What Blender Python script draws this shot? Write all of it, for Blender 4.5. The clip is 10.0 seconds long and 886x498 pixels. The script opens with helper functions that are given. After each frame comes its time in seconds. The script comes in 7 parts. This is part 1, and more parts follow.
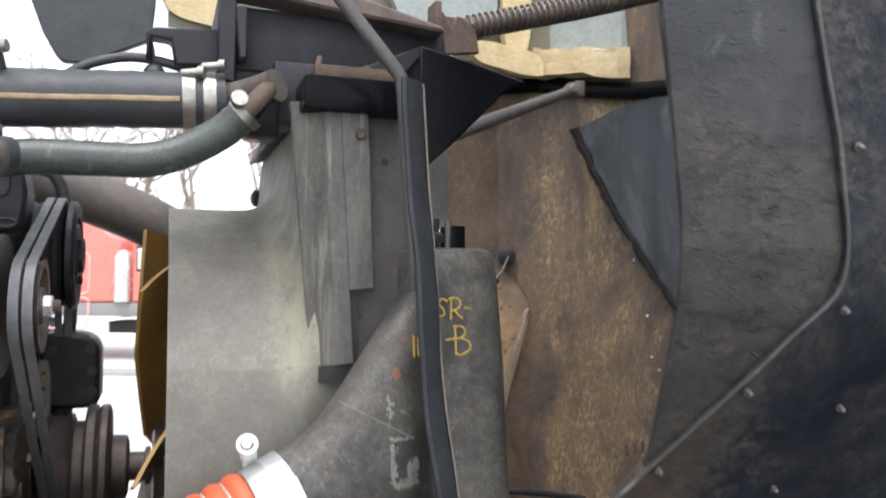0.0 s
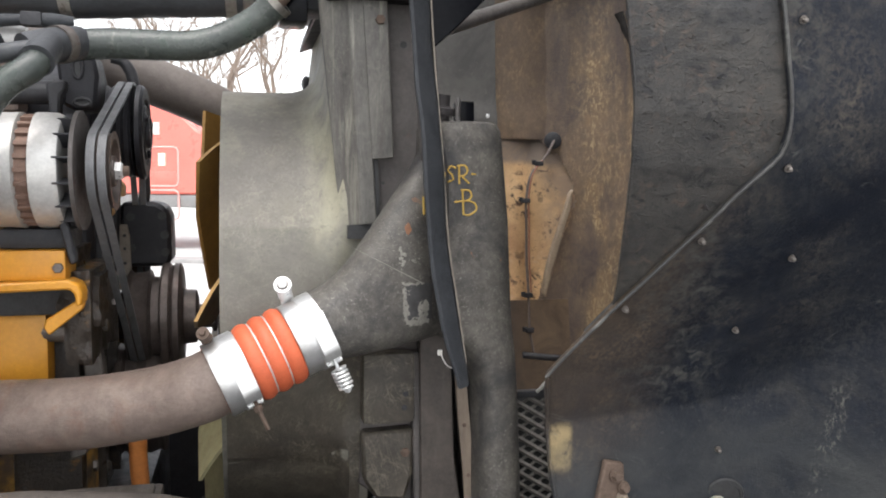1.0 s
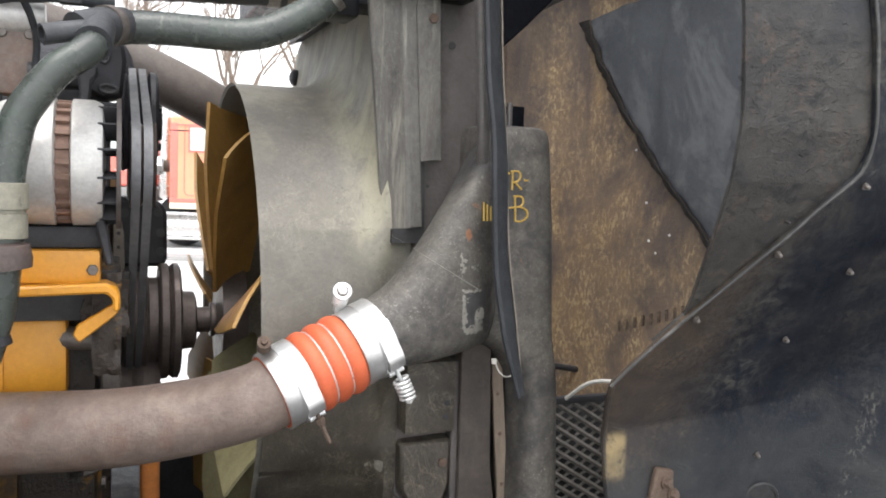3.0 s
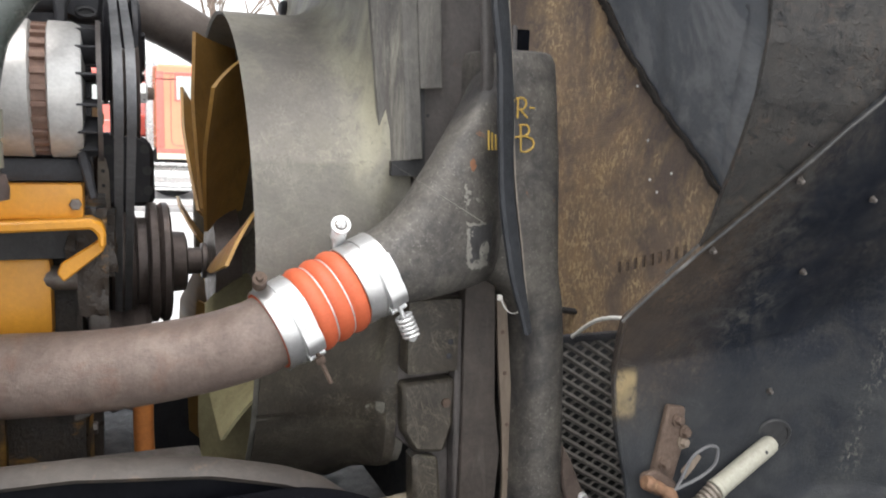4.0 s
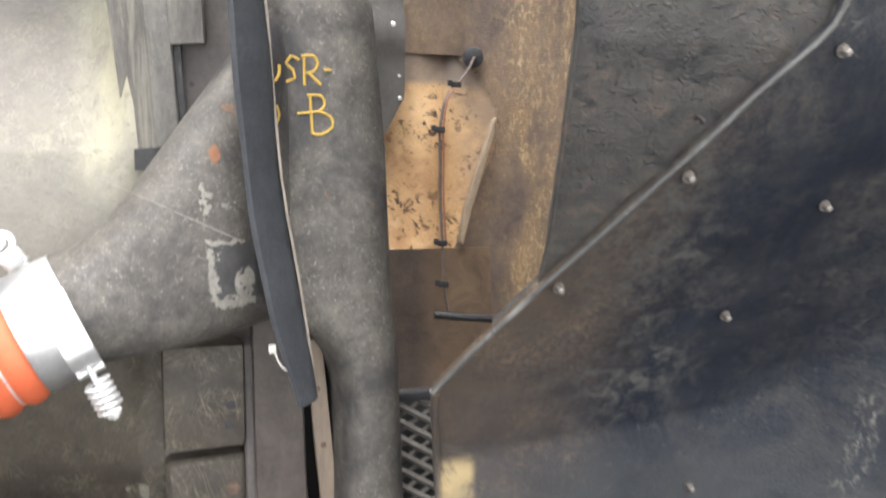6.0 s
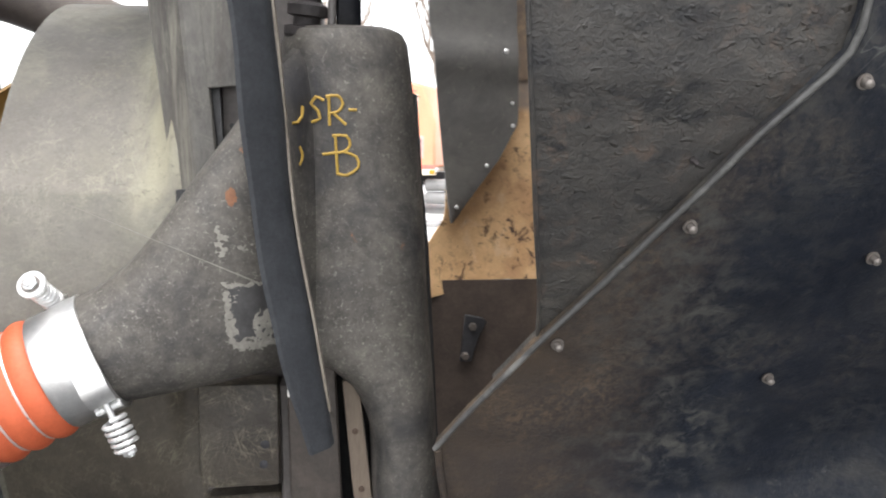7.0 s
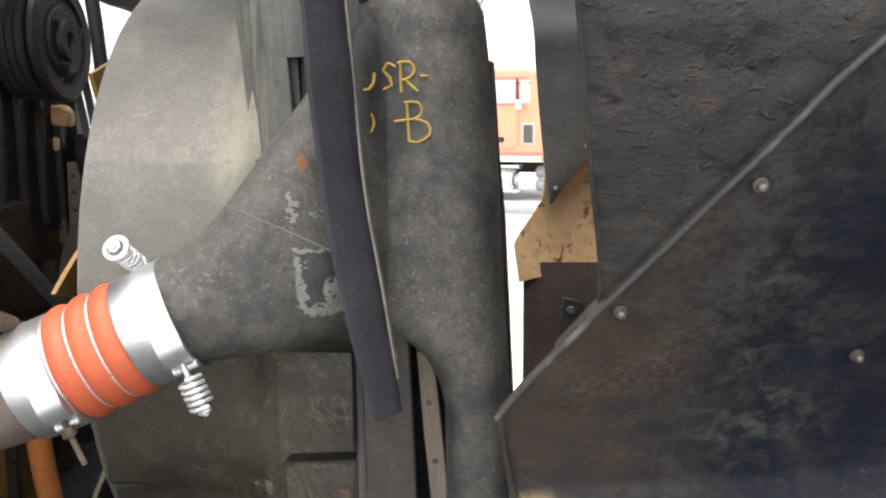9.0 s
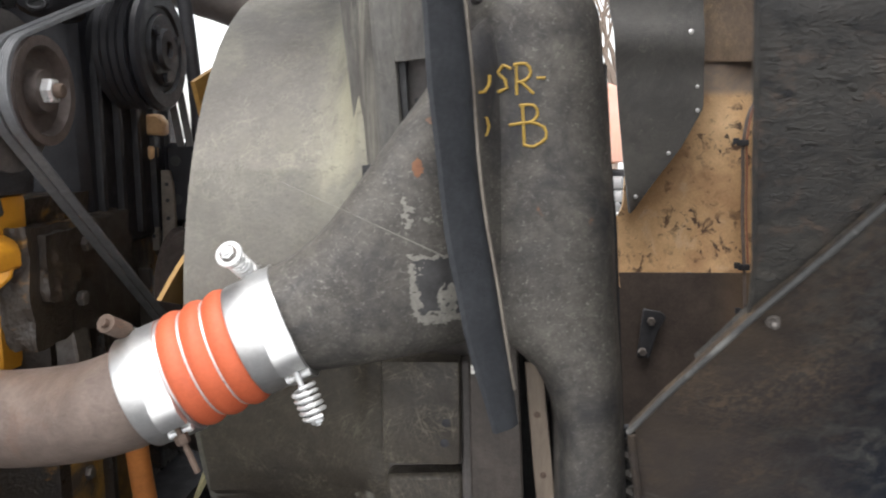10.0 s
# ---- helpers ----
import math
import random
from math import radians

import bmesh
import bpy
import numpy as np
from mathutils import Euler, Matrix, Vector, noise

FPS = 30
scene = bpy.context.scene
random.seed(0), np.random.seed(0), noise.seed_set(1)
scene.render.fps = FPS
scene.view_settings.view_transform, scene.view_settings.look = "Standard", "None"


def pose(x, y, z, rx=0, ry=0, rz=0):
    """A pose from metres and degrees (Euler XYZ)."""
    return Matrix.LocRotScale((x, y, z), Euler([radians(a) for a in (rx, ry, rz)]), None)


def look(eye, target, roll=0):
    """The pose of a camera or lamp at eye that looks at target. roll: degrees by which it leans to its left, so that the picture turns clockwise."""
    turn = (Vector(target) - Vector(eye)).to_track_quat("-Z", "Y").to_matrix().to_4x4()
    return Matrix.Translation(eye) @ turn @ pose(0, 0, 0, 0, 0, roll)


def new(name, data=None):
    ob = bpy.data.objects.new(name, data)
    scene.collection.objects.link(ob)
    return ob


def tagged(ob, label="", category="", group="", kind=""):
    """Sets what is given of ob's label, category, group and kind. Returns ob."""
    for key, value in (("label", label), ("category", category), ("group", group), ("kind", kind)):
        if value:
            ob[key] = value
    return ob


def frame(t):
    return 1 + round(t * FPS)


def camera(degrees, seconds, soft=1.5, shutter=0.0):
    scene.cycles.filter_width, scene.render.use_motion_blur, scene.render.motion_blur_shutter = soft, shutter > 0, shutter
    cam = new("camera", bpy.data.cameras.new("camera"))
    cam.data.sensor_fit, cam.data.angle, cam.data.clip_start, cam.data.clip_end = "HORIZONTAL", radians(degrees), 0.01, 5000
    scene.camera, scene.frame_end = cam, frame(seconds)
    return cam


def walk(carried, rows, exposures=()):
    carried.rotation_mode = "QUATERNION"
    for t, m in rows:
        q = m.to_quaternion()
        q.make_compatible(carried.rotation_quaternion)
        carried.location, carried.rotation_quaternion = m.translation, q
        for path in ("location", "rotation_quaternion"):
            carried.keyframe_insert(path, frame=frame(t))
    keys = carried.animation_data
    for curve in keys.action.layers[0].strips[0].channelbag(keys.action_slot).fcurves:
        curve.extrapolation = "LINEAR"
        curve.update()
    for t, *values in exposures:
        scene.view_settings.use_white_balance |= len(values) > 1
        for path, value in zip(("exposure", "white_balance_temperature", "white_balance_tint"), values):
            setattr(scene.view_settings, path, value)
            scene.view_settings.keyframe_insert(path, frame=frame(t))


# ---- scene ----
cam = camera(56.1, 10.0, soft=1.9, shutter=0.4)
PATH = [
    (0, (0.003, 0.002, 1.539), (-0.003, 2.0, 1.619), 0.6),
    (0.5, (0.117, -0.108, 1.515), (-0.06, 1.883, 1.464), 0.5),
    (1, (0.12, -0.161, 1.499), (-0.078, 1.822, 1.325), 0.5),
    (1.5, (0.057, -0.154, 1.498), (-0.178, 1.825, 1.338), 1.2),
    (2, (-0.083, -0.152, 1.503), (-0.135, 1.842, 1.35), 1.7),
    (2.2, (-0.129, -0.15, 1.503), (-0.083, 1.842, 1.335), 1.2),
    (3.3, (-0.173, -0.131, 1.503), (-0.064, 1.858, 1.327), 2.6),
    (3.5, (-0.191, -0.122, 1.494), (-0.045, 1.864, 1.304), 2.3),
    (4, (-0.168, -0.082, 1.471), (-0.051, 1.893, 1.18), 1.8),
    (4.5, (-0.041, -0.028, 1.467), (-0.016, 1.946, 1.146), -0.5),
    (5, (0.123, 0.066, 1.441), (0.022, 2.034, 1.097), 1.4),
    (5.2, (0.154, 0.111, 1.414), (0.027, 2.042, 0.907), -0.4),
    (5.4, (0.168, 0.155, 1.402), (0.054, 2.077, 0.862), -0.5),
    (5.5, (0.169, 0.178, 1.399), (0.08, 2.091, 0.824), -0.0),
    (5.7, (0.176, 0.229, 1.429), (0.14, 2.147, 0.864), 1.9),
    (5.8, (0.167, 0.256, 1.436), (0.165, 2.204, 0.982), 2.7),
    (6, (0.171, 0.309, 1.46), (0.14, 2.284, 1.142), 1.3),
    (6.2, (0.181, 0.339, 1.475), (0.113, 2.314, 1.163), 0.5),
    (7.3, (0.337, 0.37, 1.479), (-0.193, 2.28, 1.211), 0.9),
    (7.5, (0.341, 0.375, 1.474), (-0.224, 2.268, 1.164), 1.1),
    (8, (0.334, 0.385, 1.472), (-0.276, 2.266, 1.172), 1.1),
    (8.5, (0.337, 0.381, 1.472), (-0.303, 2.25, 1.163), 0.5),
    (9, (0.342, 0.389, 1.457), (-0.336, 2.247, 1.156), -0.2),
    (9.4, (0.337, 0.403, 1.454), (-0.471, 2.216, 1.205), -1.6),
    (9.5, (0.331, 0.401, 1.451), (-0.469, 2.216, 1.2), -1.6),
    (10, (0.278, 0.388, 1.45), (-0.522, 2.2, 1.176), -0.6),
]
EXPOSURES = [(0, 1.6, 6350, 10), (0.5, 1.42, 6550, 10), (1.5, 1.75, 6600, 10), (3.5, 1.7, 6600, 10), (4.5, 1.45, 6600, 10), (5, 1.7, 6650, 10), (5.5, 2.3, 6650, 10), (6, 2.5, 6650, 10), (6.2, 2.4, 6650, 10), (7.3, 1.80, 6600, 10), (8, 1.86, 6600, 10), (9, 1.74, 6600, 10), (10, 1.62, 6600, 10)]

walk(cam, [(t, look(eye, target, roll)) for t, eye, target, roll in PATH], EXPOSURES)

# ---- light: a bright overcast sky ----
world = bpy.data.worlds.new("sky")
scene.world = world
world.use_nodes = True
wt = world.node_tree
sky = wt.nodes.new("ShaderNodeTexSky")
sky.sky_type = "NISHITA"
sky.sun_disc = False
sky.sun_elevation, sky.sun_rotation = radians(68), radians(195)
sky.air_density, sky.dust_density, sky.ozone_density = 1.0, 2.0, 1.0
hsv = wt.nodes.new("ShaderNodeHueSaturation")
hsv.inputs["Saturation"].default_value = 0.22
wt.links.new(sky.outputs[0], hsv.inputs["Color"])
wt.links.new(hsv.outputs[0], wt.nodes["Background"].inputs[0])
wt.nodes["Background"].inputs[1].default_value = 0.15
sun = new("sun", bpy.data.lights.new("sun", "SUN"))
sun.data.energy, sun.data.angle, sun.data.color = 0.5, radians(40), (1.0, 0.985, 0.97)
sun.matrix_world = look((0, 0, 0), (-0.1, 0.38, -0.95))

# ---- materials ----


def nodes_of(name):
    m = bpy.data.materials.new(name)
    m.use_nodes = True
    return m, m.node_tree, m.node_tree.nodes["Principled BSDF"]


def noise_node(t, scale, detail=6.0, rough=0.6, stretch=(1, 1, 1), warp=0.0):
    tc = t.nodes.new("ShaderNodeTexCoord")
    mp = t.nodes.new("ShaderNodeMapping")
    mp.inputs["Scale"].default_value = stretch
    t.links.new(tc.outputs["Object"], mp.inputs["Vector"])
    n = t.nodes.new("ShaderNodeTexNoise")
    n.inputs["Scale"].default_value, n.inputs["Detail"].default_value = scale, detail
    n.inputs["Roughness"].default_value, n.inputs["Distortion"].default_value = rough, warp
    t.links.new(mp.outputs[0], n.inputs["Vector"])
    return n.outputs["Fac"]


def ramp(t, fac, stops):
    r = t.nodes.new("ShaderNodeValToRGB")
    el = r.color_ramp.elements
    while len(el) < len(stops):
        el.new(0.5)
    for e, (p, c) in zip(el, stops):
        e.position = p
        e.color = (*c, 1) if len(c) == 3 else c
    t.links.new(fac, r.inputs[0])
    return r.outputs[0]


def grey(v):
    return (v, v, v)


def mixc(t, fac, a, b):
    m = t.nodes.new("ShaderNodeMix")
    m.data_type = "RGBA"
    t.links.new(fac, m.inputs[0])
    for s, c in ((6, a), (7, b)):
        if isinstance(c, tuple):
            m.inputs[s].default_value = (*c, 1)
        else:
            t.links.new(c, m.inputs[s])
    return m.outputs[2]


def mat(name, base, dark=None, scale=14, rough=0.6, rvar=0.15, metal=0.0, bump=0.15, grain=160, stain=None, stretch=(1, 1, 1), second=None, spec=0.5, extra=None, mottle=0.6, relief=None):
    """Base colour blotched towards dark at one scale, grained at a second; stain: (colour, scale, from, to)."""
    m, t, b = nodes_of(name)
    dark = dark or tuple(c * 0.7 for c in base)
    col = ramp(t, noise_node(t, scale, 8, 0.62, stretch, 0.4), [(0.32, dark), (0.68, base)])
    fine = noise_node(t, grain, 4, 0.7, stretch)
    col = mixc(t, ramp(t, fine, [(0.35, grey(0)), (0.75, grey(0.35))]), col, tuple(min(1, c * 1.35 + 0.01) for c in base))
    mid = ramp(t, noise_node(t, scale * 5.5, 9, 0.75, stretch), [(0.38, grey(0)), (0.66, grey(0.55 * mottle))])
    col = mixc(t, mid, col, tuple(0.55 * c for c in dark))
    for st in (stain, second):
        if st:
            c, s, lo, hi = st[:4]
            sm = ramp(t, noise_node(t, s, 10, 0.7, st[4] if len(st) > 4 else (1, 1, 1), 0.8), [(lo, grey(0)), (hi, grey(1))])
            col = mixc(t, sm, col, c)
    if extra:
        col = extra(t, col)
    t.links.new(col, b.inputs["Base Color"])
    r = ramp(t, noise_node(t, scale * 2.3, 6), [(0.3, grey(max(0.02, rough - rvar))), (0.7, grey(min(1, rough + rvar)))])
    t.links.new(r, b.inputs["Roughness"])
    b.inputs["Metallic"].default_value = metal
    b.inputs["Specular IOR Level"].default_value = spec
    if bump:
        mx = t.nodes.new("ShaderNodeMath")
        mx.operation = "ADD"
        t.links.new(fine, mx.inputs[0])
        t.links.new(noise_node(t, scale * 1.7, 5), mx.inputs[1])
        bp = t.nodes.new("ShaderNodeBump")
        bp.inputs["Strength"].default_value, bp.inputs["Distance"].default_value = bump, 0.004
        t.links.new(mx.outputs[0], bp.inputs["Height"])
        t.links.new(bp.outputs[0], b.inputs["Normal"])
        if relief:
            rs, rst, lo, hi, depth = relief
            b2 = t.nodes.new("ShaderNodeBump")
            b2.inputs["Strength"].default_value, b2.inputs["Distance"].default_value = 1.0, depth
            t.links.new(ramp(t, noise_node(t, rs, 3, 0.55, rst, 0.5), [(lo, grey(0)), (hi, grey(1))]), b2.inputs["Height"])
            t.links.new(bp.outputs[0], b2.inputs["Normal"])
            t.links.new(b2.outputs[0], b.inputs["Normal"])
    return m


def slope(t, axis, a, b):
    """0 to 1 from a to b along one axis of the object."""
    tc = t.nodes.new("ShaderNodeTexCoord")
    sx = t.nodes.new("ShaderNodeSeparateXYZ")
    t.links.new(tc.outputs["Object"], sx.inputs[0])
    mr = t.nodes.new("ShaderNodeMapRange")
    mr.interpolation_type = "SMOOTHSTEP"
    mr.inputs["From Min"].default_value, mr.inputs["From Max"].default_value = a, b
    t.links.new(sx.outputs[axis], mr.inputs["Value"])
    return mr.outputs[0]


def slant(t, way, a, b):
    """0 to 1 from a to b along any direction of the object."""
    tc = t.nodes.new("ShaderNodeTexCoord")
    dot = t.nodes.new("ShaderNodeVectorMath")
    dot.operation = "DOT_PRODUCT"
    dot.inputs[1].default_value = way
    t.links.new(tc.outputs["Object"], dot.inputs[0])
    mr = t.nodes.new("ShaderNodeMapRange")
    mr.interpolation_type = "SMOOTHSTEP"
    mr.inputs["From Min"].default_value, mr.inputs["From Max"].default_value = a, b
    t.links.new(dot.outputs["Value"], mr.inputs["Value"])
    return mr.outputs[0]


def product(t, *facs):
    out = facs[0]
    for f in facs[1:]:
        m = t.nodes.new("ShaderNodeMath")
        m.operation = "MULTIPLY"
        t.links.new(out, m.inputs[0])
        t.links.new(f, m.inputs[1])
        out = m.outputs[0]
    return out


def const(t, value):
    v = t.nodes.new("ShaderNodeValue")
    v.outputs[0].default_value = value
    return v.outputs[0]


def speckle(t, scale, lo, hi, stretch=(1, 1, 1)):
    return ramp(t, noise_node(t, scale, 8, 0.65, stretch, 0.6), [(lo, grey(0)), (hi, grey(1))])


def strands(t, angle, scale, width=0.012, thin=9.0):
    """Thin crossing threads lying in the upright plane, as of chopped glass fibre."""
    tc = t.nodes.new("ShaderNodeTexCoord")
    turn = t.nodes.new("ShaderNodeMapping")
    turn.inputs["Rotation"].default_value = (0, radians(angle), 0)
    t.links.new(tc.outputs["Object"], turn.inputs["Vector"])
    mp = t.nodes.new("ShaderNodeMapping")
    mp.inputs["Scale"].default_value = (1.0, 0.6, 1.0 / thin)
    t.links.new(turn.outputs[0], mp.inputs["Vector"])
    n = t.nodes.new("ShaderNodeTexNoise")
    n.inputs["Scale"].default_value, n.inputs["Detail"].default_value, n.inputs["Distortion"].default_value = scale, 2.0, 0.35
    t.links.new(mp.outputs[0], n.inputs["Vector"])
    return ramp(t, n.outputs["Fac"], [(0.5 - 2 * width, grey(0)), (0.5, grey(1)), (0.5 + 2 * width, grey(0))])


def fibres(colour, amount, patch=(5, 0.35, 0.65)):
    def lay(t, col):
        for k, angle in enumerate((18, 64, 112, 155)):
            f = product(t, strands(t, angle, 95 + 17 * k), speckle(t, patch[0] + k, patch[1], patch[2]), ramp(t, noise_node(t, 30, 3), [(0.4, grey(0)), (0.6, grey(amount))]))
            col = mixc(t, f, col, colour)
        return col
    return lay


def scratched(colour, amount, scale=60):
    def lay(t, col):
        for k, angle in enumerate((25, 70, 140)):
            f = product(t, strands(t, angle, scale + 20 * k, 0.006, 14.0), speckle(t, 9 + k, 0.55, 0.65), ramp(t, noise_node(t, 25, 3), [(0.5, grey(0)), (0.62, grey(amount))]))
            col = mixc(t, f, col, colour)
        return col
    return lay


def liner_dirt_and_light(t, col):
    """Brown road dust round the free corner, a tan overspray patch on the edge, scuffs on the bend, a dark slanting
    band, and grey dust below that also carries the lower wall's extra light.
    """
    col = mixc(t, product(t, speckle(t, 2.6, 0.42, 0.68), const(t, 0.6)), col, (0.0065, 0.0085, 0.014))
    col = mixc(t, product(t, speckle(t, 3.4, 0.50, 0.64), speckle(t, 120, 0.42, 0.60), const(t, 0.5)), col, (0.056, 0.055, 0.052))
    high = product(t, slope(t, 0, 0.26, 0.10), slope(t, 2, 0.72, 0.82), speckle(t, 7, 0.44, 0.64), speckle(t, 130, 0.40, 0.62), const(t, 0.8))
    col = mixc(t, high, col, (0.10, 0.086, 0.070))
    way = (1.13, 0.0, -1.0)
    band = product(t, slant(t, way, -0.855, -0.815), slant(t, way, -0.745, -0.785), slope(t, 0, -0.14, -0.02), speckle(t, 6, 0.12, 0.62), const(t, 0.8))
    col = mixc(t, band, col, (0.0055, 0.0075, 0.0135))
    dust = product(t, slope(t, 0, 0.02, -0.16), slope(t, 2, 0.50, 0.60), speckle(t, 6, 0.22, 0.72))
    col = mixc(t, dust, col, (0.082, 0.062, 0.046))
    col = mixc(t, product(t, dust, speckle(t, 170, 0.44, 0.62), speckle(t, 11, 0.38, 0.60)), col, (0.19, 0.135, 0.085))
    bloom = product(t, slope(t, 0, -0.16, -0.02), slope(t, 0, 0.12, 0.0), slope(t, 2, 0.60, 0.70), speckle(t, 60, 0.45, 0.62), speckle(t, 8, 0.4, 0.6))
    col = mixc(t, bloom, col, (0.066, 0.065, 0.06))
    patch = product(t, slope(t, 0, -0.191, -0.183), slope(t, 0, -0.148, -0.158), slope(t, 2, 0.545, 0.565), slope(t, 2, 0.634, 0.610), speckle(t, 34, 0.30, 0.46))
    col = mixc(t, patch, col, (0.40, 0.30, 0.15))
    lean = (1.0, 0.0, -0.16)
    scuff = product(t, slant(t, lean, 0.120, 0.137), slant(t, lean, 0.156, 0.139), slope(t, 2, 0.40, 0.46), slope(t, 2, 0.74, 0.62), speckle(t, 170, 0.50, 0.60, (1, 1, 0.6)), speckle(t, 34, 0.40, 0.58))
    col = mixc(t, scuff, col, (0.17, 0.162, 0.14))
    # grey dust below, lightened further for the wall that faces the sky more
    low_dust_and_light = product(t, slope(t, 2, 0.66, 0.55), speckle(t, 5, 0.28, 0.62))
    col = mixc(t, low_dust_and_light, col, (0.044, 0.046, 0.047))
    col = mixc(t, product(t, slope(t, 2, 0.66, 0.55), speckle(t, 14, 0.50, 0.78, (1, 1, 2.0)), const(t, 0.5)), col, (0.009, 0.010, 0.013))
    return scratched((0.13, 0.13, 0.12), 0.5, 22)(t, col)


def shroud_skin(t, col):
    """Fine pale fibre, warm cream dust in patches, paler by the bend, darker below one line, and thin dark run marks.
    """
    col = fibres((0.33, 0.32, 0.25), 0.5, (6, 0.38, 0.60))(t, col)
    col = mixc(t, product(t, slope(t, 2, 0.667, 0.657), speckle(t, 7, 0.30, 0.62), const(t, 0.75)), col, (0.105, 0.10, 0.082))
    col = mixc(t, product(t, slope(t, 2, 0.60, 0.70), speckle(t, 11, 0.50, 0.66, (1, 1, 0.5)), const(t, 0.15)), col, (0.36, 0.345, 0.245))
    col = mixc(t, product(t, slope(t, 0, -0.045, 0.005), slope(t, 2, 0.58, 0.66), speckle(t, 16, 0.34, 0.58, (1, 1, 0.5)), const(t, 0.7)), col, (0.37, 0.35, 0.25))
    col = mixc(t, product(t, speckle(t, 160, 0.5, 0.62), speckle(t, 5, 0.42, 0.62), const(t, 0.4)), col, (0.33, 0.31, 0.235))
    col = mixc(t, product(t, speckle(t, 120, 0.56, 0.66), speckle(t, 6, 0.40, 0.6), const(t, 0.45)), col, (0.08, 0.075, 0.066))
    return mixc(t, product(t, speckle(t, 9, 0.54, 0.70, (3, 3, 0.3)), const(t, 0.3)), col, (0.10, 0.096, 0.084))


def cast_wear(t, col):
    """Scratches, and a few rust spots."""
    col = scratched((0.34, 0.33, 0.30), 0.3)(t, col)
    return mixc(t, product(t, speckle(t, 28, 0.66, 0.72), speckle(t, 5, 0.5, 0.6)), col, (0.30, 0.13, 0.06))


M_CAST = mat("dirty_cast_aluminium", (0.150, 0.137, 0.118), (0.056, 0.051, 0.047), 16, 0.58, 0.15, 0.2, 0.22, 300, stain=((0.27, 0.255, 0.225), 250, 0.56, 0.68), second=((0.034, 0.033, 0.035), 8, 0.46, 0.66), mottle=1.0, extra=cast_wear, relief=(230, (1, 1, 1), 0.5, 0.75, 0.0002))
M_SHROUD = mat("dusty_grey_fibreglass", (0.192, 0.176, 0.154), (0.148, 0.136, 0.119), 6, 0.6, 0.12, 0, 0.25, 220, stain=((0.28, 0.272, 0.222), 6, 0.52, 0.78, (1, 1, 1.7)), second=((0.11, 0.102, 0.090), 4.5, 0.58, 0.88), mottle=0.45, extra=shroud_skin)
M_SHROUD_LOW = mat("darker_fibreglass", (0.080, 0.067, 0.050), (0.030, 0.025, 0.021), 9, 0.5, 0.18, 0, 0.4, 200, stain=((0.12, 0.11, 0.087), 12, 0.6, 0.8), second=((0.026, 0.019, 0.014), 5, 0.48, 0.70), extra=fibres((0.22, 0.198, 0.14), 0.5))
M_PLATE = mat("streaked_dusty_steel_plate", (0.155, 0.147, 0.132), (0.062, 0.058, 0.055), 14, 0.6, 0.15, 0.1, 0.2, 180, stain=((0.25, 0.24, 0.20), 11, 0.54, 0.66, (3, 3, 0.22)), second=((0.085, 0.075, 0.068), 11, 0.52, 0.70, (3, 3, 0.3)), stretch=(1.6, 1.6, 0.6), extra=fibres((0.27, 0.26, 0.21), 0.35))
M_PLATE_DARK = mat("brown_grey_steel_plate", (0.115, 0.10, 0.094), (0.062, 0.056, 0.053), 10, 0.6, 0.15, 0.1, 0.25, 180, stain=((0.15, 0.09, 0.066), 26, 0.64, 0.8))
M_RUBBER = mat("weathered_black_rubber", (0.042, 0.045, 0.05), (0.024, 0.026, 0.03), 18, 0.58, 0.12, 0, 0.3, 240, stain=((0.085, 0.082, 0.08), 20, 0.64, 0.85), spec=0.3)
M_RUBBER_WORN = mat("dusty_rubber_hose", (0.052, 0.055, 0.060), (0.024, 0.025, 0.028), 15, 0.45, 0.12, 0, 0.25, 200, stain=((0.14, 0.145, 0.15), 9, 0.60, 0.85))
M_HOSE_GREEN = mat("dusty_green_black_hose", (0.070, 0.080, 0.071), (0.030, 0.037, 0.034), 11, 0.27, 0.12, 0, 0.25, 200, stain=((0.22, 0.225, 0.19), 36, 0.60, 0.76), second=((0.040, 0.064, 0.047), 13, 0.54, 0.76))
M_SILICONE = mat("orange_silicone", (0.60, 0.125, 0.05), (0.47, 0.095, 0.04), 9, 0.55, 0.1, 0, 0.12, 240, stain=((0.40, 0.125, 0.07), 18, 0.62, 0.85), mottle=0.12)
M_BAND = mat("bright_stainless_band", (0.74, 0.735, 0.73), (0.60, 0.60, 0.59), 14, 0.40, 0.07, 0.92, 0.05, 200, mottle=0.12)
M_ZINC = mat("zinc_plated_steel", (0.74, 0.74, 0.73), (0.55, 0.55, 0.54), 40, 0.33, 0.1, 0.5, 0.1, 300, mottle=0.35)
M_DULL = mat("dull_dirty_steel", (0.24, 0.22, 0.20), (0.12, 0.10, 0.09), 30, 0.5, 0.15, 0.7, 0.25, 220, stain=((0.16, 0.07, 0.035), 22, 0.6, 0.75))
M_PIPE = mat("brown_grey_coated_pipe", (0.215, 0.165, 0.140), (0.120, 0.088, 0.073), 7, 0.46, 0.12, 0.15, 0.3, 220, stain=((0.265, 0.215, 0.18), 22, 0.50, 0.85), second=((0.16, 0.085, 0.058), 11, 0.52, 0.78), mottle=0.8)
M_BIGPIPE = mat("grey_brown_tube", (0.19, 0.162, 0.145), (0.115, 0.098, 0.088), 12, 0.6, 0.1, 0, 0.15, 200)
M_YELLOW = mat("yellow_engine_paint", (0.64, 0.29, 0.024), (0.50, 0.21, 0.017), 6, 0.4, 0.1, 0, 0.08, 150, stain=((0.16, 0.085, 0.03), 12, 0.62, 0.76), mottle=0.15)
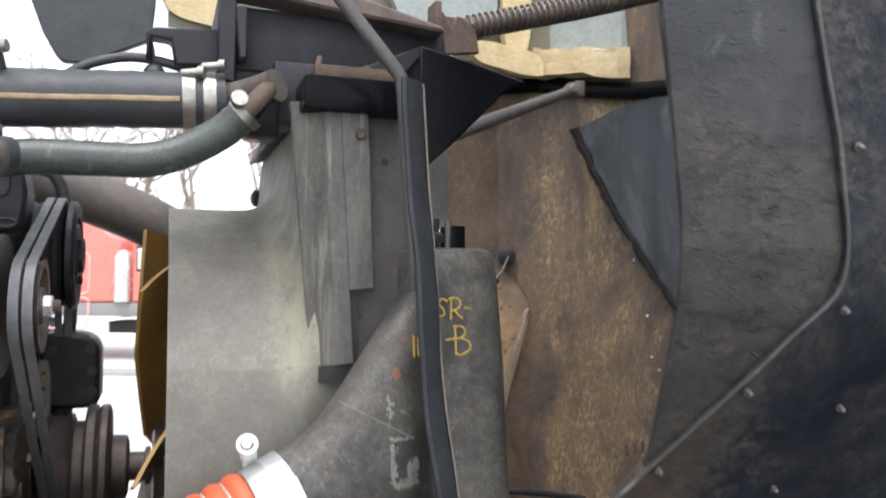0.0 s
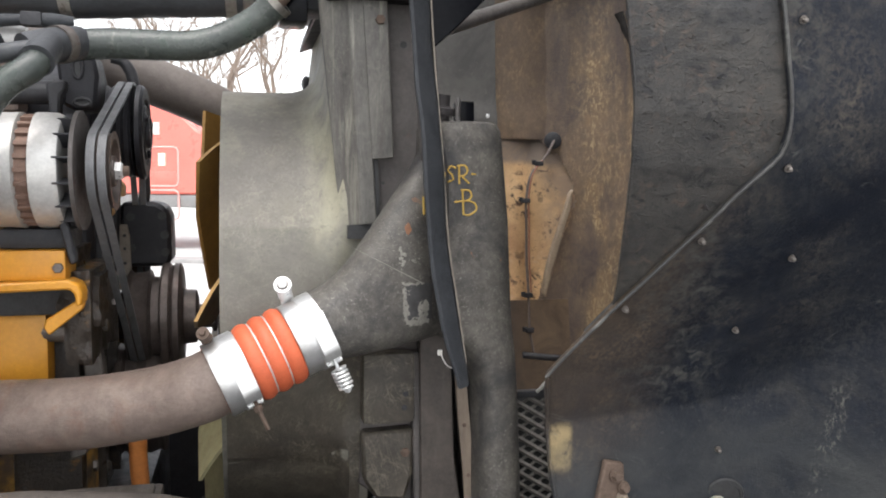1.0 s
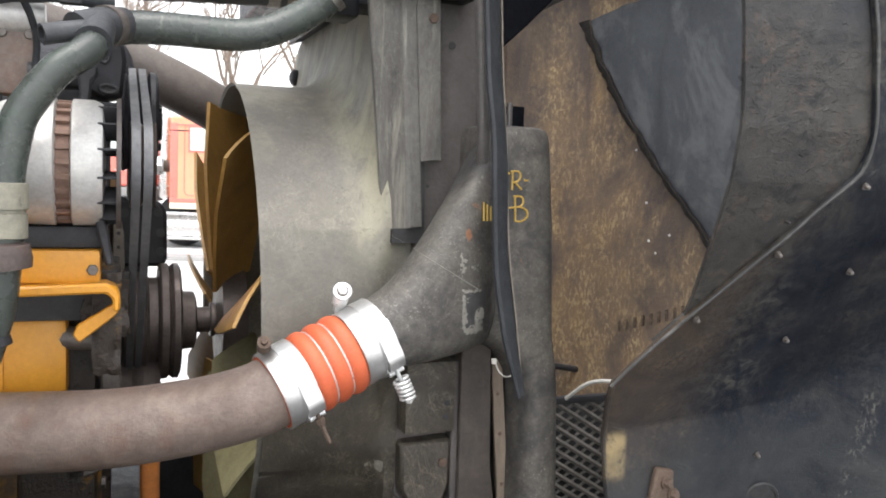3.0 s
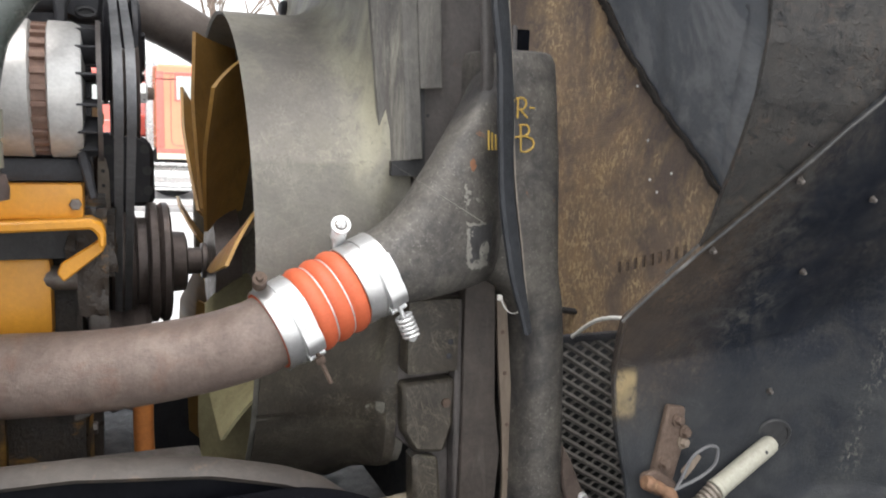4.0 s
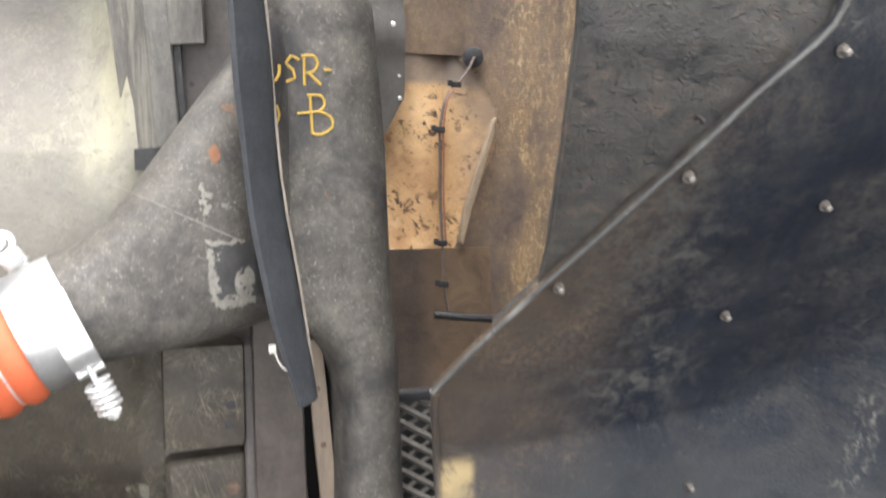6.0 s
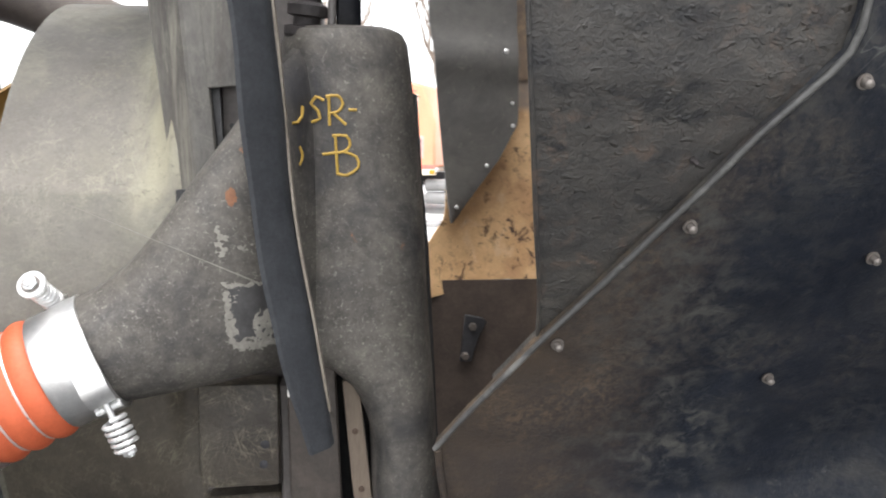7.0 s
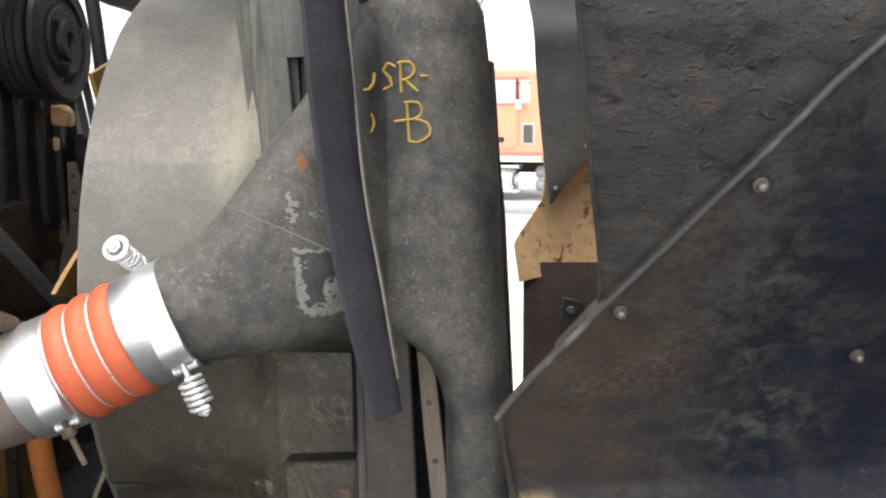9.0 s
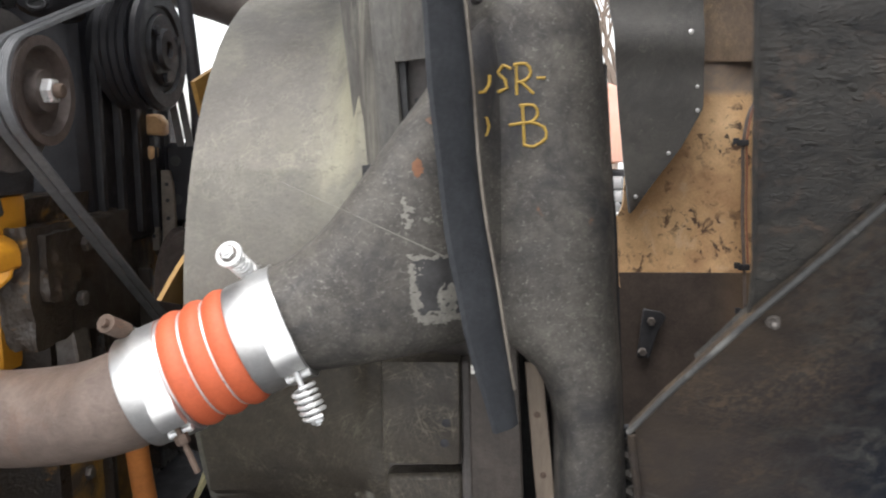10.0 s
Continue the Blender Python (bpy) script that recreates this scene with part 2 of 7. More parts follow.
M_YELLOW_DIRTY = mat("grimy_yellow_paint", (0.46, 0.24, 0.035), (0.12, 0.07, 0.03), 9, 0.5, 0.15, 0, 0.4, 180, stain=((0.045, 0.034, 0.028), 7, 0.44, 0.60), second=((0.10, 0.06, 0.04), 16, 0.52, 0.7))
M_FAN = mat("amber_fan_plastic", (0.40, 0.225, 0.06), (0.25, 0.135, 0.04), 8, 0.42, 0.1, 0, 0.12, 160, stain=((0.12, 0.07, 0.035), 7, 0.50, 0.8), mottle=0.4)
M_FAN_PALE = mat("paler_fan_plastic", (0.36, 0.33, 0.19), (0.25, 0.22, 0.12), 8, 0.5, 0.1, 0, 0.15, 160, stain=((0.12, 0.09, 0.05), 9, 0.55, 0.8))
M_ALT = mat("brushed_aluminium_casting", (0.62, 0.61, 0.585), (0.46, 0.445, 0.425), 16, 0.42, 0.12, 0.4, 0.2, 240, stain=((0.30, 0.26, 0.22), 20, 0.64, 0.82))
M_LAM = mat("rusty_copper_laminations", (0.30, 0.19, 0.145), (0.17, 0.105, 0.08), 30, 0.6, 0.15, 0.3, 0.3, 240)
M_BLACK = mat("grimy_black_iron", (0.044, 0.044, 0.049), (0.020, 0.020, 0.022), 14, 0.5, 0.15, 0.1, 0.3, 200, stain=((0.085, 0.075, 0.067), 16, 0.58, 0.82), spec=0.35)
M_BELT = mat("grey_black_belt", (0.19, 0.192, 0.198), (0.11, 0.112, 0.118), 25, 0.45, 0.1, 0, 0.15, 260)
M_PULLEY = mat("worn_pulley_steel", (0.155, 0.125, 0.112), (0.075, 0.060, 0.054), 22, 0.45, 0.15, 0.5, 0.2, 200, stain=((0.14, 0.075, 0.05), 20, 0.62, 0.8))
M_LINER = mat("black_moulded_liner", (0.016, 0.019, 0.027), (0.008, 0.010, 0.015), 4.5, 0.5, 0.13, 0, 0.3, 300, stain=((0.042, 0.041, 0.040), 13, 0.50, 0.80), second=((0.070, 0.068, 0.064), 140, 0.60, 0.72), extra=liner_dirt_and_light, spec=0.17, relief=(26, (1, 1, 1), 0.35, 0.7, 0.0006))
def panel_wear_and_tone(t, col):
    """Scratches everywhere; the colour darkens to navy black high up, with flaked patches."""
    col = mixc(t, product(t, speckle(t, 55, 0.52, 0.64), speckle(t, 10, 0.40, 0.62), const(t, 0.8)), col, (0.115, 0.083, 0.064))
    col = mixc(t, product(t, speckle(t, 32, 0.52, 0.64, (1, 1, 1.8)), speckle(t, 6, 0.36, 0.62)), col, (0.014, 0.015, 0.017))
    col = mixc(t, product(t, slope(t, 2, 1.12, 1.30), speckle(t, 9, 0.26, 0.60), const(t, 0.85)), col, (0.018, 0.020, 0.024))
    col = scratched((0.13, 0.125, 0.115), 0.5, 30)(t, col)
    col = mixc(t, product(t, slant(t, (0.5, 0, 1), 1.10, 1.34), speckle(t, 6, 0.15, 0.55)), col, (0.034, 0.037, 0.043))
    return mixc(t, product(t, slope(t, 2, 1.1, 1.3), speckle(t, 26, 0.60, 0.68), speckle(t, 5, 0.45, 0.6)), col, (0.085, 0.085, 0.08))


M_PANEL = mat("dusty_black_hood_panel", (0.066, 0.061, 0.055), (0.027, 0.027, 0.028), 6, 0.5, 0.14, 0, 0.6, 260, stain=((0.135, 0.120, 0.098), 2.6, 0.48, 0.8), second=((0.020, 0.021, 0.023), 9, 0.50, 0.74, (1, 1, 1.6)), spec=0.35, relief=(120, (0.75, 0.75, 1.3), 0.60, 0.72, 0.0013), extra=panel_wear_and_tone)
# worn seam edge; the ridge's highlight is also put into this paler grey
M_BEAD = mat("worn_highlit_grey_edge", (0.085, 0.084, 0.080), (0.040, 0.040, 0.040), 30, 0.42, 0.1, 0, 0.2, 200, stain=((0.16, 0.157, 0.147), 24, 0.56, 0.68))


def gold_flecks(t, col):
    """Golden resin flecks gathered in upright drifts, and dark smoky blotches between them."""
    drift = product(t, speckle(t, 4.6, 0.42, 0.60, (1, 1, 0.45)), ramp(t, slope(t, 1, 1.74, 1.58), [(0.0, grey(0.25)), (1.0, grey(1.0))]))
    smoke = speckle(t, 5.5, 0.44, 0.66, (1, 1, 0.6))
    col = mixc(t, product(t, drift, speckle(t, 9, 0.30, 0.65)), col, (0.36, 0.238, 0.122))
    fleck = product(t, speckle(t, 85, 0.48, 0.60, (1, 1, 0.6)), drift, ramp(t, noise_node(t, 14, 4), [(0.35, grey(0.25)), (0.62, grey(0.95))]))
    col = mixc(t, fleck, col, (0.64, 0.475, 0.26))
    return mixc(t, product(t, smoke, ramp(t, noise_node(t, 40, 6), [(0.3, grey(0.35)), (0.7, grey(0.85))])), col, (0.075, 0.063, 0.065))


M_BROWN = mat("burnt_brown_fibreglass", (0.225, 0.163, 0.118), (0.105, 0.078, 0.064), 3, 0.55, 0.15, 0, 0.5, 150, second=((0.045, 0.036, 0.033), 9, 0.58, 0.76), extra=gold_flecks, mottle=0.6)
def flecks_and_browning(t, col):
    """Clusters of burnt flecks; the tan goes browner towards the top and the right."""
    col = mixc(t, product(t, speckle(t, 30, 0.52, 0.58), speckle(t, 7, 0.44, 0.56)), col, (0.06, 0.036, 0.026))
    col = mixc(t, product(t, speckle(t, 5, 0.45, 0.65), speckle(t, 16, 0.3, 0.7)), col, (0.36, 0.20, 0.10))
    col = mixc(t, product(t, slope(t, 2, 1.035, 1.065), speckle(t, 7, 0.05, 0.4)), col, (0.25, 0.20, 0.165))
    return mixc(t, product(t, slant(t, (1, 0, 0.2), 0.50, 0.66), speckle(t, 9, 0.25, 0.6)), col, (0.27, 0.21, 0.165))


M_TAN = mat("tan_raw_fibreglass", (0.74, 0.50, 0.27), (0.50, 0.30, 0.15), 6, 0.5, 0.12, 0, 0.35, 160, stain=((0.07, 0.042, 0.028), 48, 0.62, 0.67), second=((0.72, 0.58, 0.42), 9, 0.58, 0.8), mottle=0.3, extra=flecks_and_browning)
M_FOAM_SKIN = mat("blue_grey_foil_blanket", (0.070, 0.077, 0.088), (0.048, 0.053, 0.062), 3.5, 0.42, 0.12, 0, 0.2, 120, stain=((0.115, 0.12, 0.127), 1.9, 0.48, 0.56), second=((0.052, 0.056, 0.064), 2.6, 0.55, 0.64), relief=(7, (1, 1, 0.4), 0.4, 0.65, 0.0025))
M_FOAM_EDGE = mat("dark_foam_edge", (0.035, 0.03, 0.026), (0.015, 0.013, 0.012), 40, 0.9, 0.05, 0, 0.9, 120)
M_FOAM_CREAM = mat("cream_foam_insulation", (0.74, 0.61, 0.38), (0.58, 0.43, 0.22), 9, 0.85, 0.08, 0, 0.5, 90, stain=((0.34, 0.22, 0.10), 14, 0.64, 0.8))
M_FOAM_PALE = mat("pale_foil_facing", (0.42, 0.46, 0.44), (0.30, 0.33, 0.32), 9, 0.5, 0.1, 0, 0.3, 90)
M_RUST = mat("rusty_steel", (0.15, 0.105, 0.078), (0.075, 0.05, 0.038), 22, 0.75, 0.12, 0.2, 0.5, 180, stain=((0.28, 0.135, 0.065), 30, 0.60, 0.78))
M_RUST_SPOT = mat("orange_rust_bloom", (0.27, 0.115, 0.055), (0.15, 0.075, 0.045), 60, 0.75, 0.1, 0, 0.3, 240)
M_RUST_DARK = mat("dark_rusted_fitting", (0.042, 0.034, 0.034), (0.020, 0.018, 0.018), 30, 0.6, 0.12, 0.1, 0.3, 200, stain=((0.12, 0.06, 0.035), 24, 0.62, 0.78))
M_CLUTCH = mat("sooty_navy_black_iron", (0.022, 0.022, 0.027), (0.011, 0.011, 0.014), 20, 0.5, 0.12, 0.1, 0.25, 220, stain=((0.055, 0.048, 0.046), 18, 0.60, 0.82), spec=0.4)
M_OILY = mat("oil_soaked_brown_black", (0.045, 0.032, 0.022), (0.012, 0.010, 0.009), 12, 0.38, 0.15, 0, 0.7, 160, stain=((0.34, 0.17, 0.03), 11, 0.58, 0.70), second=((0.085, 0.058, 0.040), 22, 0.60, 0.72))
M_WOODY = mat("tan_stained_strip", (0.21, 0.165, 0.125), (0.13, 0.10, 0.076), 9, 0.65, 0.12, 0, 0.2, 160, stretch=(4, 4, 0.6))
M_TANBAR = mat("tan_dusty_tube", (0.40, 0.345, 0.26), (0.27, 0.225, 0.165), 14, 0.6, 0.12, 0, 0.2, 160, stain=((0.14, 0.105, 0.075), 18, 0.6, 0.78))
M_ORANGE_RUST = mat("orange_rust", (0.27, 0.145, 0.08), (0.15, 0.085, 0.05), 26, 0.75, 0.1, 0.1, 0.4, 180, stain=((0.38, 0.25, 0.14), 40, 0.6, 0.75))
M_CONDUIT = mat("ivory_plastic_sleeve", (0.40, 0.385, 0.315), (0.30, 0.29, 0.235), 16, 0.5, 0.1, 0, 0.08, 200, stain=((0.13, 0.115, 0.09), 30, 0.64, 0.80))
M_COIL = mat("grimy_brown_coil", (0.27, 0.235, 0.195), (0.14, 0.115, 0.095), 30, 0.55, 0.15, 0.3, 0.2, 200)
M_WIRE = mat("grey_wire_loom", (0.155, 0.155, 0.158), (0.085, 0.085, 0.088), 18, 0.55, 0.1, 0, 0.1, 200)
M_WHITE = mat("white_nylon", (0.75, 0.73, 0.68), (0.6, 0.58, 0.53), 20, 0.5, 0.1, 0, 0.05, 200)
M_PAINT_Y = mat("yellow_paint_marker", (0.50, 0.33, 0.06), (0.34, 0.21, 0.04), 90, 0.6, 0.1, 0, 0.2, 300)
M_ROD = mat("grimy_painted_rod", (0.13, 0.12, 0.115), (0.075, 0.068, 0.065), 20, 0.5, 0.12, 0.2, 0.2, 200)
M_COPPER = mat("copper_wire", (0.42, 0.19, 0.12), (0.25, 0.11, 0.07), 30, 0.5, 0.1, 0.2, 0.1, 200)
M_GLOSS = mat("gloss_black_steel", (0.005, 0.0055, 0.0075), (0.003, 0.003, 0.004), 8, 0.22, 0.06, 0, 0.05, 160, stain=((0.016, 0.014, 0.012), 9, 0.66, 0.82), spec=0.09)
M_CLAMP = mat("grimy_worm_clamp_steel", (0.46, 0.44, 0.40), (0.22, 0.20, 0.18), 30, 0.38, 0.12, 0.9, 0.15, 240, stain=((0.10, 0.08, 0.06), 26, 0.60, 0.74))
M_PINK = mat("peeling_red_primer", (0.30, 0.15, 0.105), (0.17, 0.09, 0.065), 90, 0.7, 0.1, 0, 0.3, 200, stain=((0.36, 0.27, 0.22), 60, 0.55, 0.7))
M_GOLD = mat("gold_printed_stripe", (0.42, 0.30, 0.16), (0.22, 0.155, 0.09), 26, 0.6, 0.1, 0, 0.1, 200)
M_FANPLATE = mat("dusty_brown_grey_plate", (0.12, 0.105, 0.098), (0.062, 0.055, 0.052), 18, 0.55, 0.12, 0.2, 0.2, 180)
M_PANEL_FAR = mat("dusty_grey_far_panel", (0.125, 0.118, 0.108), (0.075, 0.072, 0.069), 5, 0.5, 0.14, 0, 0.3, 220, stain=((0.055, 0.052, 0.050), 4, 0.52, 0.70), second=((0.17, 0.16, 0.14), 40, 0.60, 0.74))
M_GREASE = mat("greasy_brown_casting", (0.105, 0.086, 0.072), (0.036, 0.030, 0.026), 24, 0.45, 0.2, 0.2, 0.9, 120, stain=((0.22, 0.20, 0.175), 40, 0.58, 0.72), second=((0.02, 0.017, 0.016), 14, 0.52, 0.68))
M_BROWN_STEEL = mat("dusty_brown_steel", (0.17, 0.13, 0.11), (0.09, 0.068, 0.058), 14, 0.6, 0.15, 0.1, 0.3, 160, stain=((0.26, 0.20, 0.16), 14, 0.58, 0.8))
M_MESH = mat("dusty_steel_strands", (0.21, 0.195, 0.175), (0.10, 0.094, 0.086), 20, 0.55, 0.12, 0.2, 0.2, 200)
# fin cores; also the dark colour that stands for shade in holes and gaps
M_CORE_AND_SHADE = mat("dark_fin_core_and_gap_shade", (0.05, 0.05, 0.052), (0.03, 0.03, 0.03), 30, 0.6, 0.1, 0.3, 0.2, 200)
def truck_shade(t, col):
    """The truck's shade painted into the yard where it stands, its edge broken by noise."""
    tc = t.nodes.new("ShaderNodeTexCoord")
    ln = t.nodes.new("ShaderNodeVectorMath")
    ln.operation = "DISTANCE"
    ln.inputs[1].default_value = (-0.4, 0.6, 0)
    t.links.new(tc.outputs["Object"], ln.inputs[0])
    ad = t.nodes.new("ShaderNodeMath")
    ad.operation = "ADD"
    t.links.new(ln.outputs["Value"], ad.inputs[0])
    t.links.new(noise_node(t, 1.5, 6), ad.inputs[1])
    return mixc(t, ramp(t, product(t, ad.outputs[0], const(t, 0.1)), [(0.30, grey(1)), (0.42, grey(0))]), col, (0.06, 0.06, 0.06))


M_ASPHALT = mat("pale_worn_concrete_yard", (0.62, 0.615, 0.60), (0.50, 0.495, 0.48), 0.7, 0.85, 0.1, 0, 0.3, 30, stain=((0.36, 0.355, 0.34), 0.5, 0.58, 0.8), extra=truck_shade)
# red and orange paint paled in the base colour for overexposed haze
M_TRUCK_RED = mat("washed_out_red_paint", (0.74, 0.19, 0.15), (0.70, 0.165, 0.13), 1.5, 0.3, 0.05, 0, 0.0, 40, mottle=0.1)
M_TRUCK_PINK = mat("faded_pink_red_paint", (0.80, 0.42, 0.38), (0.72, 0.36, 0.32), 2, 0.4, 0.05, 0, 0.0, 40, mottle=0.1)
M_TRUCK_ORANGE = mat("washed_out_orange_paint", (0.80, 0.33, 0.19), (0.74, 0.28, 0.16), 1.5, 0.35, 0.05, 0, 0.0, 40, mottle=0.1)
M_CREAM = mat("cream_paint", (0.78, 0.70, 0.56), (0.68, 0.60, 0.47), 2, 0.5, 0.1, 0, 0.0, 40, mottle=0.2)
M_SKIRT = mat("dusty_grey_fairing", (0.26, 0.255, 0.25), (0.19, 0.185, 0.18), 2, 0.6, 0.1, 0, 0.0, 40, mottle=0.3)
M_VENT = mat("dark_grey_louvre", (0.10, 0.10, 0.10), (0.06, 0.06, 0.06), 3, 0.6, 0.1, 0, 0.0, 40)
M_KERB = mat("grey_concrete_kerb", (0.36, 0.35, 0.34), (0.27, 0.262, 0.255), 3, 0.85, 0.1, 0, 0.2, 60)
M_TRUCK_CHROME = mat("polished_aluminium", (0.75, 0.75, 0.74), (0.62, 0.62, 0.61), 3, 0.25, 0.06, 1.0, 0.0, 40)
M_TYRE = mat("tyre_rubber", (0.03, 0.03, 0.032), (0.02, 0.02, 0.02), 6, 0.8, 0.1, 0, 0.3, 60)
M_GLASS = mat("sky_lit_cab_glass", (0.55, 0.60, 0.57), (0.48, 0.52, 0.50), 2, 0.08, 0.03, 0, 0.0, 40, mottle=0.1)
M_BARK = mat("grey_brown_bark", (0.30, 0.235, 0.19), (0.19, 0.15, 0.12), 8, 0.9, 0.05, 0, 0.6, 60)
M_STENCIL = mat("faded_dark_stencil_ink", (0.105, 0.076, 0.056), (0.06, 0.045, 0.035), 40, 0.7, 0.1, 0, 0.1, 200, stain=((0.2, 0.14, 0.09), 60, 0.5, 0.62))

# ---- building helpers ----
# Truck frame: u forward, v across it away from the camera, z up.
TRUCK = Matrix.Translation((0, 1.2, 0)) @ Matrix.Rotation(radians(19), 4, "Z")
ORIGIN = {}


def thing(name, at, label, category, group="", base=TRUCK):
    ob = new(name)
    ob.empty_display_size = 0.05
    ob.matrix_world = base @ Matrix.Translation(at)
    ORIGIN[ob.name] = Vector(at)
    return tagged(ob, label, category, group)


def finish(bm, smooth):
    bmesh.ops.recalc_face_normals(bm, faces=bm.faces)
    for f in bm.faces:
        f.smooth = smooth
    if smooth:
        for e in bm.edges:
            e.smooth = len(e.link_faces) == 2 and e.calc_face_angle(3.0) < radians(38)


def part(name, bm, material, parent, label="", smooth=True):
    at = ORIGIN[parent.name]
    finish(bm, smooth)
    bmesh.ops.translate(bm, verts=bm.verts, vec=-at)
    me = bpy.data.meshes.new(name)
    bm.to_mesh(me)
    bm.free()
    me.materials.append(material)
    ob = new(name, me)
    ob.parent = parent
    ORIGIN[ob.name] = at
    return tagged(ob, label)


def solo(name, bm, material, label, category, group="", kind="", base=TRUCK, smooth=True):
    finish(bm, smooth)
    pts = [v.co for v in bm.verts]
    at = Vector((sum(p.x for p in pts) / len(pts), sum(p.y for p in pts) / len(pts), min(p.z for p in pts)))
    bmesh.ops.translate(bm, verts=bm.verts, vec=-at)
    me = bpy.data.meshes.new(name)
    bm.to_mesh(me)
    bm.free()
    me.materials.append(material)
    ob = new(name, me)
    ob.matrix_world = base @ Matrix.Translation(at)
    ORIGIN[ob.name] = at
    return tagged(ob, label, category, group, kind)


def repeat(name, data, parent, at, turn=None, label=""):
    """One more part on shared mesh data, at a place of the truck frame."""
    ob = new(name, data)
    ob.parent = parent
    m = Matrix.Translation(Vector(at) - ORIGIN[parent.name])
    ob.matrix_local = m @ turn if turn else m
    ORIGIN[ob.name] = Vector(at)
    return tagged(ob, label)


def bevelled(bm, width, segments=2):
    if width:
        sharp = [e for e in bm.edges if len(e.link_faces) == 2 and e.calc_face_angle(0) > 0.5]
        bmesh.ops.bevel(bm, geom=sharp, offset=width, segments=segments, affect="EDGES", profile=0.6)
    return bm


def box(x0, x1, y0, y1, z0, z1, bevel=0.004):
    bm = bmesh.new()
    bmesh.ops.create_cube(bm, size=1)
    for v in bm.verts:
        v.co = ((x0 + x1) / 2 + v.co.x * (x1 - x0), (y0 + y1) / 2 + v.co.y * (y1 - y0), (z0 + z1) / 2 + v.co.z * (z1 - z0))
    return bevelled(bm, bevel)


def prism(outline, a, b, axis="v", bevel=0.003):
    """An outline extruded from a to b: along v it is given in (u, z), along u in (v, z), along z in (u, v)."""
    bm = bmesh.new()
    place = {"v": lambda p, s: (p[0], s, p[1]), "u": lambda p, s: (s, p[0], p[1]), "z": lambda p, s: (p[0], p[1], s)}[axis]
    lo = [bm.verts.new(place(p, a)) for p in outline]
    hi = [bm.verts.new(place(p, b)) for p in outline]
    bm.faces.new(lo)
    bm.faces.new(hi[::-1])
    for i in range(len(lo)):
        j = (i + 1) % len(lo)
        bm.faces.new((lo[i], lo[j], hi[j], hi[i]))
    bmesh.ops.recalc_face_normals(bm, faces=bm.faces)
    return bevelled(bm, bevel, 1)


def loft(rings, cap=True, bm=None):
    bm = bm or bmesh.new()
    made = [[bm.verts.new(p) for p in ring] for ring in rings]
    for a, b in zip(made, made[1:]):
        for i in range(len(a)):
            j = (i + 1) % len(a)
            bm.faces.new((a[i], a[j], b[j], b[i]))
    if cap:
        bm.faces.new(made[0][::-1])
        bm.faces.new(made[-1])
    return bm


def across(d):
    d = Vector(d).normalized()
    side = d.cross(Vector((0, 0, 1)) if abs(d.z) < 0.9 else Vector((1, 0, 0))).normalized()
    return side, side.cross(d).normalized()


def lathe(centre, axis, profile, n=40, cap=True, bm=None):
    """Rings of (way along the axis, radius) round an axis through centre."""
    c, d = Vector(centre), Vector(axis).normalized()
    a, b = across(d)
    rings = [[c + d * s + (a * math.cos(2 * math.pi * k / n) + b * math.sin(2 * math.pi * k / n)) * max(r, 1e-4) for k in range(n)] for s, r in profile]
    return loft(rings, cap, bm)


def smoothed(points, step):
    pts = [Vector(p) for p in points]
    pts = [pts[0] * 2 - pts[1], *pts, pts[-1] * 2 - pts[-2]]
    out = []
    for p0, p1, p2, p3 in zip(pts, pts[1:], pts[2:], pts[3:]):
        k = max(1, round((p2 - p1).length / step))
        for i in range(k):
            s = i / k
            out.append(0.5 * (2 * p1 + (p2 - p0) * s + (2 * p0 - 5 * p1 + 4 * p2 - p3) * s * s + (3 * p1 - p0 - 3 * p2 + p3) * s ** 3))
    return out + [pts[-2]]


def tube(points, radius, n=14, step=0.02, cap=True, bm=None, ripple=None, flat=1.0):
    """A bent tube; ripple(way along it) is added to its radius."""
    path = smoothed(points, step)
    rings, way, up = [], 0.0, None
    for i, p in enumerate(path):
        d = (path[min(i + 1, len(path) - 1)] - path[max(i - 1, 0)]).normalized()
        if up is None:
            up = across(d)[1]
        up = (up - d * up.dot(d)).normalized()
        side = d.cross(up)
        way += (p - path[i - 1]).length if i else 0
        r = (radius(way) if callable(radius) else radius) + (ripple(way) if ripple else 0)
        rings.append([p + (side * math.cos(2 * math.pi * k / n) * flat + up * math.sin(2 * math.pi * k / n)) * r for k in range(n)])
    return loft(rings, cap, bm)


def coil(start, end, radius, wire, turns, n=8, per=14):
    s, e = Vector(start), Vector(end)
    a, b = across(e - s)
    pts = []
    for k in range(int(turns * per) + 1):
        w = 2 * math.pi * k / per
        pts.append(s.lerp(e, k / (turns * per)) + (a * math.cos(w) + b * math.sin(w)) * radius)
    return tube(pts, wire, n, 1.0)


def sheet(fn, us, vs, thick, keep=None):
    """A sheet through fn(a, b), given thickness along its normals; keep(a, b) cuts it."""
    bm = bmesh.new()
    grid = {(i, j): bm.verts.new(fn(a, b)) for i, a in enumerate(us) for j, b in enumerate(vs)}
    for i in range(len(us) - 1):
        for j in range(len(vs) - 1):
            if keep is None or keep((us[i] + us[i + 1]) / 2, (vs[j] + vs[j + 1]) / 2):
                bm.faces.new((grid[i, j], grid[i + 1, j], grid[i + 1, j + 1], grid[i, j + 1]))
    bmesh.ops.delete(bm, geom=[v for v in bm.verts if not v.link_faces], context="VERTS")
    bmesh.ops.recalc_face_normals(bm, faces=bm.faces)
    bmesh.ops.solidify(bm, geom=list(bm.faces), thickness=thick)
    return bm


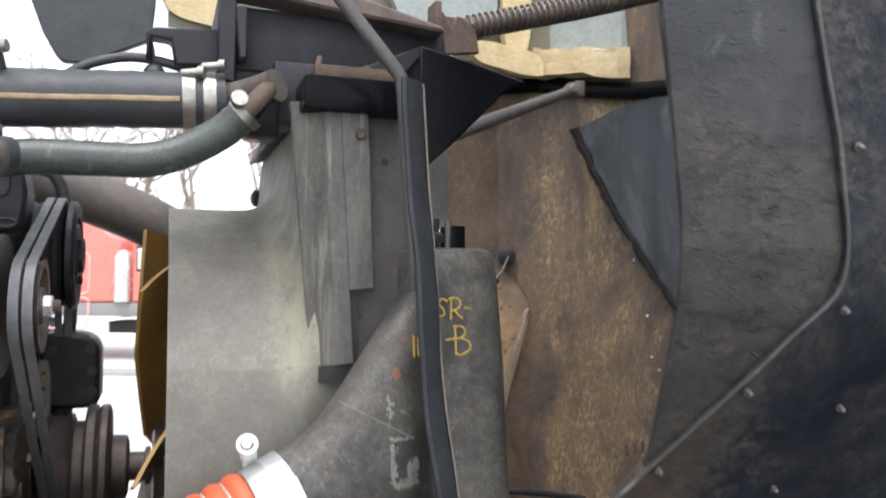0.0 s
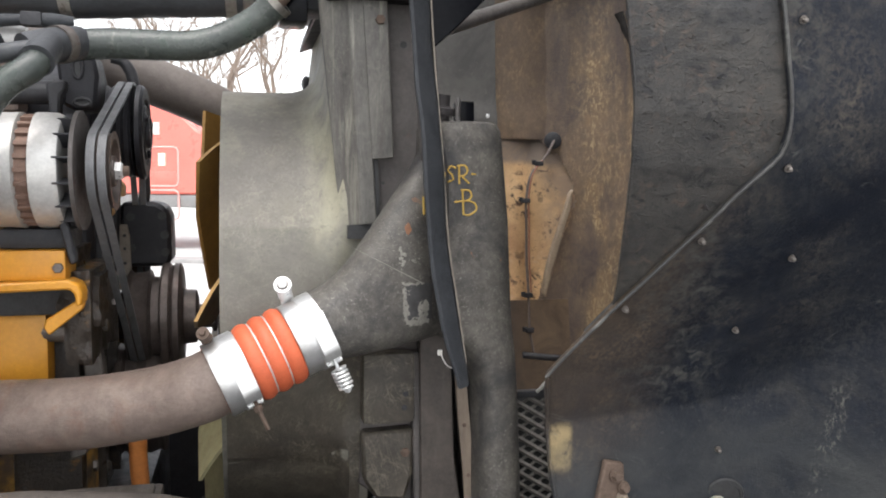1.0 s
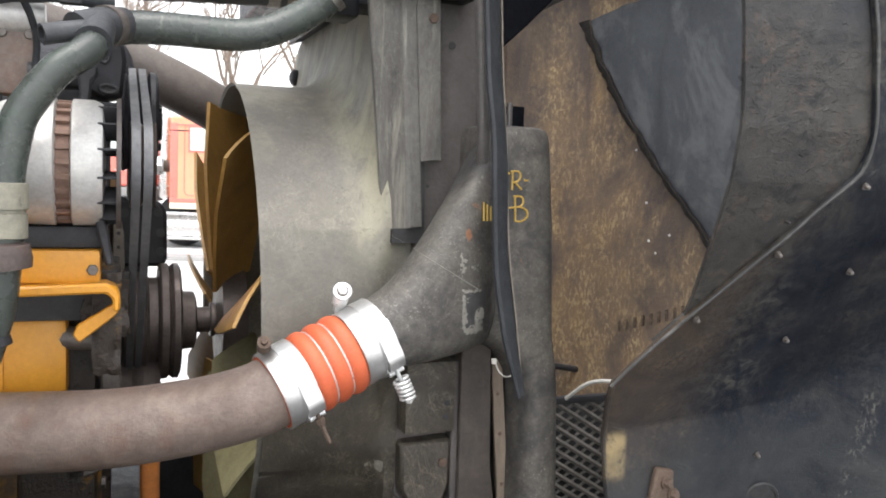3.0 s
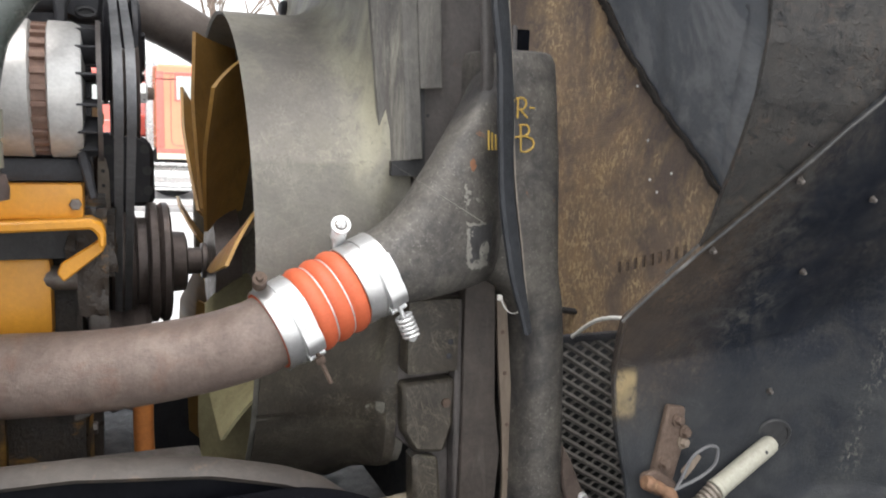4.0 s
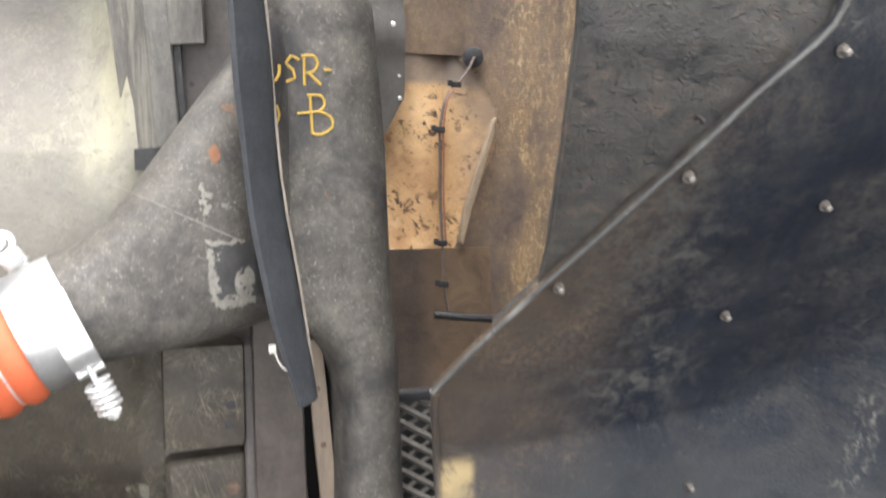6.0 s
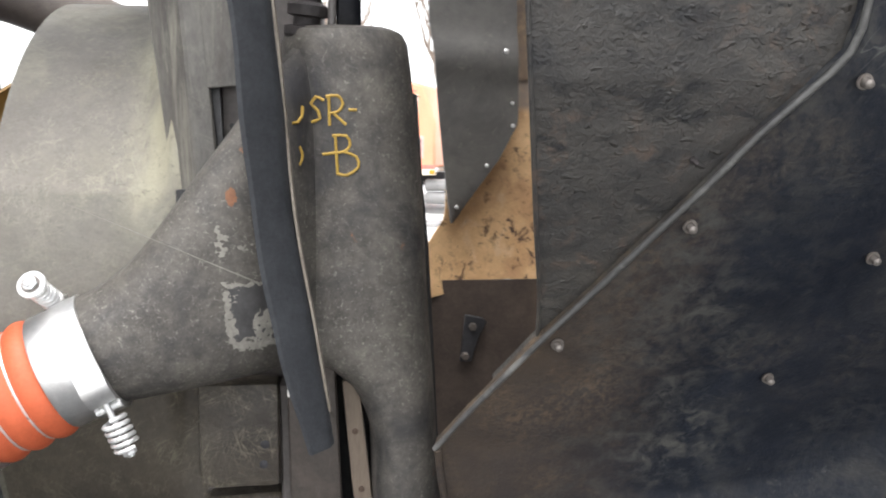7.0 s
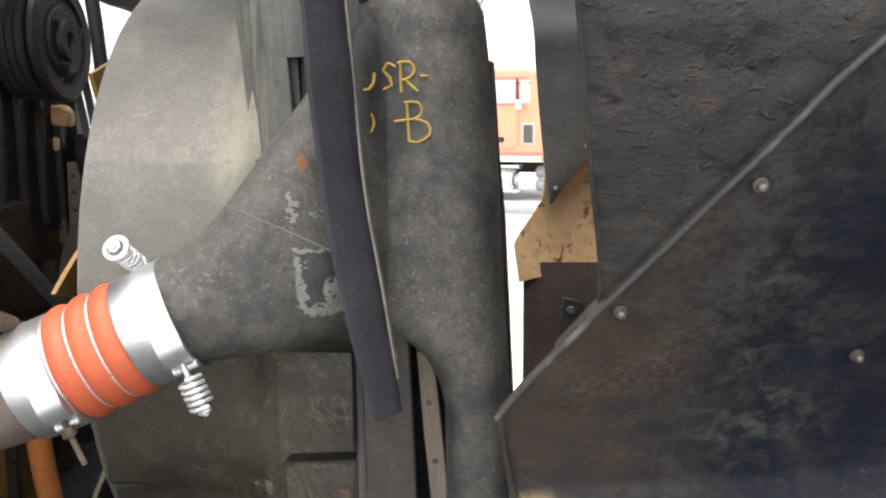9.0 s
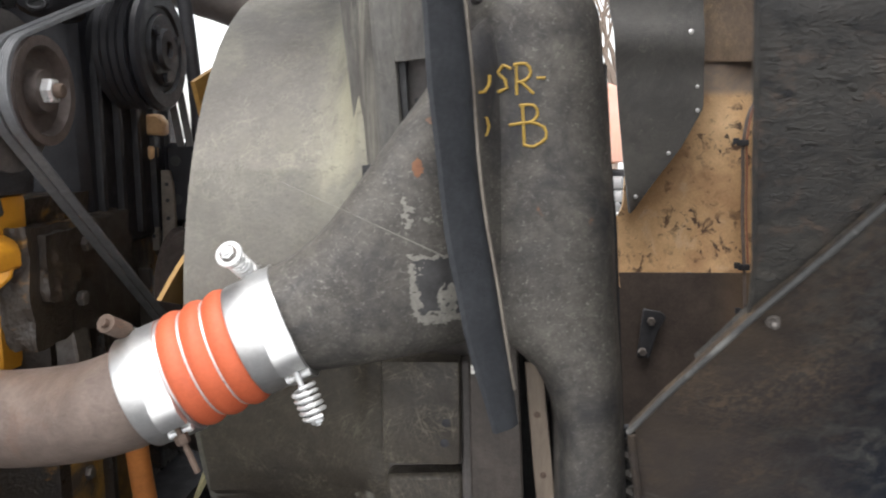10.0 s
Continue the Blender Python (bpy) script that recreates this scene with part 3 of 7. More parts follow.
def span(a, b, n):
    return [a + (b - a) * k / n for k in range(n + 1)]


def lerp_table(rows, x):
    """Straight lines between rows of (x, y), x rising."""
    return float(np.interp(x, [r[0] for r in rows], [r[1] for r in rows]))


def joined(*bms):
    out = bms[0]
    for other in bms[1:]:
        me = bpy.data.meshes.new("joined")
        other.to_mesh(me)
        out.from_mesh(me)
        other.free()
        bpy.data.meshes.remove(me)
    return out


def lumpy(x0, x1, y0, y1, z0, z1, rough):
    """A rounded casting caked with uneven grime."""
    bm = box(x0, x1, y0, y1, z0, z1, 0.0)
    bmesh.ops.subdivide_edges(bm, edges=list(bm.edges), cuts=11, use_grid_fill=True)
    mid = Vector(((x0 + x1) / 2, (y0 + y1) / 2, (z0 + z1) / 2))
    for vt in bm.verts:
        d = (vt.co - mid).normalized()
        vt.co += d * (rough * noise.noise(vt.co * 24) + rough * 0.5 * noise.noise(vt.co * 70)) - d * rough * 0.3
    return bm


def hexhead(centre, axis, across_flats=0.016, height=0.009):
    return lathe(centre, axis, [(0, across_flats * 0.58), (height * 0.85, across_flats * 0.58), (height, across_flats * 0.48)], 6)


# ---- the yard ----
def ground_sheet():
    bm = bmesh.new()
    bmesh.ops.create_grid(bm, x_segments=60, y_segments=60, size=400)
    return bm


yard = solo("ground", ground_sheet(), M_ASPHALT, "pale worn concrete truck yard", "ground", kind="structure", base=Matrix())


def yard_truck(x, y, label):
    """The root of a parked tractor unit and a function that adds one box to it."""
    ob = thing("parked_truck", (x, y, 0), label, "truck", "parked trucks in the yard", base=Matrix())

    def slab(name, x0, x1, z0, z1, d0, d1, m, parent=None, lab="", bev=0.03):
        return part(name, box(x0, x1, y + d0, y + d1, z0, z1, bev), m, parent or ob, lab)
    return ob, slab


def truck_wheel(ob, x, y, r=0.5):
    wheel = part("wheel", lathe((x, y, r), (0, 1, 0), [(0, r * 0.64), (0, r), (0.3, r), (0.3, r * 0.6)], 32), M_TYRE, ob)
    part("rim", lathe((x, y + 0.005, r), (0, 1, 0), [(0.0, r * 0.6), (0.06, r * 0.56), (0.05, r * 0.28), (-0.03, r * 0.24), (-0.03, 0.01)], 24), M_TRUCK_CHROME, wheel)


def outline(x0, x1, z0, z1, y, r, m, name, parent):
    """A raised rounded rectangular bead on an upright side."""
    c = 0.09
    pts = [(x0 + c, z0), (x1 - c, z0), (x1 - c * 0.3, z0 + c * 0.3), (x1, z0 + c), (x1, z1 - c), (x1 - c * 0.3, z1 - c * 0.3), (x1 - c, z1), (x0 + c, z1), (x0 + c * 0.3, z1 - c * 0.3), (x0, z1 - c), (x0, z0 + c), (x0 + c * 0.3, z0 + c * 0.3), (x0 + c, z0)]
    return part(name, tube([(a, y, b) for a, b in pts], r, 6, 1.0), m, parent)


def sleeper_truck():
    """Red tractor with a sleeper box, a polished air cleaner and a low cab."""
    y = 15.7
    ob, slab = yard_truck(-6.5, y, "red parked sleeper truck with polished air cleaner")
    sleeper = part("sleeper", prism([(-9.4, 1.10), (-6.12, 1.10), (-6.12, 2.28), (-6.34, 2.36), (-6.9, 2.9), (-7.2, 3.0), (-9.4, 3.0)], y, y + 2.3, "v", 0.04), M_TRUCK_RED, ob)
    outline(-7.5, -6.72, 1.26, 2.03, y - 0.005, 0.02, M_TRUCK_PINK, "hatch_bead", sleeper)
    outline(-7.5, -6.72, 0.6, 1.18, y - 0.005, 0.02, M_TRUCK_PINK, "hatch_bead", sleeper)
    slab("placard", -7.24, -7.09, 2.27, 2.51, -0.012, 0.01, M_WHITE, sleeper, "plain white placard", 0.004)
    slab("placard", -7.13, -6.98, 1.66, 1.91, -0.012, 0.01, M_CREAM, sleeper, "plain cream placard", 0.004)
    slab("door_panel", -7.2, -6.77, 1.30, 1.55, -0.004, 0.01, M_TRUCK_RED, sleeper, bev=0.003)
    part("air_cleaner", lathe((-6.10, y + 0.05, 1.08), (0, 0, 1), [(0, 0.12), (0.03, 0.18), (0.92, 0.18), (1.0, 0.10)], 24), M_TRUCK_CHROME, ob, "polished round air cleaner")
    part("exhaust_pipe", lathe((-5.92, y + 0.4, 1.2), (0, 0, 1), [(0, 0.06), (2.2, 0.06)], 16), M_TRUCK_CHROME, ob, "thin upright exhaust pipe")
    cab = part("cab", prism([(-5.92, 1.10), (-5.16, 1.10), (-5.12, 1.70), (-5.30, 2.26), (-5.5, 2.34), (-5.92, 2.34)], y, y + 2.2, "v", 0.04), M_TRUCK_RED, ob)
    slab("window_frame", -5.85, -5.22, 1.68, 2.18, -0.012, 0.05, M_TYRE, cab, bev=0.03)
    slab("window", -5.81, -5.27, 1.72, 2.13, -0.02, 0.02, M_GLASS, cab, bev=0.02)
    slab("trim_strip", -5.62, -5.22, 1.385, 1.41, -0.015, 0.02, M_TRUCK_PINK, cab, bev=0.004)
    part("grab_rail", tube([(-5.14, y - 0.05, 1.15), (-5.14, y - 0.06, 1.6), (-5.2, y - 0.05, 2.1)], 0.02, 8), M_TRUCK_CHROME, cab)
    slab("skirt", -9.4, -4.85, 0.84, 1.09, 0.02, 0.5, M_SKIRT, lab="dusty grey lower fairing")
    part("bonnet", prism([(-5.14, 1.10), (-4.1, 1.10), (-4.1, 1.35), (-5.14, 1.55)], y + 0.5, y + 1.8, "v", 0.04), M_TRUCK_RED, ob)
    part("intake_can", lathe((-5.02, y + 0.1, 1.10), (0, 0, 1), [(0, 0.07), (0.02, 0.09), (0.54, 0.09), (0.58, 0.05)], 20), M_TRUCK_CHROME, ob)
    for x in (-8.6, -4.4):
        truck_wheel(ob, x, y + 0.25)


def day_cab_truck():
    """Orange-red day cab with a white sill, polished fuel tank and two air tanks."""
    y = 15.35
    ob, slab = yard_truck(-3.8, y, "orange-red parked day-cab truck with polished fuel tank")
    cab = part("cab", prism([(-4.5, 0.86), (-3.1, 0.86), (-3.1, 1.7), (-3.32, 2.34), (-3.5, 2.42), (-4.5, 2.42)], y, y + 2.3, "v", 0.04), M_TRUCK_ORANGE, ob)
    slab("window_frame", -4.18, -3.66, 1.76, 2.26, -0.010, 0.02, M_TRUCK_RED, cab, bev=0.02)
    slab("window", -4.14, -3.70, 1.80, 2.22, -0.016, 0.02, M_GLASS, cab, bev=0.02)
    slab("quarter_window", -3.62, -3.42, 1.80, 2.2, -0.012, 0.02, M_GLASS, cab, bev=0.02)
    part("window_bar", tube([(-3.66, y - 0.03, 2.24), (-3.64, y - 0.03, 1.82), (-3.56, y - 0.05, 1.74)], 0.018, 8), M_TYRE, cab)
    slab("roof_line", -4.5, -3.4, 2.15, 2.17, -0.012, 0.02, M_TYRE, cab, bev=0.003)
    slab("roof_stripe", -4.5, -3.45, 2.25, 2.28, -0.012, 0.02, M_TRUCK_RED, cab, bev=0.003)
    outline(-4.24, -3.64, 0.98, 2.28, y - 0.002, 0.010, M_TRUCK_RED, "door_seam", cab)
    vent = slab("vent_frame", -3.58, -3.32, 1.04, 1.45, -0.012, 0.03, M_TRUCK_PINK, cab, bev=0.01)
    slab("vent", -3.54, -3.36, 1.08, 1.41, -0.018, 0.02, M_VENT, vent, "dark grey louvred vent", 0.005)
    part("door_handle", lathe((-3.96, y + 0.01, 1.14), (0, -1, 0), [(0, 0.06), (0.02, 0.055), (0.03, 0.02)], 16), M_TYRE, cab)
    slab("pillar_stripe", -4.5, -4.36, 0.9, 2.3, -0.010, 0.02, M_TRUCK_RED, cab, bev=0.004)
    slab("red_stripe", -4.5, -3.1, 0.84, 0.92, -0.014, 0.02, M_TRUCK_RED, bev=0.004)
    slab("sill_strip", -4.5, -3.1, 0.73, 0.84, -0.016, 0.1, M_CREAM, lab="cream sill strip", bev=0.01)
    slab("marker_lamp", -3.2, -3.1, 0.75, 0.83, -0.03, 0.0, M_YELLOW, bev=0.01)
    part("mirror", joined(box(-3.62, -3.50, y - 0.3, y - 0.16, 1.68, 1.86, 0.02), tube([(-3.5, y, 1.72), (-3.56, y - 0.2, 1.78)], 0.02, 8)), M_TRUCK_CHROME, ob)
    tank = part("fuel_tank", lathe((-4.72, y + 0.32, 0.40), (1, 0, 0), [(0, 0.22), (0.03, 0.26), (0.95, 0.26), (0.98, 0.22)], 28), M_TRUCK_CHROME, ob, "polished round fuel tank")
    slab("step_plate", -4.8, -3.62, 0.61, 0.67, 0.0, 0.3, M_TRUCK_CHROME, tank, bev=0.01)
    slab("step_plate", -4.8, -3.62, 0.16, 0.21, 0.0, 0.3, M_TRUCK_CHROME, tank, bev=0.01)
    for z in (0.54, 0.30):
        part("air_tank", lathe((-3.34, y + 0.2, z), (1, 0, 0), [(0, 0.06), (0.04, 0.115), (0.5, 0.115), (0.54, 0.06)], 20), M_SKIRT, ob, "grey round air tank")
    slab("chassis", -6.5, -2.2, 0.5, 0.72, 0.75, 1.6, M_TYRE)
    part("exhaust_pipe", lathe((-4.66, y + 0.3, 0.9), (0, 0, 1), [(0, 0.10), (0.04, 0.125), (1.5, 0.125), (1.55, 0.06), (2.4, 0.06)], 20), M_TRUCK_CHROME, ob, "upright white exhaust pipe")
    for x in (-7.7, -2.6):
        truck_wheel(ob, x, y + 0.35, 0.42)


def bare_tree(x, y, height, seed, label):
    rnd = random.Random(seed)
    bm = bmesh.new()
    twigs = bmesh.new()

    def limb(p, d, length, r, depth):
        q = p + d * length
        mid = p.lerp(q, 0.5) + Vector((rnd.gauss(0, 0.05), rnd.gauss(0, 0.05), 0.02)) * length
        tube([p, mid, q], lambda s: r * (1 - 0.45 * s / length), 5 if depth > 1 else 7, length / 3, False, bm if depth < 3 else twigs)
        if depth >= 6:
            return
        for k in range(rnd.randint(2, 3) if depth else 4):
            turn = Vector((rnd.gauss(0, 1), rnd.gauss(0, 1), rnd.gauss(0.25, 0.5)))
            nd = (d + turn * (0.42 if depth else 0.35)).normalized()
            limb(p.lerp(q, 1.0 if k == 0 else 0.45 + 0.5 * rnd.random()), nd, length * (0.62 + 0.2 * rnd.random()), r * 0.58, depth + 1)
    limb(Vector((x, y, 0)), Vector((0.03, 0, 1)), height * 0.32, height * 0.018, 0)
    ob = thing("bare_tree", (x, y, 0), label, "tree", "bare trees behind the yard", base=Matrix())
    part("trunk", bm, M_BARK, ob)
    part("crown", twigs, M_BARK, ob, "leafless twigs")


sleeper_truck()
day_cab_truck()
solo("kerb", box(-11.5, -1.0, 13.25, 13.75, -0.05, 0.07, 0.02), M_KERB, "low grey concrete kerb before the parked trucks", "kerb", base=Matrix())
for k, (tx, ty, th) in enumerate(((-13.0, 34, 12), (-9.5, 31, 10.5), (-6.8, 33, 11), (-3.6, 30, 10), (-16, 36, 12))):
    bare_tree(tx, ty, th, 11 + k, "leafless grey-brown tree at the yard's edge")


# ---- unseen dark wall in the cab's place, added to block sky light ----
solo("cab_wall", joined(box(-2.0, -1.72, -0.75, 1.85, 0.75, 2.95, 0.03), box(-1.74, -1.70, -0.1, 1.1, 0.8, 1.9, 0.02)), M_BLACK, "unseen dark wall behind the engine, added to block sky light", "wall", kind="structure")

# ---- engine bay ----
RING_V, RING_Z, RING_R, RIM_U = 0.49, 1.22, 0.45, -0.374


def fan_shroud():
    ob = thing("fan_shroud", (-0.2, RING_V, 0.75), "dusty grey moulded fibreglass fan shroud behind the radiator", "fan shroud")
    n = 96
    c = Vector((0, RING_V, RING_Z))

    def boxed(k, s):
        """The ring's outline swelling to the radiator's rounded box as s goes from 0 to 1."""
        w = 2 * math.pi * k / n
        y, z = math.cos(w), math.sin(w)
        q = (abs(y) ** 9 + abs(z) ** 9) ** (-1 / 9)
        return c + Vector((0, (1 - s) * RING_R * y + s * 0.423 * y * q, (1 - s) * RING_R * z + s * (0.60 if z > 0 else 0.33) * z * q))
    ring = []
    for u, s, grow in ((RIM_U + 0.004, 0, -0.006), (RIM_U, 0, 0), (-0.33, 0, 0), (-0.27, 0, 0), (-0.235, 0.01, 0), (-0.21, 0.06, 0), (-0.192, 0.18, 0), (-0.18, 0.45, 0), (-0.172, 0.8, 0), (-0.165, 1, 0), (-0.13, 1, 0)):
        ring.append([boxed(k, s) + Vector((u, 0, 0)) + (boxed(k, s) - c).normalized() * grow for k in range(n)])
    inner = []
    for u, s in ((-0.14, 0.98), (-0.16, 0.98), (-0.175, 0.7), (-0.19, 0.2), (-0.23, 0), (RIM_U + 0.004, 0)):
        inner.append([boxed(k, s) + Vector((u, 0, 0)) - (boxed(k, s) - c).normalized() * 0.007 for k in range(n)])
    part("ring", loft(ring + inner, False), M_SHROUD, ob)
    part("back_wall", prism([(0.075, 1.60), (0.815, 1.60), (0.825, 1.72), (0.818, 1.79), (0.76, 1.835), (0.64, 1.862), (0.36, 1.856), (0.075, 1.80)], -0.168, -0.15, "u", 0.004), M_SHROUD, ob)
    def folded(line, low, high, thick=0.004):
        """A sheet folded along upright lines of (u at z 1.42, u at z 1.80, v), ending at low and high of each."""
        bm = bmesh.new()
        front = [[bm.verts.new((ua + (ub - ua) * (z - 1.42) / 0.38, v, z)) for (ua, ub, v), z in zip(line, ends)] for ends in (low, high)]
        for i in range(len(line) - 1):
            bm.faces.new((front[0][i], front[0][i + 1], front[1][i + 1], front[1][i]))
        bmesh.ops.recalc_face_normals(bm, faces=bm.faces)
        bmesh.ops.solidify(bm, geom=list(bm.faces), thickness=thick)
        return bevelled(bm, 0.0012, 1)
    plate = part("side_plate", folded([(-0.176, -0.213, 0.088), (-0.1755, -0.2125, 0.079), (-0.143, -0.168, 0.0465), (-0.139, -0.163, 0.0445), (-0.1195, -0.144, 0.0445), (-0.118, -0.142, 0.050)], [1.414, 1.414, 1.418, 1.419, 1.421, 1.421], [1.80] * 6), M_PLATE, ob, "dusty folded fibreglass side plate", smooth=False)
    part("plate_tab", folded([(-0.121, -0.145, 0.0435), (-0.0895, -0.107, 0.0435), (-0.088, -0.105, 0.051)], [1.526, 1.529, 1.529], [1.80] * 3, 0.003), M_PLATE, plate, "stepped upper tab of the side plate", smooth=False)
    # dark piece laid in the notch, its shade put into the colour
    part("shadow_gap", prism([(-0.167, 1.394), (-0.112, 1.394), (-0.114, 1.46), (-0.117, 1.53), (-0.126, 1.53), (-0.123, 1.4195), (-0.167, 1.4165)], 0.052, 0.0625, bevel=0), M_CORE_AND_SHADE, ob, "dark sheet for the shade in the notch under the plate")
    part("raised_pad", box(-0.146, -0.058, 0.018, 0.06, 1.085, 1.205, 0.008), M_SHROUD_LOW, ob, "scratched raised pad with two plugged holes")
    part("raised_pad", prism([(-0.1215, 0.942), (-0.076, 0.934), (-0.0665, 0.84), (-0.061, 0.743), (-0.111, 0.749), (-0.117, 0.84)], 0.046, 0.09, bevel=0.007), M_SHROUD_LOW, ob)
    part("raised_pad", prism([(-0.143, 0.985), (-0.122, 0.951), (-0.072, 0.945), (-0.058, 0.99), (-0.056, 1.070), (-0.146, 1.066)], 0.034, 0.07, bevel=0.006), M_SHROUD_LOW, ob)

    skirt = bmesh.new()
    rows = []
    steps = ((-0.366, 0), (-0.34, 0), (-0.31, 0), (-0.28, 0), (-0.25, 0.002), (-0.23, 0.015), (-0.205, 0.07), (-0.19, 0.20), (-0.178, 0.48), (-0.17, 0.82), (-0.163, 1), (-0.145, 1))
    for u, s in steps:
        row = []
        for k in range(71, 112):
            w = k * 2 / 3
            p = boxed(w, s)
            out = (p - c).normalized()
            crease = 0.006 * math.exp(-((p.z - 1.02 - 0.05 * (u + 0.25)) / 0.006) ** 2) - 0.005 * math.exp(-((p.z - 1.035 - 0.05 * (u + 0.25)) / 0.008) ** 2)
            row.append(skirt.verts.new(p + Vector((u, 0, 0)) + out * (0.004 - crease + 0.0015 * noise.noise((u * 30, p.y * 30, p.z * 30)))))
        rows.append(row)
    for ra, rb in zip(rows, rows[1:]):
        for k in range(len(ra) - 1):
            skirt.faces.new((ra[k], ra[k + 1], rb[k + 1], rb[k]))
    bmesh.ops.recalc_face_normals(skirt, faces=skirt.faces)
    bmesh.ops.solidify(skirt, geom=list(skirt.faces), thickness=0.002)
    part("lower_skirt", skirt, M_SHROUD_LOW, ob, "darker lower skirt with a pressed crease")
    for u, z in ((-0.076, 1.112), (-0.074, 1.135)):
        part("plug", lathe((u, 0.019, z), (0, -1, 0), [(-0.004, 0.005), (0.001, 0.005), (0.0015, 0.003)], 12), M_BLACK, ob)
    part("knob", joined(lathe((-0.165, 0.815, 1.727), (-1, -0.3, 0), [(-0.02, 0.006), (0.012, 0.006)], 10), lathe((-0.172, 0.812, 1.727), (-1, -0.3, 0), [(0, 0.018), (0.012, 0.02), (0.018, 0.012)], 14)), M_BLACK, ob, "black round retaining knob")
    return ob


def radiator():
    ob = thing("radiator", (-0.05, RING_V, 0.7), "truck radiator with brown-grey steel side frame", "radiator")
    part("core", box(-0.10, -0.02, 0.09, 0.89, 0.78, 1.72, 0.004), M_CORE_AND_SHADE, ob, "dark finned core")
    part("side_frame", prism([(-0.10, 0.72), (0.0, 0.72), (-0.004, 1.0), (-0.006, 1.3), (-0.008, 1.6), (-0.020, 1.80), (-0.118, 1.80), (-0.118, 1.42), (-0.148, 1.25), (-0.148, 0.97), (-0.112, 0.94)], 0.064, 0.084, bevel=0.003), M_PLATE_DARK, ob)
    part("side_frame", box(-0.118, -0.03, 0.90, 0.918, 0.72, 1.86), M_PLATE_DARK, ob)
    part("flange", prism([(-0.052, 0.74), (-0.028, 0.74), (-0.034, 1.2), (-0.06, 1.2)], 0.034, 0.064, bevel=0.003), M_PLATE_DARK, ob)
    for u, z, r in ((-0.072, 1.717, 0.006), (-0.106, 1.487, 0.003), (-0.112, 1.8, 0.004)):
        part("bolt_hole", lathe((u, 0.0635, z), (0, -1, 0), [(-0.002, r), (0.0006, r)], 10), M_CORE_AND_SHADE, ob)
    part("bolt", hexhead((-0.115, 0.042, 1.752), (0, -1, 0), 0.014, 0.007), M_RUST, ob)
    part("bolt", hexhead((-0.072, 0.034, 1.03), (0, -1, 0), 0.014, 0.004), M_RUST, ob, "rusty bolt head")
    return ob


def top_tank():
    ob = thing("radiator_top_tank", (-0.2, 0.3, 1.83), "black steel radiator top tank with flanged edges", "radiator tank")
    part("tank_body", box(-0.285, 0.06, 0.18, 0.80, 1.865, 1.968, 0.012), M_CLUTCH, ob)
    part("end_flange", prism([(-0.312, 1.84), (-0.285, 1.835), (-0.285, 1.965), (-0.312, 1.97)], 0.14, 0.82), M_CLUTCH, ob)
    # lip paler than the flange, standing for the highlight on its edge
    part("frame_lip", prism([(-0.287, 1.952), (-0.270, 1.956), (-0.268, 1.875), (-0.281, 1.872)], 0.140, 0.18, bevel=0.003), M_BLACK, ob, "paler lip added for the highlight on the flange's edge")
    part("lower_flange", prism([(-0.20, 1.80), (-0.03, 1.86), (0.01, 1.905), (0.01, 1.925), (-0.19, 1.835)], 0.15, 0.8, bevel=0.004), M_CLUTCH, ob)
    # dark block added to fill the shaded space under the tank
    part("under_box", box(-0.232, -0.03, 0.11, 0.2, 1.775, 1.868, 0.006), M_CLUTCH, ob)
    part("seal_rail", box(-0.200, -0.052, 0.02, 0.11, 1.782, 1.830, 0.006), M_GLOSS, ob)
    part("end_box", box(-0.276, -0.229, 0.06, 0.14, 1.745, 1.796, 0.008), M_GLOSS, ob)
    part("gasket_strip", joined(box(-0.186, -0.06, 0.028, 0.10, 1.830, 1.848, 0.005), lathe((-0.178, 0.04, 1.845), (0.1, 0, 1), [(0, 0.005), (0.010, 0.005), (0.016, 0.003)], 10), lathe((-0.108, 0.04, 1.845), (0, 0, 1), [(0, 0.005), (0.006, 0.005), (0.008, 0.003)], 10)), M_RUST, ob, "rusty pinkish gasket strip")
    part("gusset", prism([(-0.058, 1.86), (0.0143, 1.8445), (0.098, 1.824), (0.070, 1.811), (0.028, 1.767), (-0.004, 1.735), (-0.044, 1.698), (-0.058, 1.69)], -0.066, -0.058, bevel=0.002), M_GLOSS, ob, "black triangular gusset plate")
    part("upper_rail", prism([(-0.32, 2.03), (-0.15, 2.03), (-0.118, 1.996), (0.045, 1.957), (0.050, 1.948), (-0.097, 1.960), (-0.208, 1.971), (-0.30, 1.978), (-0.32, 1.982)], 0.14, 0.205, bevel=0.004), M_BROWN_STEEL, ob, "dusty brown upper rail")
    part("bracket", prism([(-0.413, 1.868), (-0.407, 1.868), (-0.406, 1.902), (-0.378, 1.899), (-0.371, 1.862), (-0.30, 1.868), (-0.30, 1.923), (-0.402, 1.917), (-0.413, 1.910)], 0.17, 0.205), M_CLUTCH, ob)
    part("sensor", joined(lathe((-0.401, 0.19, 1.842), (0, 0, 1), [(0, 0.016), (0.012, 0.016), (0.02, 0.011), (0.024, 0.004)], 14), tube([(-0.401, 0.19, 1.86), (-0.404, 0.19, 1.885), (-0.409, 0.19, 1.91)], 0.003, 8)), M_RUBBER_WORN, ob)
    return ob


TANK_RIGHT = [(0.7, 0.135), (0.95, 0.130), (1.04, 0.126), (1.14, 0.120), (1.24, 0.114), (1.34, 0.108), (1.42, 0.104), (1.54, 0.092), (1.6, 0.084)]
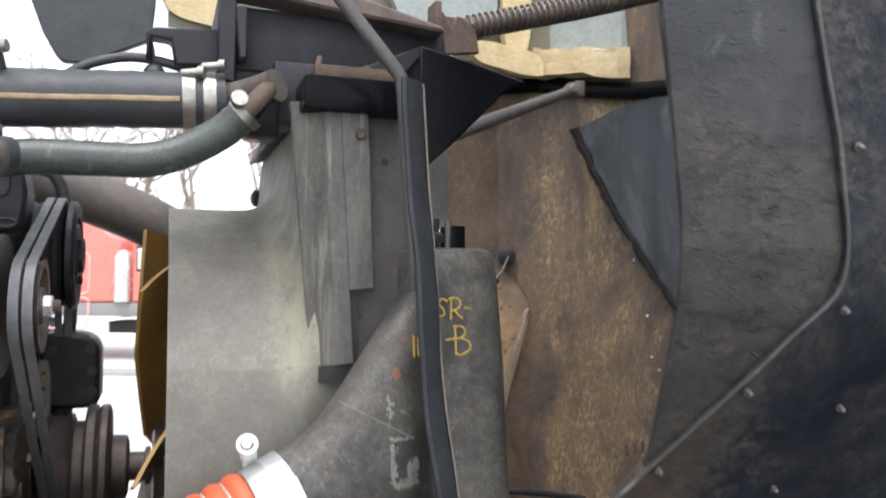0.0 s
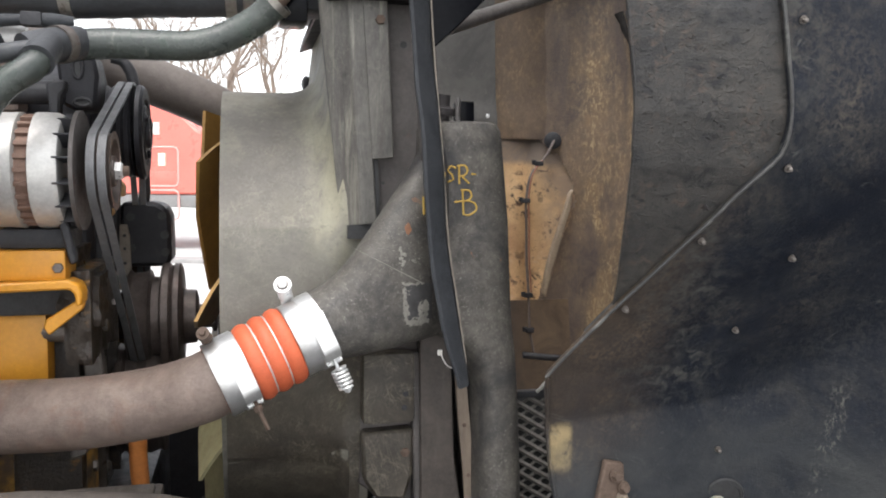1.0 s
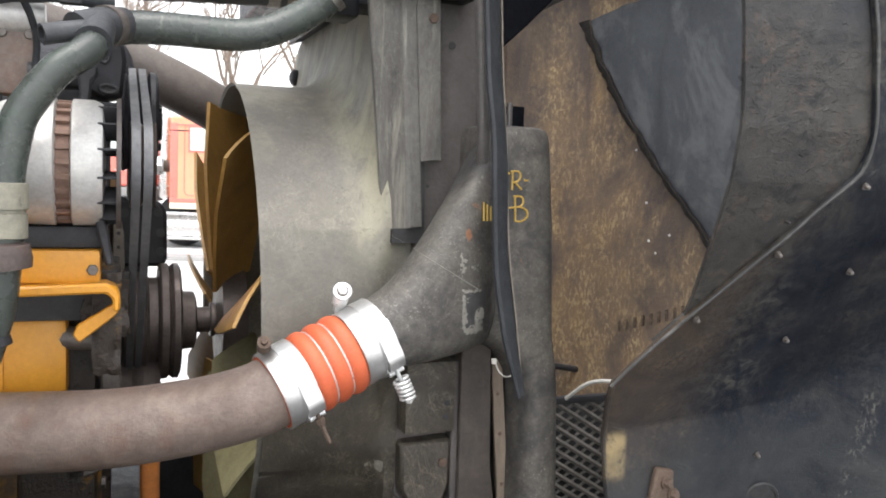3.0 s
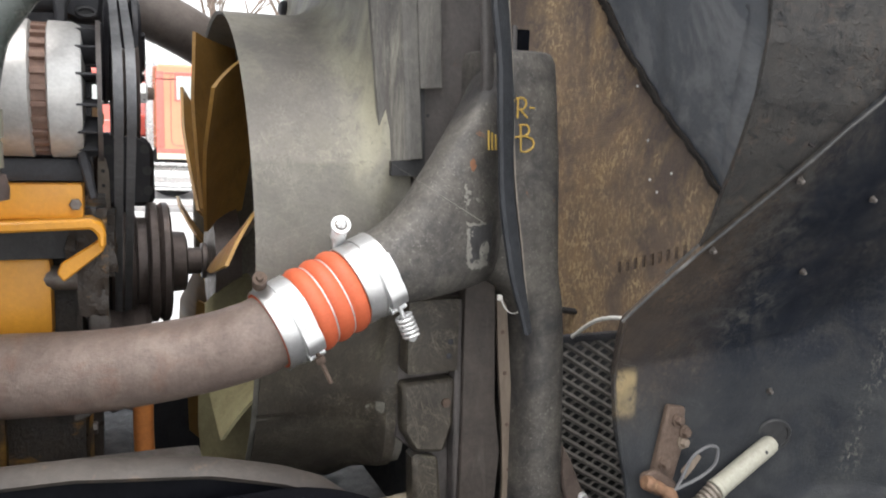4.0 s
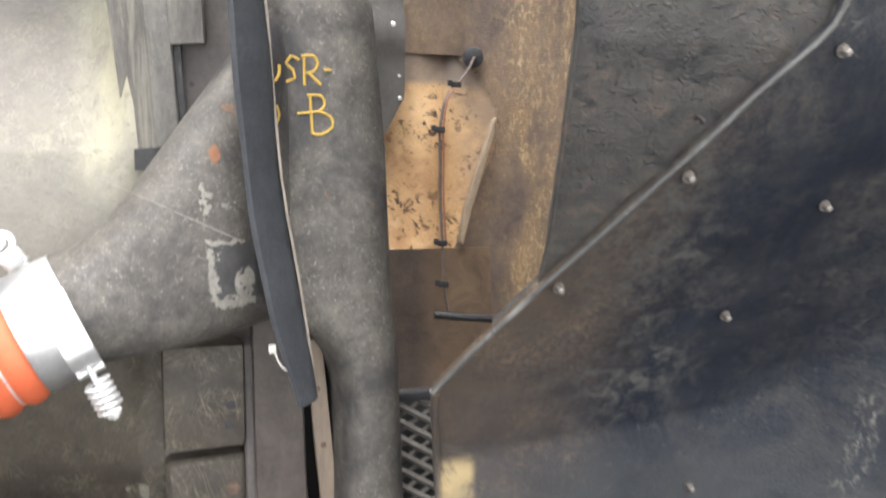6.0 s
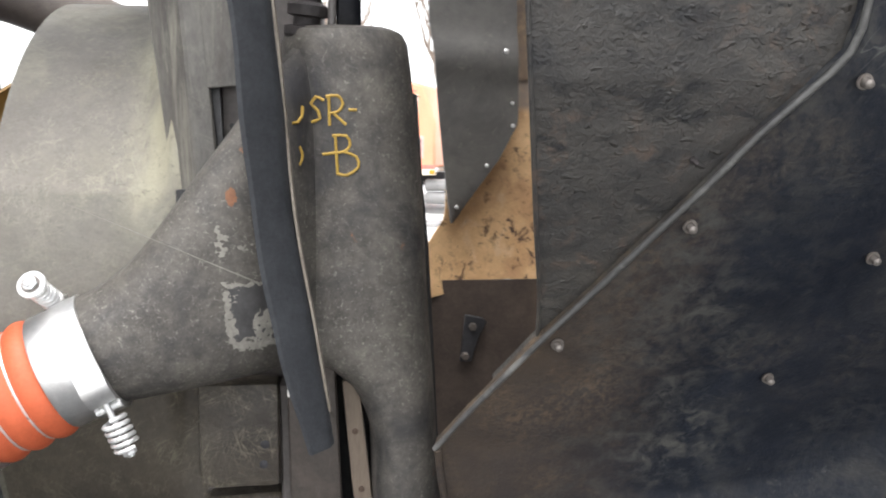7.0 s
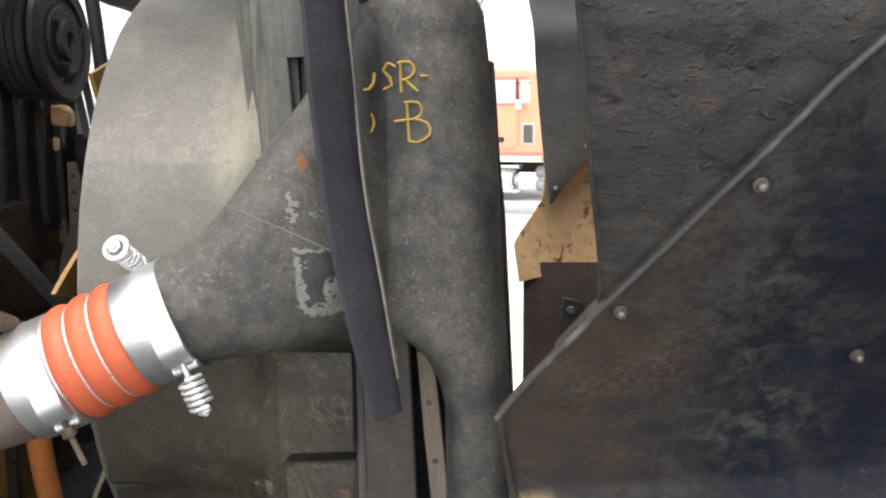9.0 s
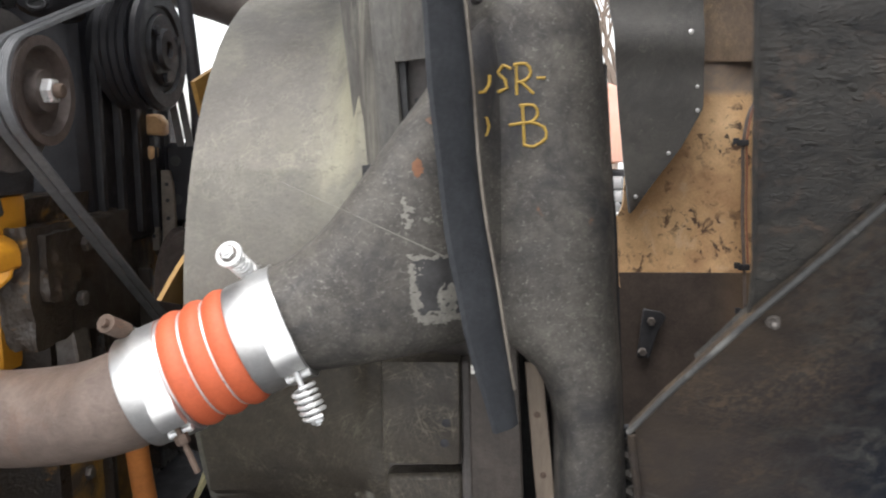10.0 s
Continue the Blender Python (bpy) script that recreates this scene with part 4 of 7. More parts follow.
TANK_LEFT = [(0.7, 0.048), (1.14, 0.044), (1.175, 0.036), (1.215, 0.012), (1.235, -0.03), (1.26, -0.05), (1.6, -0.05)]


FUNNEL_TOP = [(0, 1.318), (0.1, 1.327), (0.2, 1.344), (0.3, 1.369), (0.4, 1.402), (0.5, 1.436), (0.6, 1.469), (0.7, 1.502), (0.8, 1.54), (0.9, 1.572), (1, 1.584)]


def charge_cooler():
    ob = thing("charge_air_cooler", (0.04, RING_V, 0.7), "charge air cooler with grimy cast aluminium end tank", "intercooler")
    rings = []
    for z in (0.72, 0.85, 1.0, 1.1, 1.14, 1.165, 1.185, 1.205, 1.222, 1.238, 1.26, 1.3, 1.36, 1.42, 1.5, 1.55, 1.573, 1.584, 1.588):
        a, b = lerp_table(TANK_LEFT, z), lerp_table(TANK_RIGHT, z)
        tuck = 0.012 if z > 1.587 else 0.004 if z > 1.58 else 0
        mid, half, deep = (a + b) / 2, (b - a) / 2 - tuck, 0.105
        ring = []
        for k in range(28):
            w = 2 * math.pi * k / 28
            y, x = math.sin(w), math.cos(w)
            q = (abs(x) ** 3.2 + abs(y) ** 3.2) ** (-1 / 3.2)
            ring.append((mid + half * x * q, 0.075 + (deep - tuck) * y * q, z))
        rings.append(ring)
    tank = part("end_tank", loft(rings), M_CAST, ob, "grimy cast aluminium end tank with yellow marker writing")
    rings = []
    for s in span(0, 1, 14):
        e = s * s * (3 - 2 * s)
        u = -0.230 + 0.223 * s
        top = lerp_table(FUNNEL_TOP, s)
        low = 1.2155 + 0.027 * s ** 1.1
        front = lerp_table([(0, -0.113), (0.3, -0.105), (0.6, -0.086), (0.75, -0.074), (0.85, -0.058), (1, -0.018)], s)
        back = lerp_table([(0, -0.008), (0.5, 0.014), (1, 0.083)], s)
        ring = []
        p = 2 + 1.6 * e
        for k in range(32):
            w = 2 * math.pi * k / 32
            y, z = math.cos(w), math.sin(w)
            q = (abs(y) ** p + abs(z) ** p) ** (-1 / p)
            lofted = Vector((u + (0.042 * (1 - s)) * -z * 0.5, (front + back) / 2 + (back - front) / 2 * y * q, (top + low) / 2 + (top - low) / 2 * z * q))
            ring.append(lofted)
        rings.append(ring)
    part("inlet_funnel", loft(rings), M_CAST, ob, "tapering inlet funnel with a scraped label patch")

    def on_funnel(u, z, out):
        """A point on the funnel's near side at u and z, raised by out."""
        s = min(0.999, max(0.0, (u + 0.230) / 0.223)) * 14
        i, f = int(s), s - int(s)
        ring = [rings[i][k].lerp(rings[i + 1][k], f) for k in range(8, 25)]
        for a, b in zip(ring, ring[1:]):
            if b.z <= z <= a.z:
                q = a.lerp(b, (a.z - z) / (a.z - b.z))
                return Vector((q.x, q.y - out, q.z))
        return Vector((u, ring[8].y - out, z))

    def rim(u, z):
        return 0.004 * noise.noise((u * 120, z * 120, 1)) + 0.0025 * noise.noise((u * 420, z * 420, 5))

    def ragged(u, z):
        """The pale left and lower edge of a lost label and its broken top line."""
        w = rim(u, z)
        left = -0.101 + w < u < -0.0925 + 1.6 * w and 1.276 < z < 1.338
        top = 1.332 + 0.5 * w < z < 1.3355 + 0.5 * w and -0.1 < u < -0.062
        low = 1.268 + w < z < 1.279 + 1.8 * w and -0.097 < u < -0.055
        blot = ((u + 0.066) / 0.011) ** 2 + ((z - 1.292) / 0.016) ** 2 < 1 + 90 * w
        return (left or top or low or blot) and noise.noise((u * 200, z * 200, 9)) > -0.30

    def upper_rag(u, z):
        w = rim(u, z)
        return (-0.102 + w < u < -0.095 + 1.4 * w and 1.362 < z < 1.392 or 1.368 + 0.6 * w < z < 1.372 + 0.6 * w and -0.098 < u < -0.068) and noise.noise((u * 180, z * 180, 3)) > -0.12

    def inside(u, z):
        return -0.0945 + rim(u, z) < u < -0.05 and 1.277 + rim(u, z) < z < 1.3335
    glue = mat("pale_glue_residue", (0.30, 0.285, 0.25), (0.17, 0.16, 0.14), 60, 0.7, 0.1, 0, 0.5, 260)
    part("label_scar", sheet(lambda u, z: on_funnel(u, z, 0.0007), span(-0.106, -0.050, 90), span(1.260, 1.345, 110), 0.0003, ragged), glue, ob, "pale ragged residue of a label")
    part("label_scar", sheet(lambda u, z: on_funnel(u, z, 0.0007), span(-0.106, -0.062, 70), span(1.355, 1.40, 70), 0.0003, upper_rag), glue, ob, "pale ragged residue of a second label")
    part("bare_patch", sheet(lambda u, z: on_funnel(u, z, 0.0004), span(-0.1, -0.048, 60), span(1.272, 1.336, 60), 0.0003, inside), mat("smooth_dark_glue_film", (0.062, 0.060, 0.060), (0.035, 0.034, 0.034), 40, 0.5, 0.15, 0, 0.2, 260), ob, "dark film where the label sat")
    part("rust_spot", sheet(lambda u, z: on_funnel(u, z, 0.0006), span(-0.096, -0.078, 24), span(1.403, 1.435, 30), 0.0003, lambda u, z: ((u + 0.087) / 0.0046) ** 2 + ((z - 1.419) / 0.009) ** 2 < 1 + 140 * rim(u, z)), M_RUST_SPOT, ob, "orange rust spot")
    part("port_plug", joined(lathe((-0.022, 0.01, 1.572), (0.1, -0.1, 1), [(0, 0.016), (0.008, 0.023), (0.016, 0.023), (0.018, 0.014), (0.026, 0.014), (0.028, 0.021), (0.038, 0.021), (0.042, 0.012), (0.06, 0.011)], 24), box(-0.038, -0.004, 0.0, 0.05, 1.56, 1.578, 0.004)), M_RUST_DARK, ob, "dark rusted port fitting on top of the tank")
    part("mount_post", box(0.010, 0.036, 0.005, 0.05, 1.575, 1.622, 0.003), M_GLOSS, ob, "black mounting post on the tank")
    part("post_rod", tube([(0.005, -0.002, 1.57), (0.006, 0.0, 1.61), (0.008, 0.004, 1.625)], 0.0045, 10), M_ROD, ob)
    part("core", box(0.0, 0.075, 0.15, 0.83, 0.76, 1.56, 0.004), M_CORE_AND_SHADE, ob)
    part("fin_edge", prism([(0.07, 0.72), (0.146, 0.72), (0.138, 0.95), (0.125, 1.14), (0.114, 1.35), (0.107, 1.42), (0.100, 1.525), (0.04, 1.525)], 0.07, 0.16), M_CORE_AND_SHADE, ob)
    return ob


def stroke(points, width=0.0045):
    return tube(points, width * 0.5, 6, 0.006, flat=1.0)


def writing(parent):
    """Hand-drawn marker letters on the end tank."""
    def pen(u, z):
        half = (lerp_table(TANK_RIGHT, z) - lerp_table(TANK_LEFT, z)) / 2
        mid = (lerp_table(TANK_RIGHT, z) + lerp_table(TANK_LEFT, z)) / 2
        x = min(0.96, abs(u - mid) / half)
        return (u, 0.075 - 0.105 * (1 - x ** 3.2) ** (1 / 3.2) - 0.0005, z)

    def letter(*lines):
        return joined(*[stroke([pen(p[0] - 0.015, p[1] + 0.009) for p in line], 0.0033) for line in lines])
    part("letter_s", letter([(0.012, 1.503), (0.004, 1.507), (-0.001, 1.5), (0.006, 1.493), (0.008, 1.485), (-0.002, 1.481)]), M_PAINT_Y, parent)
    part("letter_r", letter([(0.017, 1.506), (0.0175, 1.478)], [(0.014, 1.507), (0.026, 1.508), (0.031, 1.50), (0.026, 1.492), (0.018, 1.49)], [(0.021, 1.491), (0.034, 1.479)]), M_PAINT_Y, parent)
    part("dash", letter([(0.037, 1.494), (0.045, 1.494)]), M_PAINT_Y, parent)
    part("letter_b", letter([(0.023, 1.468), (0.025, 1.43)], [(0.02, 1.468), (0.034, 1.468), (0.038, 1.459), (0.032, 1.452), (0.022, 1.451)], [(0.03, 1.452), (0.044, 1.447), (0.046, 1.436), (0.034, 1.428), (0.024, 1.43)], [(0.010, 1.449), (0.024, 1.451)]), M_PAINT_Y, parent)
    part("letter_u", stroke([(-0.0238, -0.0380, 1.506), (-0.0245, -0.0386, 1.496), (-0.0285, -0.0410, 1.490), (-0.034, -0.0460, 1.489)], 0.0033), M_PAINT_Y, parent)
    for k in range(3):
        u = -0.066 + 0.007 * k
        v = -0.0745 + 0.010 * k / 2 * 0.6
        part("tally_mark", stroke([(u, v - 0.001, 1.468 - 0.003 * k), (u + 0.001, v - 0.002, 1.44)], 0.0033), M_PAINT_Y, parent)
    part("letter_o", stroke([(-0.0275, -0.0405, 1.466), (-0.0245, -0.0388, 1.4566), (-0.0280, -0.0410, 1.4475)], 0.0033), M_PAINT_Y, parent)


SEAL = [(-0.082, 1.80), (-0.072, 1.66), (-0.061, 1.55), (-0.049, 1.40), (-0.033, 1.30), (-0.0145, 1.178)]


def seal_strip():
    ob = thing("rubber_seal_strip", (-0.016, -0.10, 1.19), "long black rubber seal strip hanging down the radiator's side", "rubber strip")
    rings = []
    pts = smoothed([(u, 0, z) for u, z in SEAL], 0.03)
    for i, p in enumerate(pts):
        w = 0.0180 + 0.0010 * math.sin(i * 1.3)
        k = min(1.0, max(0.0, (1.26 - p.z) / 0.07))
        v = -0.107 + 0.004 * math.sin(i * 0.5)
        rings.append([(p.x + 0.007 * k + w * (1 - 0.38 * k) * x, v + y + (0.80 - 0.1 * k) * w * x, p.z) for x, y in ((-1, -0.002), (-0.75, -0.008), (0.6, -0.009), (1, -0.003), (1, 0.004), (-1, 0.005))])
    part("strip", loft(rings), M_RUBBER, ob)
    rings = [[(p.x + 0.0192 + x, -0.091 + y, p.z) for x, y in ((-0.0012, -0.004), (0.0012, -0.004), (0.0018, 0.005), (-0.0012, 0.005))] for p in pts[:-1]]
    part("edge_lip", loft(rings), M_COIL, ob, "frayed pale edge lip")
    tie = part("zip_tie", tube([(-0.0367, -0.077, 1.2234), (-0.031, -0.082, 1.209), (-0.021, -0.085, 1.201), (-0.009, -0.084, 1.204), (-0.002, -0.082, 1.222), (-0.004, -0.078, 1.236)], 0.0009, 6, 0.003), M_WHITE, ob, "white nylon zip tie")
    part("tie_head", box(-0.0415, -0.0345, -0.080, -0.074, 1.220, 1.228, 0.001), M_WHITE, tie)
    return ob


def support_rods():
    rod = tube([(-0.20, -0.06, 1.95), (-0.10, -0.06, 1.835), (-0.083, -0.06, 1.812), (-0.079, -0.058, 1.79), (-0.066, -0.05, 1.65), (-0.056, -0.042, 1.55), (-0.052, -0.03, 1.50)], 0.0095, 10, 0.015)
    solo("support_rod", rod, M_ROD, "bent grey steel support rod beside the radiator", "rod")
    hood_rod = thing("hood_stay_rod", (0.08, 0.25, 1.80), "straight grey stay rod with a bolted end", "rod")
    part("rod", tube([(0.03, 0.17, 1.769), (0.706, 0.979, 2.085)], 0.0145, 14), M_ROD, hood_rod)
    part("end_bolt", joined(hexhead((0.712, 0.965, 2.088), (0.1, -1, 0.2), 0.026, 0.016), lathe((0.712, 0.985, 2.088), (0.1, -1, 0.2), [(0, 0.021), (0.02, 0.021)], 14), box(0.725, 0.755, 0.97, 0.99, 2.075, 2.12, 0.004)), M_DULL, hood_rod)
    strip = thing("rusty_edge_strip", (0.0, -0.04, 0.75), "narrow tan rusted steel strip below the rubber seal", "metal strip")
    part("strip", prism([(0.012, 1.2), (0.031, 1.2), (0.042, 1.09), (0.052, 0.98), (0.062, 0.865), (0.066, 0.80), (0.036, 0.80), (0.038, 0.88), (0.032, 0.98), (0.021, 1.09)], 0.036, 0.044, bevel=0.001), M_WOODY, strip)
    part("channel", prism([(-0.05, 1.24), (0.004, 1.24), (0.012, 1.02), (0.024, 0.94), (0.014, 0.80), (0.004, 0.71), (-0.052, 0.71), (-0.046, 0.98)], 0.024, 0.05, bevel=0.002), mat("dark_oily_channel", (0.075, 0.060, 0.050), (0.030, 0.025, 0.022), 12, 0.5, 0.15, 0.1, 0.3, 180, stain=((0.10, 0.088, 0.075), 10, 0.58, 0.8, (3, 3, 0.5))), strip)
    for z, u in ((1.14, 0.026), (1.07, 0.033), (0.98, 0.041), (0.90, 0.048)):
        part("rivet", lathe((u, 0.037, z), (0, -1, 0), [(0, 0.004), (0.002, 0.0035), (0.003, 0.001)], 10), M_RUST, strip)


# pipe, hose, clamps
HOSE_A, HOSE_B = Vector((-0.3765, -0.0715, 1.1935)), Vector((-0.2195, -0.0610, 1.2680))
HOSE_D = Vector((0.905, 0.15, 0.392)).normalized()


def hose_at(s):
    return HOSE_A.lerp(HOSE_B, s)


def charge_pipe():
    solo("charge_pipe", tube([(-1.35, 0.29, 1.09), (-0.954, 0.149, 1.103), (-0.708, 0.064, 1.12), (-0.575, 0.004, 1.136), (-0.462, -0.040, 1.160), hose_at(-0.10), hose_at(0.03)], lambda s: 0.0515 + 0.0065 * min(1.0, max(0.0, (1.0 - s) / 0.35)), 40, 0.02), M_PIPE, "brown-grey coated steel charge air pipe", "pipe")
    ob = thing("charge_hose", hose_at(0.5), "orange silicone bellows hose with two wire rings", "hose")
    a, b = across(HOSE_D)
    rings = []
    for s in span(0.0, 0.97, 80):
        r = 0.0545
        w = (s - 0.28) / 0.43
        if 0 < w < 1:
            r += 0.0065 * abs(math.sin(3 * math.pi * w)) ** 0.6
        rings.append([hose_at(s) + (a * math.cos(k * math.pi / 32) + b * math.sin(k * math.pi / 32)) * r for k in range(64)])
    part("bellows", loft(rings), M_SILICONE, ob)
    for w in (1 / 3, 2 / 3):
        c = hose_at(0.28 + 0.43 * w)
        loop = [c + (a * math.cos(k * math.pi / 20) + b * math.sin(k * math.pi / 20)) * 0.0555 for k in range(41)]
        part("wire_ring", tube(loop, 0.0016, 8, 1.0), M_ZINC, ob, "bright wire ring")


def hose_clamp(s0, s1, angle, spring, label, stud=None):
    """A T-bolt clamp round the hose; angle: where its bolt sits round the hose."""
    c = hose_at((s0 + s1) / 2)
    ob = thing("hose_clamp", c, label, "clamp", "hose clamps on the charge pipe")
    length = (HOSE_B - HOSE_A).length
    w = (s1 - s0) * length
    band = lathe(c, HOSE_D, [(-w / 2, 0.0550), (-w / 2, 0.0572), (-w / 2 + 0.002, 0.0582), (w / 2 - 0.002, 0.0582), (w / 2, 0.0572), (w / 2, 0.0550)], 64, False)
    part("band", band, M_BAND, ob, "bright stainless band")
    part("outer_strap", lathe(c + HOSE_D * (w * 0.25 if spring else w * 0.20), HOSE_D, [(-w * 0.25, 0.0580), (-w * 0.25, 0.0602), (w * 0.25, 0.0602), (w * 0.25, 0.0580)], 64, False), M_BAND, ob)
    a, b = across(HOSE_D)

    def at(w, r, along=0.0):
        return c + HOSE_D * along + (a * math.cos(w) + b * math.sin(w)) * r
    overlap, m = [], w * 0.28 if spring else w * 0.22
    for k in range(15):
        th = angle + 1.30 - k * 0.085
        top = 0.0625 + 0.0065 * min(1.0, max(0.0, (k - 8) / 3))
        overlap.append([at(th, 0.0595, m - w * 0.25), at(th, top, m - w * 0.25), at(th, top, m + w * 0.25), at(th, 0.0595, m + w * 0.25)])
    part("overlap_strap", loft(overlap), M_BAND, ob)
    for d in (-0.11, 0.11):
        t = lathe(at(angle + d, 0.0630, m - w * 0.24), HOSE_D, [(0, 0.0042), (w * 0.48, 0.0042)], 12)
        part("trunnion", t, M_ZINC, ob)
    tangent = (a * math.sin(angle + 0.78) - b * math.cos(angle + 0.78)).normalized()
    p0 = at(angle, 0.0640, m)
    bolt = part("t_bolt", lathe(p0 - tangent * 0.02, tangent, [(0, 0.003), (0.074 if spring else 0.066, 0.003)], 10), M_ZINC if spring else M_RUST, ob)
    if spring:
        part("spring", coil(p0 + tangent * 0.014, p0 + tangent * 0.046, 0.0108, 0.0023, 5.2), M_ZINC, bolt, "bright coil spring")
        part("lock_nut", hexhead(p0 + tangent * 0.047, tangent, 0.011, 0.005), M_ZINC, bolt)
    else:
        part("lock_nut", hexhead(p0 + tangent * 0.006, tangent, 0.012, 0.01), M_RUST, bolt, "rusted lock nut")
    if stud:
        base, tip, kind = stud
        d = (Vector(tip) - Vector(base))
        ln = d.length
        if kind == "bright":
            bolt = part("tension_bolt", lathe(base, d, [(-0.004, 0.0045), (ln + 0.003, 0.0045), (ln + 0.004, 0.0035)], 16), M_ZINC, ob, "shiny spring-loaded tension bolt")
            part("spring", coil(Vector(base) + d * 0.10, Vector(base) + d * 0.86, 0.0088, 0.0024, 6), M_ZINC, bolt, "tight bright coil spring")
            part("washer", lathe(Vector(base) + d * 0.88, d, [(0, 0.0128), (0.001, 0.0138), (0.0032, 0.0138), (0.004, 0.0128)], 32), M_ZINC, bolt)
            part("nut", hexhead(Vector(base) + d * 0.94, d, 0.0125, 0.005), M_ZINC, bolt)
            # dull ring stands for the shade round the nut
            part("washer_shadow_ring", lathe(Vector(base) + d * 0.965, d, [(0, 0.0088), (0.0006, 0.0088), (0.0006, 0.0075), (0, 0.0075)], 24), M_DULL, bolt, "dull ring on the washer for the nut's shade")
        else:
            part("tension_bolt", lathe(base, d, [(0, 0.006), (ln * 0.4, 0.006), (ln * 0.42, 0.0095), (ln, 0.0095), (ln, 0.005), (ln + 0.006, 0.004)], 12), M_RUST, ob, "rusted tension bolt")
        lug = Vector(base)
        part("lug", box(lug.x - 0.008, lug.x + 0.010, lug.y - 0.006, lug.y + 0.006, lug.z - 0.012, lug.z + 0.008, 0.002), M_BAND, ob)
    return ob


def fan():
    ob = thing("engine_fan", (RIM_U - 0.03, RING_V, RING_Z), "amber plastic engine cooling fan inside the shroud", "fan")
    c = Vector((0, RING_V, RING_Z - 0.02))
    part("hub", lathe(c + Vector((-0.392, 0, 0)), (1, 0, 0), [(0, 0.05), (0.004, 0.105), (0.05, 0.11), (0.055, 0.05)], 40), M_PULLEY, ob)
    blade = bmesh.new()
    top, bottom = [], []
    for i in range(9):
        r = 0.10 + 0.325 * i / 8
        chord = 0.095 + 0.065 * min(1.0, i / 5)
        pitch = radians(48 - 14 * i / 8)
        ra, rb = [], []
        for j in range(7):
            s = j / 6 - 0.5
            camber = 0.007 * (1 - (2 * s) ** 2)
            x = s * chord * math.sin(pitch) - camber * math.cos(pitch)
            y = s * chord * math.cos(pitch) + camber * math.sin(pitch)
            ra.append(blade.verts.new((x + 0.003, y, r)))
            rb.append(blade.verts.new((x - 0.003, y, r)))
        top.append(ra)
        bottom.append(rb)
    for i in range(8):
        for j in range(6):
            blade.faces.new((top[i][j], top[i + 1][j], top[i + 1][j + 1], top[i][j + 1]))
            blade.faces.new((bottom[i][j], bottom[i][j + 1], bottom[i + 1][j + 1], bottom[i + 1][j]))
    for i in range(8):
        for j in (0, 6):
            blade.faces.new((top[i][j], bottom[i][j], bottom[i + 1][j], top[i + 1][j]))
    for i in (0, 8):
        for j in range(6):
            blade.faces.new((top[i][j], top[i][j + 1], bottom[i][j + 1], bottom[i][j]))
    finish(blade, True)
    me = bpy.data.meshes.new("blade")
    blade.to_mesh(me)
    blade.free()
    me.materials.append(M_FAN)
    # a paler copy for the two lower near blades
    dusty = me.copy()
    dusty.materials[0] = M_FAN_PALE
    for k in range(9):
        repeat("blade", dusty if k in (2, 3) else me, ob, c + Vector((RIM_U + 0.006, 0, 0)), Matrix.Rotation(radians(40 * k + 33), 4, "X"), "paler blade" if k in (2, 3) else "")
    part("drive_clutch", lathe(c + Vector((-0.57, 0, 0)), (1, 0, 0), [(0, 0.09), (0.005, 0.10), (0.012, 0.094), (0.03, 0.094), (0.045, 0.10), (0.05, 0.085), (0.066, 0.085), (0.068, 0.110), (0.072, 0.114), (0.084, 0.113), (0.088, 0.107), (0.094, 0.113), (0.104, 0.113), (0.108, 0.105), (0.109, 0.062), (0.112, 0.058), (0.135, 0.056), (0.139, 0.045), (0.14, 0.026), (0.165, 0.025), (0.167, 0.034), (0.175, 0.034), (0.177, 0.025), (0.20, 0.025)], 48), M_PULLEY, ob, "grooved rusty fan drive pulley")
    return ob


def pulley(u0, u1, centre, r, grooves, parent, name="pulley", material=M_PULLEY):
    prof, n = [(0, r * 0.4), (0, r)], grooves * 2
    for k in range(1, n):
        prof.append(((u1 - u0) * k / n, r - (0.005 if k % 2 else 0)))
    prof += [(u1 - u0, r), (u1 - u0, r * 0.82), (u1 - u0 - 0.012, r * 0.76), (u1 - u0 - 0.012, r * 0.42), (u1 - u0, r * 0.38), (u1 - u0, 0.002)]
    return part(name, lathe((u0, *centre), (1, 0, 0), prof, 40), material, parent)


ALT_V, ALT_Z = 0.060, 1.503


